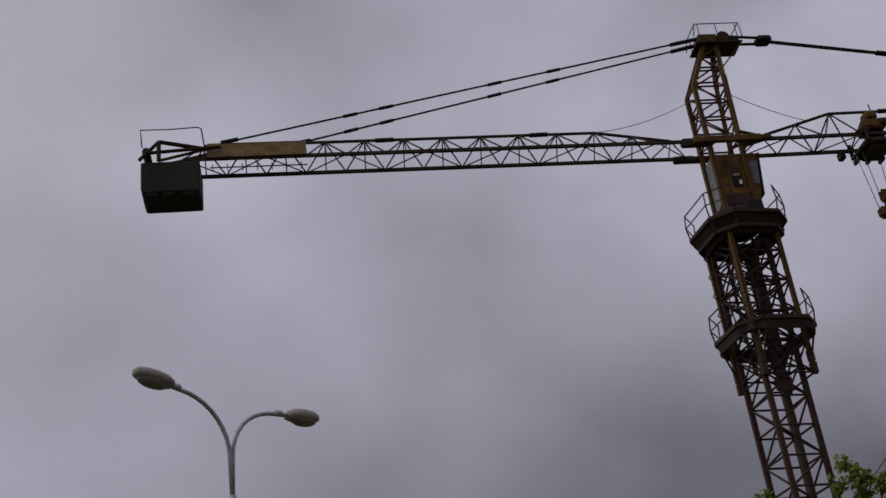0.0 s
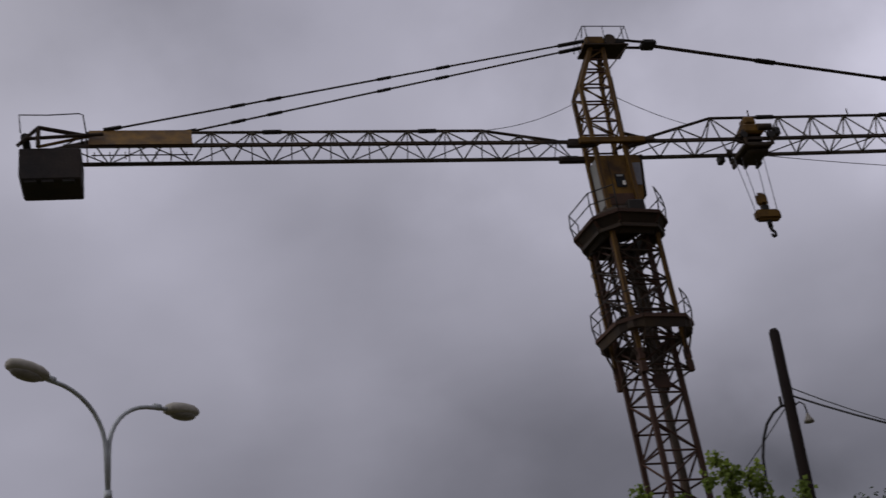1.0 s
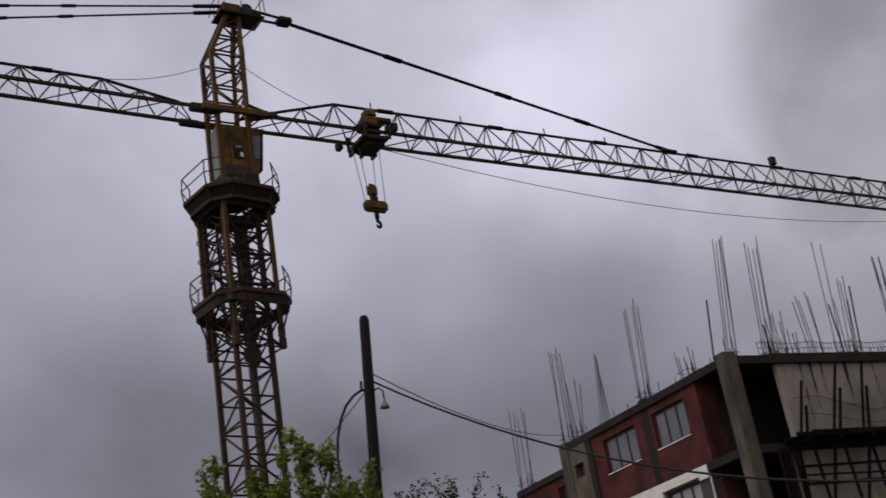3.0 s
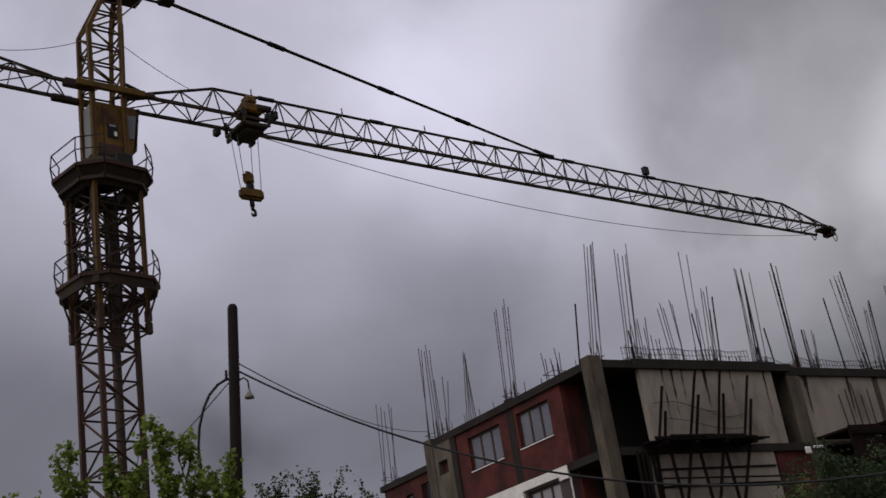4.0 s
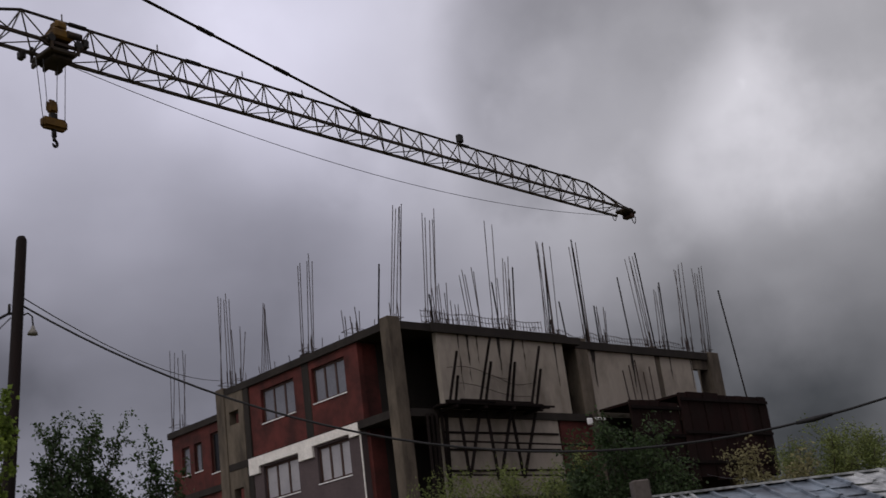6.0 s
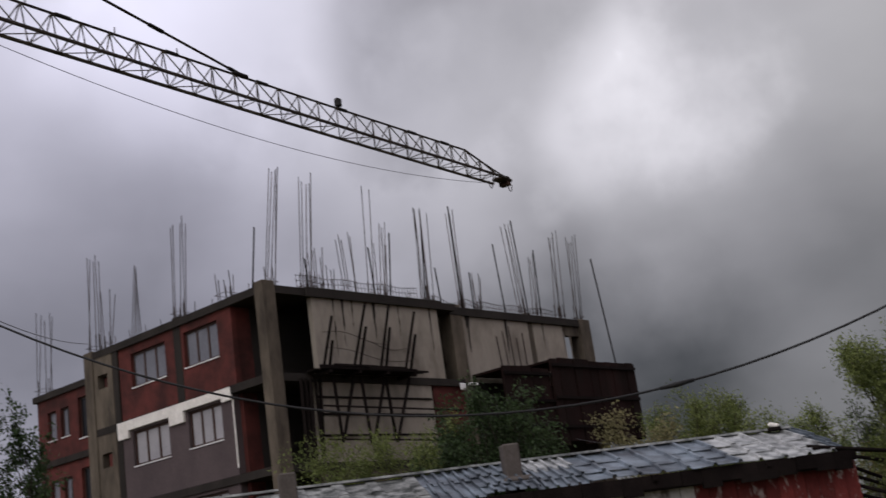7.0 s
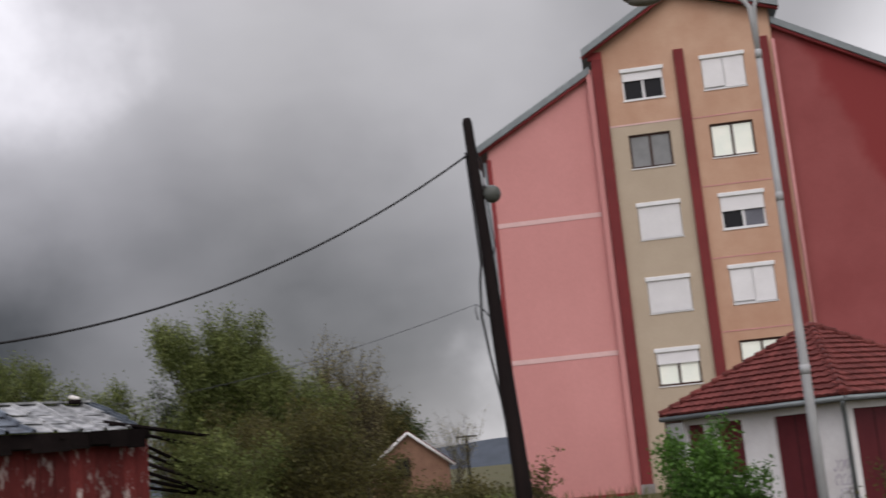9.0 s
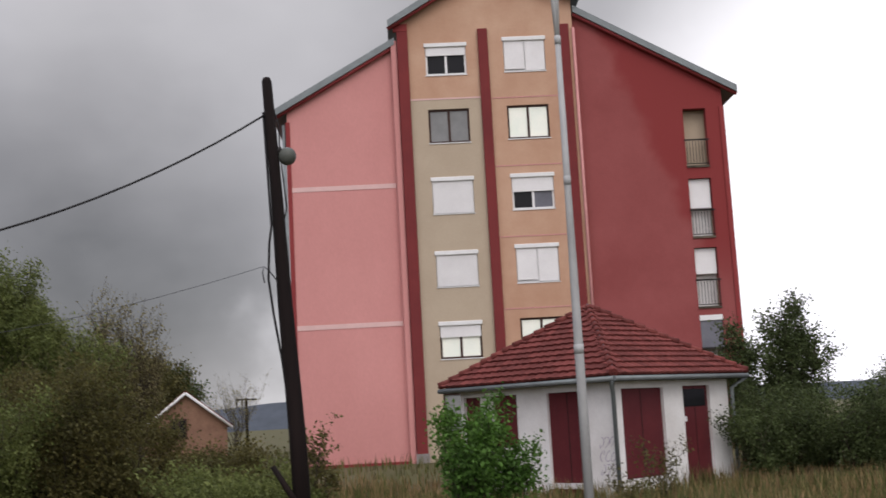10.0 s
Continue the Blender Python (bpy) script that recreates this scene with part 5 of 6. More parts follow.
# balconies cut into the red wall
for k, z in enumerate((12.85, 10.1, 7.41, 4.83)):
    part("balcony_floor", boxed(8.3, 9.18, 0.2, 1.7, z - 2.33, z - 2.25), CONCRETE, flats)
    part("balcony_back", boxed(8.1, 9.4, 0.72, 0.8, z - 2.25, z + 0.1), HUT_WHITE if k else BEIGE, flats)
    part("balcony_side", boxed(8.14, 8.3, 0.55, 0.715, z - 2.25, z), BEIGE, flats)
    part("balcony_side", boxed(9.18, 9.34, 0.55, 0.715, z - 2.25, z), BEIGE, flats)
    part("balcony_ceiling", boxed(8.1, 9.4, 0.55, 1.7, z, z + 0.08), CONCRETE, flats)
    rail = part("balcony_rail", boxed(8.26, 9.22, 0.18, 0.23, z - 1.27, z - 1.22), BLACK_STEEL, flats)
    part("lower_rail", boxed(8.3, 9.18, 0.19, 0.22, z - 2.2, z - 2.17), BLACK_STEEL, rail)
    for i in range(8):
        x = 8.33 + i * 0.117
        part("baluster", boxed(x, x + 0.016, 0.195, 0.22, z - 2.17, z - 1.27), BLACK_STEEL, rail)
    if k in (1, 2):
        part("balcony_blind", boxed(8.34, 9.14, 0.4, 0.44, z - 1.15 if k == 1 else z - 1.0, z - 0.02), BLIND, flats)
    if k == 3:
        part("balcony_glazing", boxed(8.32, 9.16, 0.3, 0.34, z - 1.25, z - 0.2), PANE_MILK, flats)
        part("balcony_glazing_head", boxed(8.3, 9.18, 0.24, 0.36, z - 0.2, z), PVC_WHITE, flats)

# ---------------------------------------------------------------- small tiled hut
HX, HY, HS = 26.84, -2.86, 5.5
hut = thing("transformer_hut", (HX, HY, 0.05), "small white hut with a red tiled pyramid roof", "hut", rz=-43.0)
W0, W1, EZ, AZ_ = 0.38, HS - 0.38, 2.26, 4.10
right_doors = [(0.72, 2.35, -0.05, 1.98), (3.15, 4.3, -0.4, 2.0)]
left_doors = [(1.2, 2.3, -0.1, 1.98), (3.25, 4.05, 0.75, 2.0), (4.45, 5.0, 0.55, 2.0)]
part("wall", pierced("x", W0, W1, W0, W0 + 0.25, -0.8, 2.14, right_doors), HUT_WHITE, hut, "whitewashed wall")
part("wall", pierced("y", W0 + 0.25, W1, W0, W0 + 0.25, -0.8, 2.14, [(a + 0.0, b, c, d) for a, b, c, d in left_doors]), HUT_WHITE, hut)
part("wall", boxed(W0 + 0.25, W1, W1 - 0.25, W1, -0.8, 2.14), HUT_WHITE, hut)
part("wall", boxed(W1 - 0.25, W1, W0 + 0.25, W1 - 0.25, -0.8, 2.14), HUT_WHITE, hut)
for k, (a, b, c, d) in enumerate(right_doors):
    dr = part("door", boxed(a, b, W0 + 0.08, W0 + 0.14, c, d), OXBLOOD, hut, "oxblood red metal door")
    part("door_seam", boxed((a + b) / 2 - 0.008, (a + b) / 2 + 0.008, W0 + 0.072, W0 + 0.08, c, d), BLACK_STEEL, dr)
    if k == 1:
        part("door_pane", boxed(a + 0.12, b - 0.12, W0 + 0.06, W0 + 0.078, d - 0.5, d - 0.08), PANE, dr)
        part("door_plate", boxed(a + 0.1, a + 0.2, W0 + 0.065, W0 + 0.078, 1.15, 1.27), PVC_WHITE, dr)
for k, (a, b, c, d) in enumerate(left_doors):
    dr = part("door" if k == 0 else "shutter", boxed(W0 + 0.08, W0 + 0.14, a, b, c, d), OXBLOOD, hut)
    part("door_seam", boxed(W0 + 0.072, W0 + 0.08, (a + b) / 2 - 0.008, (a + b) / 2 + 0.008, c, d), BLACK_STEEL, dr)
part("sill_beam", boxed(W0 - 0.03, W0 + 0.1, 1.15, 2.35, -0.22, -0.1), HUT_WHITE, hut)
part("sill_beam", boxed(0.67, 2.4, W0 - 0.03, W0 + 0.1, -0.17, -0.05), HUT_WHITE, hut)
part("vent_panel", boxed(W0 + 0.06, W0 - 0.004, 1.2, 2.3, -0.75, -0.23), OXBLOOD, hut)
part("soffit", boxed(0.06, HS - 0.06, 0.06, HS - 0.06, 2.14, 2.2), CONCRETE, hut)
gut = bmesh.new()
for p, q in (((0, 0), (HS, 0)), ((0, 0), (0, HS)), ((HS, 0), (HS, HS)), ((0, HS), (HS, HS))):
    tube(gut, [(p[0], p[1], EZ - 0.06), (q[0], q[1], EZ - 0.06)], 0.06, 8)
part("gutter", gut, GUTTER, hut, "grey half-round gutter")
part("downpipe", tubed([(0.0, 0.05, EZ - 0.1), (0.1, 0.15, EZ - 0.2), (W0 - 0.07, W0 - 0.09, EZ - 0.42), (W0 - 0.07, W0 - 0.09, -0.8)], 0.05, 8), GUTTER, hut)
part("downpipe", tubed([(HS, 0.05, EZ - 0.1), (W1 + 0.05, W0 - 0.1, EZ - 0.35), (W1 + 0.05, W0 - 0.1, -0.8)], 0.05, 8), GUTTER, hut)
# loops of faded spray paint beside the door
for k in range(9):
    x, z = W0 + 0.08 + (k % 3) * 0.15, 0.2 + (k // 3) * 0.3
    pts = [(W0 - 0.004, x + 0.07 * math.cos(a * 1.3 + k), z + 0.12 * math.sin(a + k)) for a in np.linspace(0, 4.2, 8)]
    part("spray_mark", tubed(pts, 0.009, 4), GRAFFITI, hut)
# roof of interlocking tiles, laid in courses of separate tiles on the two sides in view
apex_p = Vector((HS / 2, HS / 2, AZ_))
core = bmesh.new()
cv = [core.verts.new(p) for p in ((0.05, 0.05, EZ - 0.03), (HS - 0.05, 0.05, EZ - 0.03), (HS - 0.05, HS - 0.05, EZ - 0.03), (0.05, HS - 0.05, EZ - 0.03))]
ca = core.verts.new((HS / 2, HS / 2, AZ_ - 0.05))
core.faces.new(cv[::-1])
for i in range(4):
    core.faces.new((cv[i], cv[(i + 1) % 4], ca))
part("roof", core, TILE, hut, "red clay tile roof")
TILE_W, COURSES = 0.235, 13


def tile_mesh():
    """One arched tile, its low end thicker."""
    bm = bmesh.new()
    prof = [(-0.5, 0.0), (-0.32, 0.30), (-0.1, 0.42), (0.1, 0.36), (0.28, 0.12), (0.5, 0.02)]
    rows_ = []
    for yy, lift in ((0.0, 0.075), (1.0, 0.012)):
        rows_.append([bm.verts.new((u, yy, v * 0.055 + lift)) for u, v in prof])
    for i in range(len(prof) - 1):
        bm.faces.new((rows_[0][i], rows_[0][i + 1], rows_[1][i + 1], rows_[1][i]))
    lip = [bm.verts.new((v.co.x, 0.0, v.co.z - 0.065)) for v in rows_[0]]
    for i in range(len(prof) - 1):
        bm.faces.new((lip[i], lip[i + 1], rows_[0][i + 1], rows_[0][i]))
    me = bpy.data.meshes.new("tile")
    bm.to_mesh(me)
    bm.free()
    me.materials.append(TILE)
    return me


TILE_ME = tile_mesh()
slope = (apex_p - Vector((HS / 2, 0, EZ)))
run = slope.length
up = slope.normalized()
for side in (0, 1):
    for c in range(COURSES):
        f = c / COURSES
        half = HS / 2 * (1 - f)
        n = int(2 * half / TILE_W)
        for k in range(n):
            u = -half + (k + 0.5) * 2 * half / max(n, 1)
            basis = Vector((HS / 2 + u, 0, EZ)) + up * (run * f)
            xa, ya = Vector((1, 0, 0)), up
            if side:
                basis = Vector((basis.y, basis.x, basis.z))
                xa, ya = Vector((0, -1, 0)), Vector((up.y, up.x, up.z))
            za = xa.cross(ya)
            m = Matrix((xa * (2 * half / max(n, 1)), ya * (run / COURSES * 1.12), za * 0.9)).transposed().to_4x4()
            m.translation = basis + za * rs.uniform(0.0, 0.008)
            t = new("tile", TILE_ME)
            t.matrix_basis = m
            t.parent = hut
for p in ((0, 0, EZ), (HS, 0, EZ), (0, HS, EZ)):
    p = Vector(p)
    for k in range(14):
        a, b = p.lerp(apex_p, k / 14), p.lerp(apex_p, (k + 1.1) / 14)
        part("hip_tile", tubed([a + Vector((0, 0, 0.06)), b + Vector((0, 0, 0.04))], [0.1, 0.075], 7), TILE, hut)
bar("lightning_wire", (0.0, 0.0, EZ + 0.12), apex_p + Vector((0, 0, 0.12)), 0.01, THIN_WIRE, hut)
bar("lightning_wire", (0.0, HS, EZ + 0.12), apex_p + Vector((0, 0, 0.12)), 0.01, THIN_WIRE, hut)

# ---------------------------------------------------------------- street lamps


def plan(az, dist, z=0.0):
    a = radians(az)
    return Vector((dist * math.sin(a), dist * math.cos(a), z))


def street_lamp(at, turn, label, post_mat, radius=0.055, fork=7.0):
    """A tall post that forks into two curved arms, each with a long lamp head. Local x lies along the arms."""
    lamp = thing("street_lamp", at, label, "street lamp", "double-arm street lamps", turn)
    part("post", tubed([(0, 0, -0.6), (0, 0, 2.5), (0, 0, 5.0), (0, 0, fork + 0.1)], [radius * 1.6, radius * 1.5, radius * 1.15, radius * 0.95], 12), post_mat, lamp, "tapered steel post")
    for z in (2.6, 5.2, fork + 0.05):
        part("collar", tubed([(0, 0, z - 0.07), (0, 0, z + 0.07)], radius * (1.62 if z < 3 else 1.22 if z < 6 else 1.1), 12), post_mat, lamp)
    for s in (-1, 1):
        pts = [(0.0, 0, fork), (s * 0.03, 0, fork + 0.75)]
        for k in range(1, 9):
            a = k / 8 * radians(78)
            pts.append((s * (0.03 + 0.98 * (1 - math.cos(a))), 0, fork + 0.75 + (7.88 - fork) * math.sin(a)))
        pts.append((s * 1.27, 0, 8.67))
        arm = part("arm", tubed(pts, 0.036, 9), post_mat, lamp)
        # lamp head: flattened, longer than wide, pointed at its far end
        bm = bmesh.new()
        prof = [(0.0, 0.07, 0.06), (0.04, 0.12, 0.10), (0.16, 0.155, 0.135), (0.40, 0.17, 0.15), (0.64, 0.15, 0.135), (0.79, 0.10, 0.10), (0.85, 0.04, 0.045)]
        rings = []
        for u, w, h in prof:
            rings.append([bm.verts.new((s * ((1.24 if s > 0 else 1.12) + u * 0.82), w * math.cos(a), 8.66 + u * 0.07 + h * (math.sin(a) * (1.0 if math.sin(a) > 0 else 0.55)))) for a in np.linspace(0, math.tau, 15)[:-1]])
        for r, q in zip(rings, rings[1:]):
            for i in range(14):
                bm.faces.new((r[i], r[(i + 1) % 14], q[(i + 1) % 14], q[i])).smooth = True
        bm.faces.new(rings[0])
        bm.faces.new(rings[-1])
        bmesh.ops.recalc_face_normals(bm, faces=bm.faces)
        head = part("lamp_head", bm, LAMP_SHELL, lamp, "grey elongated lamp head")
        bm = bmesh.new()
        bmesh.ops.create_uvsphere(bm, u_segments=14, v_segments=8, radius=1.0, matrix=Matrix.Translation((s * (1.60 if s > 0 else 1.48), 0, 8.64)) @ Matrix.Rotation(-s * 0.07, 4, "Y") @ Matrix.Diagonal((0.28, 0.13, 0.095, 1)))
        for f in bm.faces:
            f.smooth = True
        part("lamp_cover", bm, LAMP_BELLY, head, "dark grey lamp cover")
        part("head_clamp", tubed([(s * 0.98, 0, 8.655), (s * 1.1, 0, 8.665)], 0.055, 9), post_mat, head)
    return lamp


street_lamp((-3.80, 17.75, 0.0), 53.0, "grey double-arm street lamp with a tapered steel post", GALV)
p = plan(94.4, 18.4)
street_lamp((p.x + 0.15, p.y - 0.1, -0.1), 88.0, "light grey double-arm street lamp beside the tiled hut", POST_GREY, 0.048, 7.4)

# ---------------------------------------------------------------- wooden poles and their cables
A_TOP = plan(20.94, 20.0, 8.75)
A_LOW = plan(19.3, 20.0, -0.5)
pole_a = thing("utility_pole", (0, 0, 0), "old tarred wooden utility pole, leaning slightly", "utility pole", "wooden utility poles")
part("shaft", tubed([A_LOW, A_LOW.lerp(A_TOP, 0.5), A_TOP - Vector((0, 0, 0.06)), A_TOP], [0.125, 0.105, 0.088, 0.06], 12), OLD_POLE, pole_a)
ax = (A_TOP - A_LOW).normalized()
side = plan(110.9, 1.0)


def on_a(z, off=0.0):
    return A_LOW + (A_TOP - A_LOW) * ((z + 0.5) / 9.25) + side * off


part("lamp_bracket", tubed([on_a(7.38, 0.08), on_a(7.42, 0.16), on_a(7.36, 0.23), on_a(7.2, 0.25)], 0.014, 6), BLACK_STEEL, pole_a)
part("lamp_shade", tubed([on_a(7.20, 0.25), on_a(7.14, 0.25), on_a(7.09, 0.25), on_a(7.05, 0.25)], [0.022, 0.04, 0.075, 0.085], 12), LAMP_BELLY, pole_a, "small grey bell-shaped lamp")
part("insulator", tubed([on_a(7.4, -0.13), on_a(7.58, -0.13)], 0.025, 8), BLACK_STEEL, pole_a)
bar("insulator_pin", on_a(7.42, -0.15), on_a(7.42, 0.1), 0.012, BLACK_STEEL, pole_a)

B_TOP = plan(80.42, 20.14, 7.45)
B_LOW = plan(81.5, 20.14, -0.5)
pole_b = thing("utility_pole", (0, 0, 0), "crooked tarred wooden utility pole with a round lamp", "utility pole", "wooden utility poles")


def on_b(z, off=0.0, out=0.0):
    return B_LOW + (B_TOP - B_LOW) * ((z + 0.5) / 7.95) + plan(170, 1.0) * off - plan(80, 1.0) * out


bend = [on_b(-0.5), on_b(1.5, 0.02), on_b(3.5, 0.0), on_b(5.5, 0.01), on_b(7.38), on_b(7.45)]
part("shaft", tubed(bend, [0.15, 0.14, 0.125, 0.10, 0.085, 0.06], 12), OLD_POLE, pole_b)
bm = bmesh.new()
bmesh.ops.create_uvsphere(bm, u_segments=16, v_segments=10, radius=0.155, matrix=Matrix.Translation(on_b(6.08, 0.24)))
for f in bm.faces:
    f.smooth = True
part("lamp_globe", bm, GLOBE, pole_b, "round dark glass lamp globe")
part("lamp_collar", tubed([on_b(6.15, 0.05), on_b(6.2, 0.16)], 0.06, 8), BLACK_STEEL, pole_b)
part("dropped_cable", tubed([on_b(6.85, -0.1), on_b(4.9, -0.12), on_b(4.6, -0.18), on_b(4.0, -0.24), on_b(3.4, -0.2), on_b(2.6, -0.12), on_b(2.2, -0.1)], 0.02, 6), CABLE, pole_b)
part("second_cable", tubed([on_b(6.9, 0.08), on_b(6.6, 0.14), on_b(6.2, 0.12), on_b(5.2, 0.16), on_b(5.0, 0.1)], 0.012, 6), CABLE, pole_b)
part("stub_brace", tubed([on_b(0.1, 0.05, 0.1), on_b(0.95, -0.42, 0.1)], [0.06, 0.045], 8), OLD_POLE, pole_b)
part("wire_hook", tubed([on_b(3.9, -0.05), on_b(4.15, -0.22), on_b(4.22, -0.3), on_b(4.12, -0.33), on_b(3.95, -0.31)], 0.012, 5), THIN_WIRE, pole_b)

line = thing("overhead_cable", (0, 0, 0), "thick black overhead cable sagging between two poles", "cable", "overhead lines")
pa, pb = on_a(7.56, 0.05), on_b(6.82, -0.05)
part("cable", tubed(sag(pa, pb, 3.46, 40), 0.019, 6), CABLE, line)
pts = sag(pa, pb, 3.46, 40)
k = pts[24]
part("cable_splice", tubed([pts[24].lerp(pts[23], 0.5), pts[24], pts[24].lerp(pts[25], 0.5)], [0.026, 0.042, 0.026], 8), CABLE, line)
thin = thing("overhead_wire", (0, 0, 0), "thin grey overhead wire", "wire", "overhead lines")
part("wire", tubed(sag(on_a(7.70, 0.05), plan(29.74, 41.0, 10.76), 0.35, 12), 0.011, 5), THIN_WIRE, thin)
loop = thing("hanging_cable", (0, 0, 0), "black cable hanging in a loop beside a pole", "cable", "overhead lines")
part("cable", tubed([on_a(7.42, 0.0), on_a(7.42, -0.14), on_a(7.34, -0.28), on_a(7.18, -0.42), on_a(6.95, -0.52), on_a(6.65, -0.59), on_a(6.3, -0.61), on_a(5.7, -0.55), on_a(5.2, -0.5), on_a(4.4, -0.56), on_a(2.5, -0.4), on_a(0.3, -0.2)], 0.024, 7), CABLE, loop)
far_wire = thing("overhead_wire", (0, 0, 0), "thin grey wire running behind the young trees", "wire", "overhead lines")
part("wire", tubed(sag(on_a(7.35, -0.1), plan(10.0, 34.0, 7.2), 0.6, 12), 0.011, 5), THIN_WIRE, far_wire)
left_wire = thing("overhead_wire", (0, 0, 0), "thin grey wire sagging towards the willow trees", "wire", "overhead lines")
part("wire", tubed(sag(on_b(4.22, -0.3), plan(52.0, 40.0, 5.4), 1.1, 20), 0.0055, 5), THIN_WIRE, left_wire)

# ---------------------------------------------------------------- old shed with a sheet roof
shed = thing("old_shed", (10.3, 19.2, 0.0), "old shed with a patched zinc roof and flaking red boards", "shed", rz=-33.8)
RZ, EZ2, EY = 3.38, 2.84, -1.75
rs2 = random.Random(11)
WHITE_TO = 10.55


def corrugated(x0, x1, y0, z0, y1, z1, pitch, depth, rib=0.7):
    """One sheet with square ribs running down the slope, a few centimetres deep, with thickness."""
    bm = bmesh.new()
    n = max(2, int(round((x1 - x0) / pitch)))
    xs = []
    for k in range(n):
        a = x0 + (x1 - x0) * k / n
        w = (x1 - x0) / n
        xs += [(a, 0), (a + w * (rib - 0.05), 0), (a + w * rib, depth), (a + w * 0.95, depth)]
    xs.append((x1, 0))
    top = []
    for x, d in xs:
        top.append([bm.verts.new((x, y0 + (y1 - y0) * t, z0 + (z1 - z0) * t + d + 0.012 * math.sin(x * 3.1 + 4 * t))) for t in (0, 0.5, 1)])
    for a, b in zip(top, top[1:]):
        for j in range(2):
            bm.faces.new((a[j], b[j], b[j + 1], a[j + 1]))
    low = bmesh.ops.extrude_face_region(bm, geom=list(bm.faces))
    bmesh.ops.translate(bm, vec=(0, 0, -0.012), verts=[v for v in low["geom"] if isinstance(v, bmesh.types.BMVert)])
    bmesh.ops.recalc_face_normals(bm, faces=bm.faces)
    return bm


x = -3.0
while x < 13.5:
    w = 0.92 if x > 5.9 else 1.3
    pale = x < 5.6 or 11.6 < x < 12.8
    pitch = 0.235 if x > 5.6 else 0.65
    lift = rs2.uniform(-0.015, 0.03)
    drop = rs2.uniform(-0.10, 0.08) if x > 5.6 else rs2.uniform(-0.04, 0.04)
    rib = 0.7
    if 5.6 < x < 8.1:
        pitch = 0.2
    elif x >= 8.1:
        pitch, rib = 0.46, 0.84
    for c, (ta, tb) in enumerate(((0.0, 0.46), (0.40, 0.76), (0.70, 1.0))):
        rag = rs2.uniform(-0.03, 0.03) + (drop if c == 2 else 0.0)
        up = lift + 0.03 * (2 - c) + rs2.uniform(-0.008, 0.014)
        part("roof_sheet", corrugated(x + rs2.uniform(-0.03, 0.03), min(x + w + 0.05, 13.7), 0.05 + (EY - 0.05) * ta, RZ + (EZ2 - RZ) * ta + up, 0.05 + (EY - 0.05) * tb + rag, RZ + (EZ2 - RZ) * tb + up - rs2.uniform(0.0, 0.03), pitch, 0.05 if x > 5.6 else 0.03, rib), ZINC_LICHEN if x < 5.6 else ZINC_PALE if pale or rs2.random() < 0.08 else ZINC, shed,
             "pale lichened roof sheet" if pale else "ribbed blue-grey zinc sheet")
    x += w
part("ridge_cap", boxed(-3.0, 13.6, -0.08, 0.12, RZ + 0.09, RZ + 0.13), ZINC_PALE, shed)
part("back_roof", boxed(-3.0, 13.6, 0.1, 2.4, 2.66, 2.72), TIMBER, shed)
# ragged black boards added in place of the deep shade under the eave
for k in range(46):
    a = -3 + k * 0.365
    lo = rs2.uniform(0.0, 0.14)
    part("hanging_eave_board", boxed(a, a + 0.36, EY + 0.0 + rs2.uniform(-0.03, 0.03), EY + 0.05, EZ2 - 0.26 - lo, EZ2 - 0.03), TIMBER, shed)
for k in range(16):
    a = -3 + k * 1.08
    part("rafter", boxed(a, a + 0.09, EY - 0.02 + rs2.uniform(-0.08, 0.1), EY + 0.6, EZ2 - 0.14, EZ2 - 0.03), TIMBER, shed)
part("eave_board", boxed(-3.0, 13.6, EY + 0.06, EY + 0.11, EZ2 - 0.30, EZ2 - 0.04), TIMBER, shed)
n = 64
for k in range(n):
    a = -3 + 17.0 * k / n
    part("wall_board", boxed(a, a + 17.0 / n - 0.012, EY + 0.28 + rs2.uniform(-0.01, 0.012), EY + 0.33, 0.0, EZ2 - 0.1 + rs2.uniform(-0.05, 0.0)), FLAKED_PALE if a < WHITE_TO else FLAKED, shed)
part("wall_top_beam", boxed(-3.0, 14.0, EY + 0.2, EY + 0.34, EZ2 - 0.2, EZ2 - 0.02), TIMBER, shed)
part("end_wall", boxed(13.85, 14.0, EY + 0.34, 2.3, 0.0, 2.6), TIMBER, shed)
part("back_wall", boxed(-3.0, 14.0, 2.3, 2.42, 0.0, 2.65), FLAKED, shed)
for cx, top in ((7.75, 3.72), (3.8, 3.68)):
    bm = boxed(cx - 0.15, cx + 0.15, -1.0, -0.70, 2.7, top, bevel=0.025)
    ch = part("chimney", bm, CHIMNEY, shed, "short sooty rendered chimney")
    part("chimney_skirt", boxed(cx - 0.26, cx + 0.28, -1.25, -0.6, 2.98, 3.13, bevel=0.06), CHIMNEY, ch)
# broken end: bare rafters and battens hanging off
for k in range(9):
    y = -1.7 + k * 0.2
    x1 = 14.2 + rs2.uniform(0.1, 1.1)
    part("broken_batten", tubed([(13.2, y, 2.9 + 0.3 * (k / 9) + rs2.uniform(-0.03, 0.05)), (x1, y + rs2.uniform(-0.1, 0.1), 2.82 + 0.28 * (k / 9) - 0.12 * (x1 - 13.5))], 0.035, 5), TIMBER, shed)
for k in range(10):
    z = 2.75 - k * 0.16
    part("broken_batten", tubed([(13.9, -1.3 + 0.05 * k, z), (15.6 + 0.12 * k + rs2.uniform(-0.5, 0.7), -1.0 + rs2.uniform(-0.5, 0.5), z - 0.55 - 0.03 * k + rs2.uniform(-0.25, 0.2))], 0.035, 5), TIMBER, shed)
rag = bmesh.new()
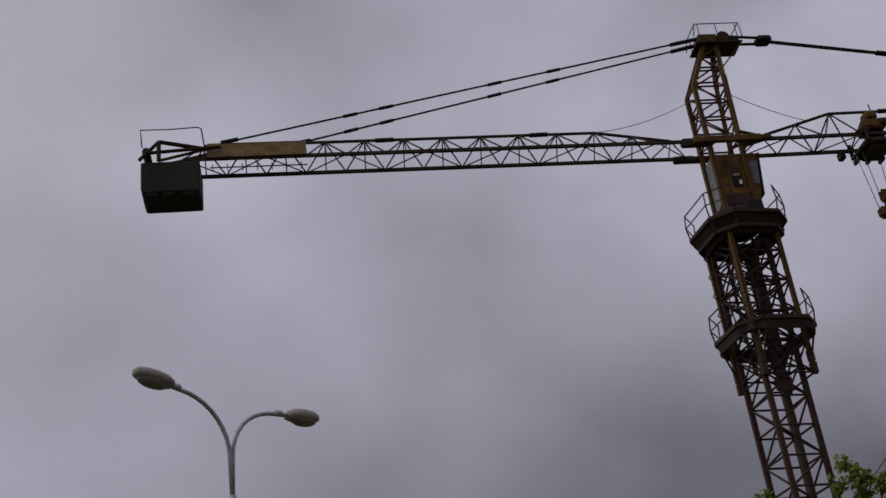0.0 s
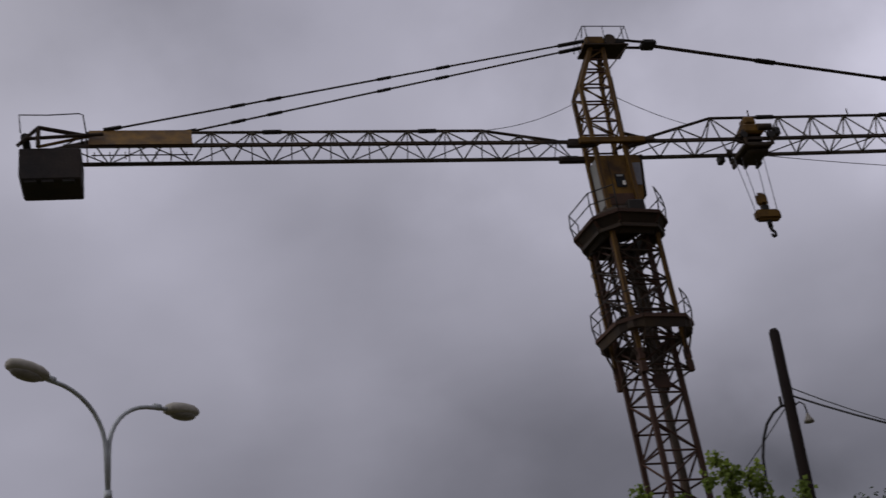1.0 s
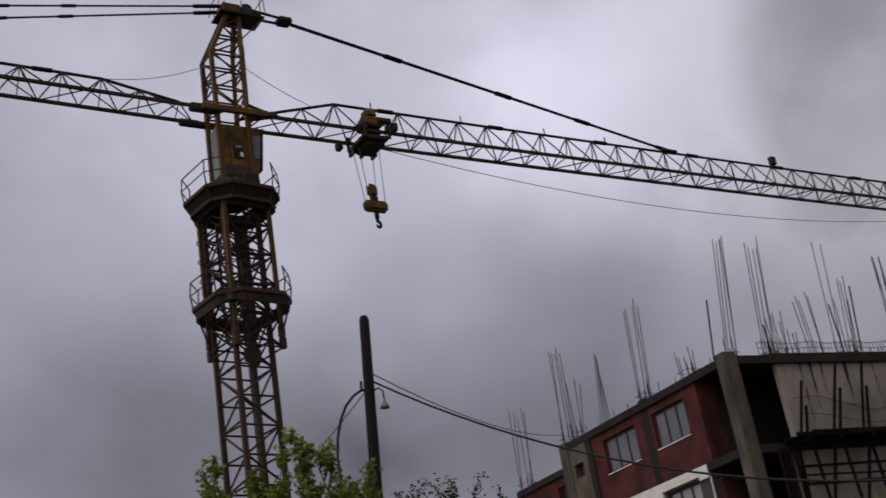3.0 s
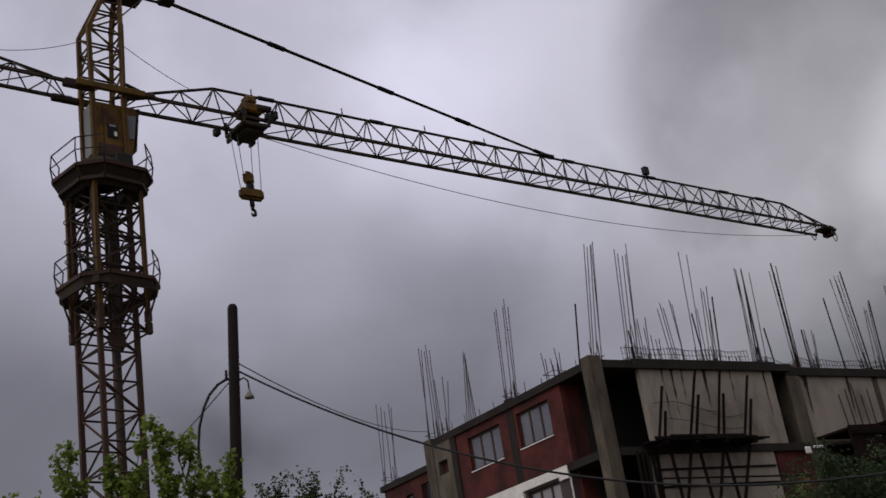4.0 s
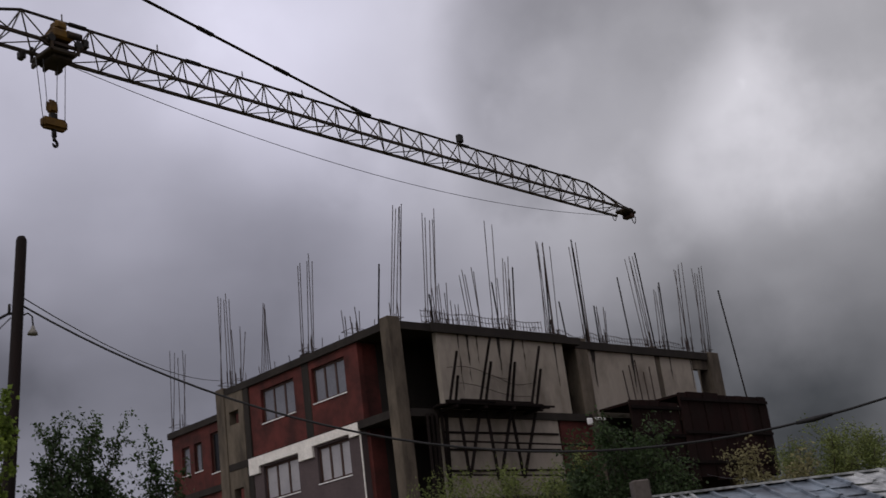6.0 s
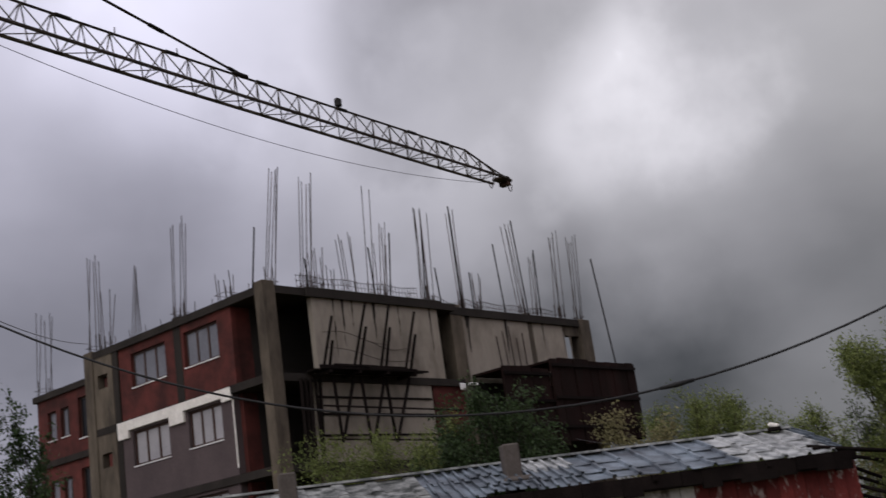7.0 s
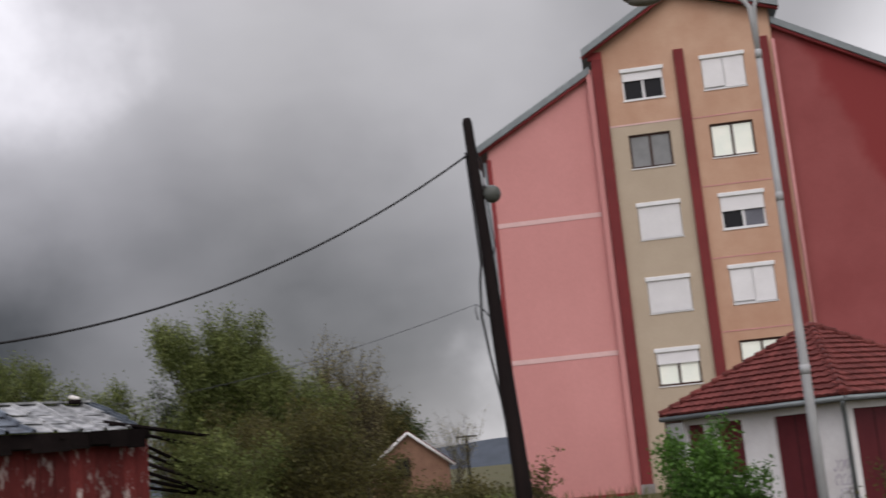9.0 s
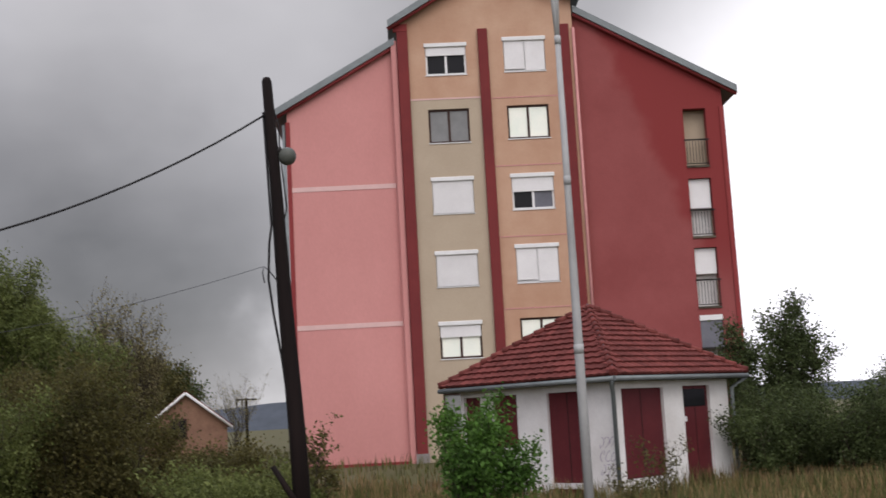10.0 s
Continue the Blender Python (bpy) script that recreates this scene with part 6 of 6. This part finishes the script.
bmesh.ops.create_icosphere(rag, subdivisions=2, radius=0.11, matrix=Matrix.Translation((13.25, -0.1, 3.56)) @ Matrix.Diagonal((1, 0.7, 0.6, 1)))
for v in rag.verts:
    v.co += Vector((noise.noise(v.co * 9), 0, noise.noise(v.co * 9 + Vector((5, 0, 0))))) * 0.05
bundle = thing("white_bundle", (0, 0, 0), "crumpled white bundle lying on the shed roof", "rag")
part("cloth", rag, WHITE_RENDER, bundle)
bundle.matrix_basis = pose(10.3, 19.2, 0, 0, 0, -33.8)
part("weight_stone", boxed(13.12, 13.36, -0.2, 0.0, 3.44, 3.52, bevel=0.02), TIMBER, bundle)

# ---------------------------------------------------------------- far house and line post
c = plan(75.85, 80.0)
house = thing("small_house", (c.x, c.y, 0), "low bare-brick house with a white-edged gable", "house", rz=-75.85)
bm = bmesh.new()
prism(bm, [(-2.6, 0), (2.6, 0), (2.6, 2.05), (0, 4.08), (-2.6, 2.05)], -9.0, 0.0, Matrix.Rotation(radians(90), 4, "X"))
part("wall", bm, HOUSE_WALL, house)
for s in (-1, 1):
    bm = bmesh.new()
    tube(bm, [(s * 2.95, -0.25, 1.8), (0, -0.25, 4.13)], 0.12, 4)
    part("bargeboard", bm, PVC_WHITE, house, "white bargeboard")
    bm = bmesh.new()
    v = [bm.verts.new(q) for q in ((s * 2.95, -0.3, 1.84), (0, -0.3, 4.18), (0, 9.2, 4.18), (s * 2.95, 9.2, 1.84))]
    w = [bm.verts.new(q.co + Vector((0, 0, 0.12))) for q in v]
    bm.faces.new(v)
    bm.faces.new(w[::-1])
    for i in range(4):
        bm.faces.new((v[i], w[i], w[(i + 1) % 4], v[(i + 1) % 4]))
    bmesh.ops.recalc_face_normals(bm, faces=bm.faces)
    part("roof", bm, TILE, house)
fr = part("window", boxed(-0.95, 0.05, -0.05, -0.004, 1.2, 2.5), BROWN_FRAME, house)
part("pane", boxed(-0.85, -0.5, -0.07, -0.052, 1.3, 2.4), PANE, fr)
part("pane", boxed(-0.4, -0.05, -0.07, -0.052, 1.3, 2.4), PANE, fr)
q = plan(78.6, 95.0)
post = thing("line_post", (q.x, q.y, 0), "distant wooden line post with a cross-arm", "utility pole")
part("shaft", tubed([(0, 0, 0), (0, 0, 4.0)], 0.11, 8), OLD_POLE, post)
bar("cross_arm", (0.2, -0.8, 3.9), (-0.2, 0.8, 3.9), 0.05, OLD_POLE, post, square=True)

# low red fence that goes on from the shed
fence = thing("board_fence", (0, 0, 0), "low flaking red board fence beyond the shed", "fence")
f0, f1 = plan(63.7, 24.6), plan(68.6, 24.8)
for k in range(16):
    a, b = f0.lerp(f1, k / 16), f0.lerp(f1, (k + 0.92) / 16)
    bm = bmesh.new()
    top = 0.72 + rs2.uniform(-0.05, 0.03)
    d = Vector((b.y - a.y, a.x - b.x, 0)).normalized() * 0.02
    lo = [bm.verts.new((p.x + s * d.x, p.y + s * d.y, -0.1)) for p, s in ((a, -1), (b, -1), (b, 1), (a, 1))]
    hi = [bm.verts.new((v.co.x, v.co.y, top)) for v in lo]
    bm.faces.new(lo[::-1])
    bm.faces.new(hi)
    for i in range(4):
        bm.faces.new((lo[i], lo[(i + 1) % 4], hi[(i + 1) % 4], hi[i]))
    part("board", bm, FLAKED, fence)
bar("fence_rail", f0 + Vector((0, 0, 0.76)), f1 + Vector((0, 0, 0.76)), 0.045, TIMBER, fence, square=True)

# ---------------------------------------------------------------- trees, bushes and grass
gr = np.random.default_rng(21)


def leaf_mesh(name, centres, size, material, droop=0.3, long=1.6):
    """Many small folded leaves, each of four triangles."""
    n = len(centres)
    c = np.asarray(centres, dtype=np.float64)
    d = gr.normal(size=(n, 3))
    d[:, 2] -= droop
    d /= np.linalg.norm(d, axis=1)[:, None]
    s = np.cross(d, gr.normal(size=(n, 3)))
    s /= np.linalg.norm(s, axis=1)[:, None] + 1e-9
    u = np.cross(d, s)
    ln = size * gr.uniform(0.6, 1.3, n)[:, None]
    wd = ln / long * 0.5
    v = np.empty((n, 6, 3))
    v[:, 0] = c
    v[:, 1] = c + d * ln * 0.45 + s * wd + u * wd * 0.35
    v[:, 2] = c + d * ln
    v[:, 3] = c + d * ln * 0.45 - s * wd + u * wd * 0.35
    v[:, 4] = c + d * ln * 0.45
    v = v[:, :5]
    idx = (np.arange(n) * 5)[:, None]
    f = np.concatenate([idx + np.array([[0, 1, 4]]), idx + np.array([[1, 2, 4]]), idx + np.array([[0, 4, 3]]), idx + np.array([[4, 2, 3]])], axis=1).reshape(-1, 3)
    me = bpy.data.meshes.new(name)
    me.vertices.add(n * 5)
    me.vertices.foreach_set("co", v.reshape(-1))
    me.loops.add(len(f) * 3)
    me.loops.foreach_set("vertex_index", f.reshape(-1).astype(np.int32))
    me.polygons.add(len(f))
    me.polygons.foreach_set("loop_start", (np.arange(len(f)) * 3).astype(np.int32))
    me.update(calc_edges=True)
    me.materials.append(material)
    return me


def plant(name, at, height, width, label, category, material, leaves, size, stems=1, limbs=16, upright=0.5, start=0.25, fill=0.12, twig=0.55, trunk=0.09, group="", long=1.6, droop=0.3, top_bare=0.0):
    """A trunk or several stems, limbs that leave them and bend up, twigs, and leaves along the twigs."""
    r = random.Random(int(at[0] * 131 + at[1] * 17 + height * 7))
    ob = thing(name, at, label, category, group)
    wood = bmesh.new()
    spots = []
    for sidx in range(stems):
        a0 = r.uniform(0, math.tau)
        lean = width * (0.28 if stems > 1 else 0.05)
        hh = height * (r.uniform(0.72, 1.0) if sidx else 1.0)
        stem = [Vector((0.06 * sidx * math.cos(a0), 0.06 * sidx * math.sin(a0), -0.1))]
        for k in range(1, 6):
            f = k / 5
            stem.append(Vector((lean * f * math.cos(a0) + r.uniform(-1, 1) * 0.03 * height * f, lean * f * math.sin(a0) + r.uniform(-1, 1) * 0.03 * height * f, hh * f * 0.93)))
        tr = trunk / (1 if stems == 1 else 1.6)
        tube(wood, stem, [tr * (1 - 0.85 * k / 5) for k in range(6)], 7)
        count = max(3, limbs // stems)
        for b in range(count):
            f = start + (1 - start) * (b + r.random()) / count
            base_p = stem[min(int(f * 5), 4)].lerp(stem[min(int(f * 5), 4) + 1], f * 5 - int(min(f * 5, 4.999)))
            reach = width * 0.5 * (0.35 + 0.65 * math.sin(math.pi * min(1, (f - start * 0.6) / (1.15 - start * 0.6)))) * r.uniform(0.6, 1.15) / (1 if stems == 1 else 1.35)
            a = r.uniform(0, math.tau)
            pts = [base_p]
            for k in range(1, 5):
                g = k / 4
                pts.append(base_p + Vector((math.cos(a) * reach * g, math.sin(a) * reach * g, reach * upright * g * (0.5 + g))) + Vector((r.uniform(-1, 1), r.uniform(-1, 1), r.uniform(-1, 1))) * reach * 0.08)
            tube(wood, pts, [tr * 0.42 * (1 - 0.2 * k) for k in range(5)], 5, cap=False)
            for t in range(max(3, int(5 * twig / 0.55))):
                g = r.uniform(0.3, 1.0)
                q = pts[min(int(g * 4), 3)].lerp(pts[min(int(g * 4), 3) + 1], g * 4 - min(int(g * 4), 3))
                e = q + Vector((math.cos(a) * 0.5 + r.gauss(0, 0.7), math.sin(a) * 0.5 + r.gauss(0, 0.7), 0.4 + upright * 0.8 + r.gauss(0, 0.5))).normalized() * twig * r.uniform(0.5, 1.2)
                tube(wood, [q, q.lerp(e, 0.5) + Vector((0, 0, 0.04)), e], [tr * 0.14, tr * 0.1, 0.004], 4, cap=False)
                spots.append((q.copy(), e.copy()))
    tall = max(e.z for _, e in spots)
    squash = height / tall
    for v in wood.verts:
        v.co.z *= squash
    for q, e in spots:
        q.z *= squash
        e.z *= squash
    part("trunk", wood, BARK, ob)
    cents = []
    per = max(1, leaves // max(1, len(spots)))
    for q, e in spots:
        if top_bare and q.z > height * (1 - top_bare) and r.random() < 0.75:
            continue
        g = gr.uniform(0.1, 1.05, per)[:, None]
        cents.append(np.array(q)[None] * (1 - g) + np.array(e)[None] * g + gr.normal(scale=fill, size=(per, 3)))
    cents = np.concatenate(cents)
    cents[:, 2] = np.maximum(cents[:, 2], 0.02)
    me = leaf_mesh("crown", cents, size, material, droop, long)
    crown = new("crown", me)
    crown.parent = ob
    return ob


def stand(az, dist, **k):
    q = plan(az, dist)
    return plant(at=(q.x, q.y, rise(q.x, q.y)), **k)


YG = "young trees under the crane"
young = dict(name="young_tree", category="tree", material=LEAF_BRIGHT, group=YG, upright=2.4, start=0.2, trunk=0.045)
for az, top, w, lv in ((12.4, 5.6, 0.5, 1500), (11.0, 5.0, 0.6, 1300), (14.9, 5.1, 0.6, 1700), (15.9, 5.55, 0.75, 3400), (17.1, 5.85, 0.5, 2000), (18.5, 5.65, 0.4, 1200), (19.6, 5.25, 0.6, 2000)):
    stand(az, 16.0, height=top, width=w * 0.8, label="young broad-leaved tree with bright green upright shoots", leaves=int(lv * 2.1), size=0.072, limbs=28, fill=0.04, twig=0.19, long=1.25, **young)
for az, top, w in ((22.6, 7.5, 1.1), (23.6, 7.35, 1.2), (25.8, 6.9, 1.5), (24.6, 5.9, 1.4), (21.9, 6.6, 1.0)):
    stand(az, 28.0, name="slender_tree", height=top, width=w, label="slender dark-leaved tree with thin open twigs", category="tree", material=LEAF_DARK, leaves=6500, size=0.095, stems=3, limbs=24, upright=2.0, start=0.3, fill=0.07, twig=0.7, trunk=0.06, group="slender trees behind the pole")
FB = "bushes before the unfinished building"
for az, d, top, w, mat, lv, name, lab in (
        (40.3, 25.5, 4.7, 2.0, LEAF_WILLOW, 4200, "willow_bush", "feathery pale green willow bush"), (42.0, 25.5, 4.95, 2.2, LEAF_WILLOW, 5200, "willow_bush", "feathery pale green willow bush"), (44.2, 25.5, 4.9, 2.4, LEAF_WILLOW, 6000, "willow_bush", "feathery pale green willow bush"),
        (46.4, 26, 5.3, 2.2, LEAF_DARK, 6500, "shrub", "dense dark green shrub"), (48.0, 26, 5.5, 2.4, LEAF_DARK, 7000, "shrub", "dense dark green shrub"), (49.9, 26, 4.6, 1.8, LEAF_DARK, 4500, "shrub", "dense dark green shrub"),
        (54.4, 28, 5.0, 1.9, LEAF_PALE, 3600, "willow_bush", "thin pale straw-green willow bush"), (31.8, 24, 3.6, 0.9, LEAF_BRIGHT, 1500, "shrub", "bright green shrub top"),
        (34.0, 25, 3.0, 1.6, LEAF_DARK, 2200, "shrub", "dense dark green shrub"), (38.0, 25, 3.4, 1.8, LEAF_DARK, 2600, "shrub", "dense dark green shrub")):
    stand(az, d, name=name, height=top, width=w, label=lab, category="bush", material=mat, leaves=lv * 2, size=0.08, stems=4, limbs=36, upright=1.2, start=0.15, fill=0.10, twig=0.6, trunk=0.05, group=FB, long=2.6 if mat is LEAF_WILLOW else 1.6)
WB = "willows at the edge of the waste ground"
for az, d, top, w, lv, mat in (
        (56.4, 46, 7.0, 4.0, 15000, LEAF_WILLOW), (58.7, 46, 7.2, 4.2, 17000, LEAF_WILLOW), (62.6, 46, 5.8, 3.2, 11000, LEAF_WILLOW), (60.6, 48, 5.2, 4.0, 6000, LEAF_DARK),
        (66.5, 38, 6.95, 2.5, 24000, LEAF_WILLOW), (68.0, 38, 6.7, 2.8, 26000, LEAF_WILLOW), (69.6, 37, 6.35, 2.6, 22000, LEAF_WILLOW), (71.0, 37, 4.9, 2.8, 11000, LEAF_WILLOW), (65.4, 39, 5.0, 1.4, 5000, LEAF_MID)):
    stand(az, d, name="willow_tree", height=top, width=w, label="bushy pale green willow tree", category="tree", material=mat, leaves=int(lv * 1.6), size=0.12, stems=6, limbs=48, upright=1.1, start=0.08, fill=0.17, twig=0.75, trunk=0.12, group=WB, long=2.6)
for az, d, top, w in ((71.7, 41, 6.4, 2.4), (72.9, 41, 6.9, 2.6), (73.8, 42, 6.5, 2.0), (78.0, 90, 6.0, 4.0)):
    stand(az, d, name="bare_tree", height=top, width=w, label="half-bare autumn tree with thin upright twigs", category="tree", material=LEAF_PALE, leaves=3000, size=0.09, stems=7, limbs=42, upright=2.4, start=0.2, fill=0.10, twig=1.1, trunk=0.065, group="half-bare trees")
for az, d, top, w, lv, mat in ((73.9, 96, 8.2, 7.0, 15000, LEAF_OLIVE), (75.3, 98, 7.0, 4.0, 9000, LEAF_MID)):
    stand(az, d, name="dark_tree", height=top, width=w, label="dense dark green tree beside the low house", category="tree", material=mat, leaves=int(lv * 1.6), size=0.22, limbs=60, upright=0.35, start=0.1, fill=0.3, twig=1.1, trunk=0.14, group="dark trees")
HB_ = "rough hedge bushes"
k = 0
for az in np.arange(67.0, 79.6, 0.95):
    k += 1
    d = 27 + 3 * math.sin(k * 2.1)
    top = 2.5 + 0.55 * math.sin(k * 1.7) - (1.5 if az > 73.9 else 0.55 if az > 71.5 else 0.0) + (0.5 if az < 71 else 0)
    stand(az, d, name="hedge_bush", height=top, width=2.4, label="pale green hedge bush with straggling shoots" if k % 4 == 2 else "olive and rust tinged hedge bush", category="bush", material=LEAF_WILLOW if k % 4 == 2 else LEAF_OLIVE, leaves=12000, size=0.07, stems=5, limbs=40, upright=0.9, start=0.08, fill=0.15, twig=0.5, trunk=0.04, group=HB_)
for az, d, top, w, lv in ((76.5, 22, 1.15, 1.8, 3500), (78.6, 21, 0.95, 1.6, 3000), (79.6, 24, 1.1, 1.6, 3000), (77.6, 23, 0.9, 1.6, 2800)):
    stand(az, d, name="weed_clump", height=top, width=w, label="tall yellow-green clump of weeds", category="weeds", material=LEAF_WILLOW, leaves=lv, size=0.09, stems=6, limbs=36, upright=1.3, start=0.05, fill=0.10, twig=0.3, trunk=0.02, group="clumps of weeds", long=2.4)
for az, d, top, w, lv, s in ((89.6, 19.0, 2.1, 1.25, 6500, 0.105), (88.9, 18.8, 1.55, 1.1, 3600, 0.10), (91.2, 19.2, 1.5, 0.9, 3200, 0.10)):
    stand(az, d, name="green_bush", height=top, width=w, label="fresh green leafy bush before the hut", category="bush", material=LEAF_FRESH, leaves=int(lv * 0.9), size=s * 0.75, stems=5, limbs=40, upright=1.4, start=0.08, fill=0.07, twig=0.3, trunk=0.035, group="bushes before the hut")
for az, d, top, w in ((81.6, 25, 2.05, 1.1), (82.3, 26, 1.4, 1.0)):
    stand(az, d, name="sapling", height=top, width=w, label="thin sapling with sparse brownish leaves", category="sapling", material=LEAF_OLIVE, leaves=600, size=0.09, stems=3, limbs=18, upright=1.3, start=0.15, fill=0.05, twig=0.4, trunk=0.03, group="saplings")
for az, d, top, w in ((98.4, 21.5, 1.35, 1.2), (97.1, 21.0, 0.9, 1.0)):
    stand(az, d, name="weed_clump", height=top, width=w, label="tall thin weeds before the hut", category="weeds", material=LEAF_OLIVE, leaves=700, size=0.07, stems=5, limbs=24, upright=1.6, start=0.1, fill=0.04, twig=0.35, trunk=0.02, group="clumps of weeds", long=2.4)
for az, d, top, w, lv, sp in ((103.1, 35, 4.75, 1.9, 8200, 0.14), (101.6, 35, 4.2, 1.2, 6800, 0.14), (104.3, 36, 4.1, 1.7, 6800, 0.14), (108.6, 36, 3.0, 1.4, 3600, 0.13)):
    stand(az, d, name="open_tree", height=top, width=w, label="open dark green tree behind the hut", category="tree", material=LEAF_MID, leaves=int(lv * 1.4), size=sp * 0.62, stems=2, limbs=44, upright=0.8, start=0.15, fill=0.10, twig=0.6, trunk=0.07, group="trees behind the hut")
for k, az in enumerate(np.arange(102.6, 110.5, 1.3)):
    stand(az, 31 + (k % 3), name="dark_shrub", height=1.9 + 0.5 * math.sin(k * 2.3), width=2.2, label="dense dark shrub behind dry grass", category="bush", material=LEAF_MID, leaves=9000, size=0.075, stems=4, limbs=40, upright=0.8, start=0.06, fill=0.14, twig=0.4, trunk=0.04, group="dark shrubs")


def grass(name, label, material, zone, count, height, width):
    """Bent blades of grass scattered over a stretch of ground: one object."""
    az0, az1, d0, d1 = zone
    az = np.radians(gr.uniform(az0, az1, count))
    d = np.sqrt(gr.uniform(d0 ** 2, d1 ** 2, count))
    x, y = d * np.sin(az), d * np.cos(az)
    clump = np.array([0.55 + 0.9 * max(0.0, noise.noise((a * 0.55, b * 0.55, 0.3)) + 0.35) for a, b in zip(x, y)])
    z = np.array([rise(a, b) for a, b in zip(x, y)])
    h = height * clump * gr.uniform(0.5, 1.25, count)
    a = gr.uniform(0, math.tau, count)
    bend = h * gr.uniform(0.05, 0.5, count)
    side_x, side_y = -np.sin(a) * width, np.cos(a) * width
    v = np.empty((count, 5, 3))
    v[:, 0] = np.stack([x - side_x, y - side_y, z - 0.02], 1)
    v[:, 1] = np.stack([x + side_x, y + side_y, z - 0.02], 1)
    mx, my = x + np.cos(a) * bend * 0.35, y + np.sin(a) * bend * 0.35
    v[:, 2] = np.stack([mx - side_x * 0.7, my - side_y * 0.7, z + h * 0.6], 1)
    v[:, 3] = np.stack([mx + side_x * 0.7, my + side_y * 0.7, z + h * 0.6], 1)
    v[:, 4] = np.stack([x + np.cos(a) * bend, y + np.sin(a) * bend, z + h], 1)
    idx = (np.arange(count) * 5)[:, None]
    f = np.concatenate([idx + np.array([[0, 1, 3]]), idx + np.array([[0, 3, 2]]), idx + np.array([[2, 3, 4]])], axis=1).reshape(-1, 3)
    me = bpy.data.meshes.new(name)
    me.vertices.add(count * 5)
    me.vertices.foreach_set("co", v.reshape(-1))
    me.loops.add(len(f) * 3)
    me.loops.foreach_set("vertex_index", f.reshape(-1).astype(np.int32))
    me.polygons.add(len(f))
    me.polygons.foreach_set("loop_start", (np.arange(len(f)) * 3).astype(np.int32))
    me.update(calc_edges=True)
    me.materials.append(material)
    return tagged(new(name, me), label, "grass", "", "stuff")


grass("tall_grass", "tall rank grass on the waste ground", GRASS, (66, 112, 13, 30), 30000, 0.40, 0.010)
grass("dry_grass", "dry straw-coloured grass and rusty docks", GRASS_DRY, (80, 112, 16, 34), 12000, 0.42, 0.010)
grass("far_grass", "rough far meadow grass", GRASS, (20, 112, 30, 75), 26000, 0.32, 0.02)
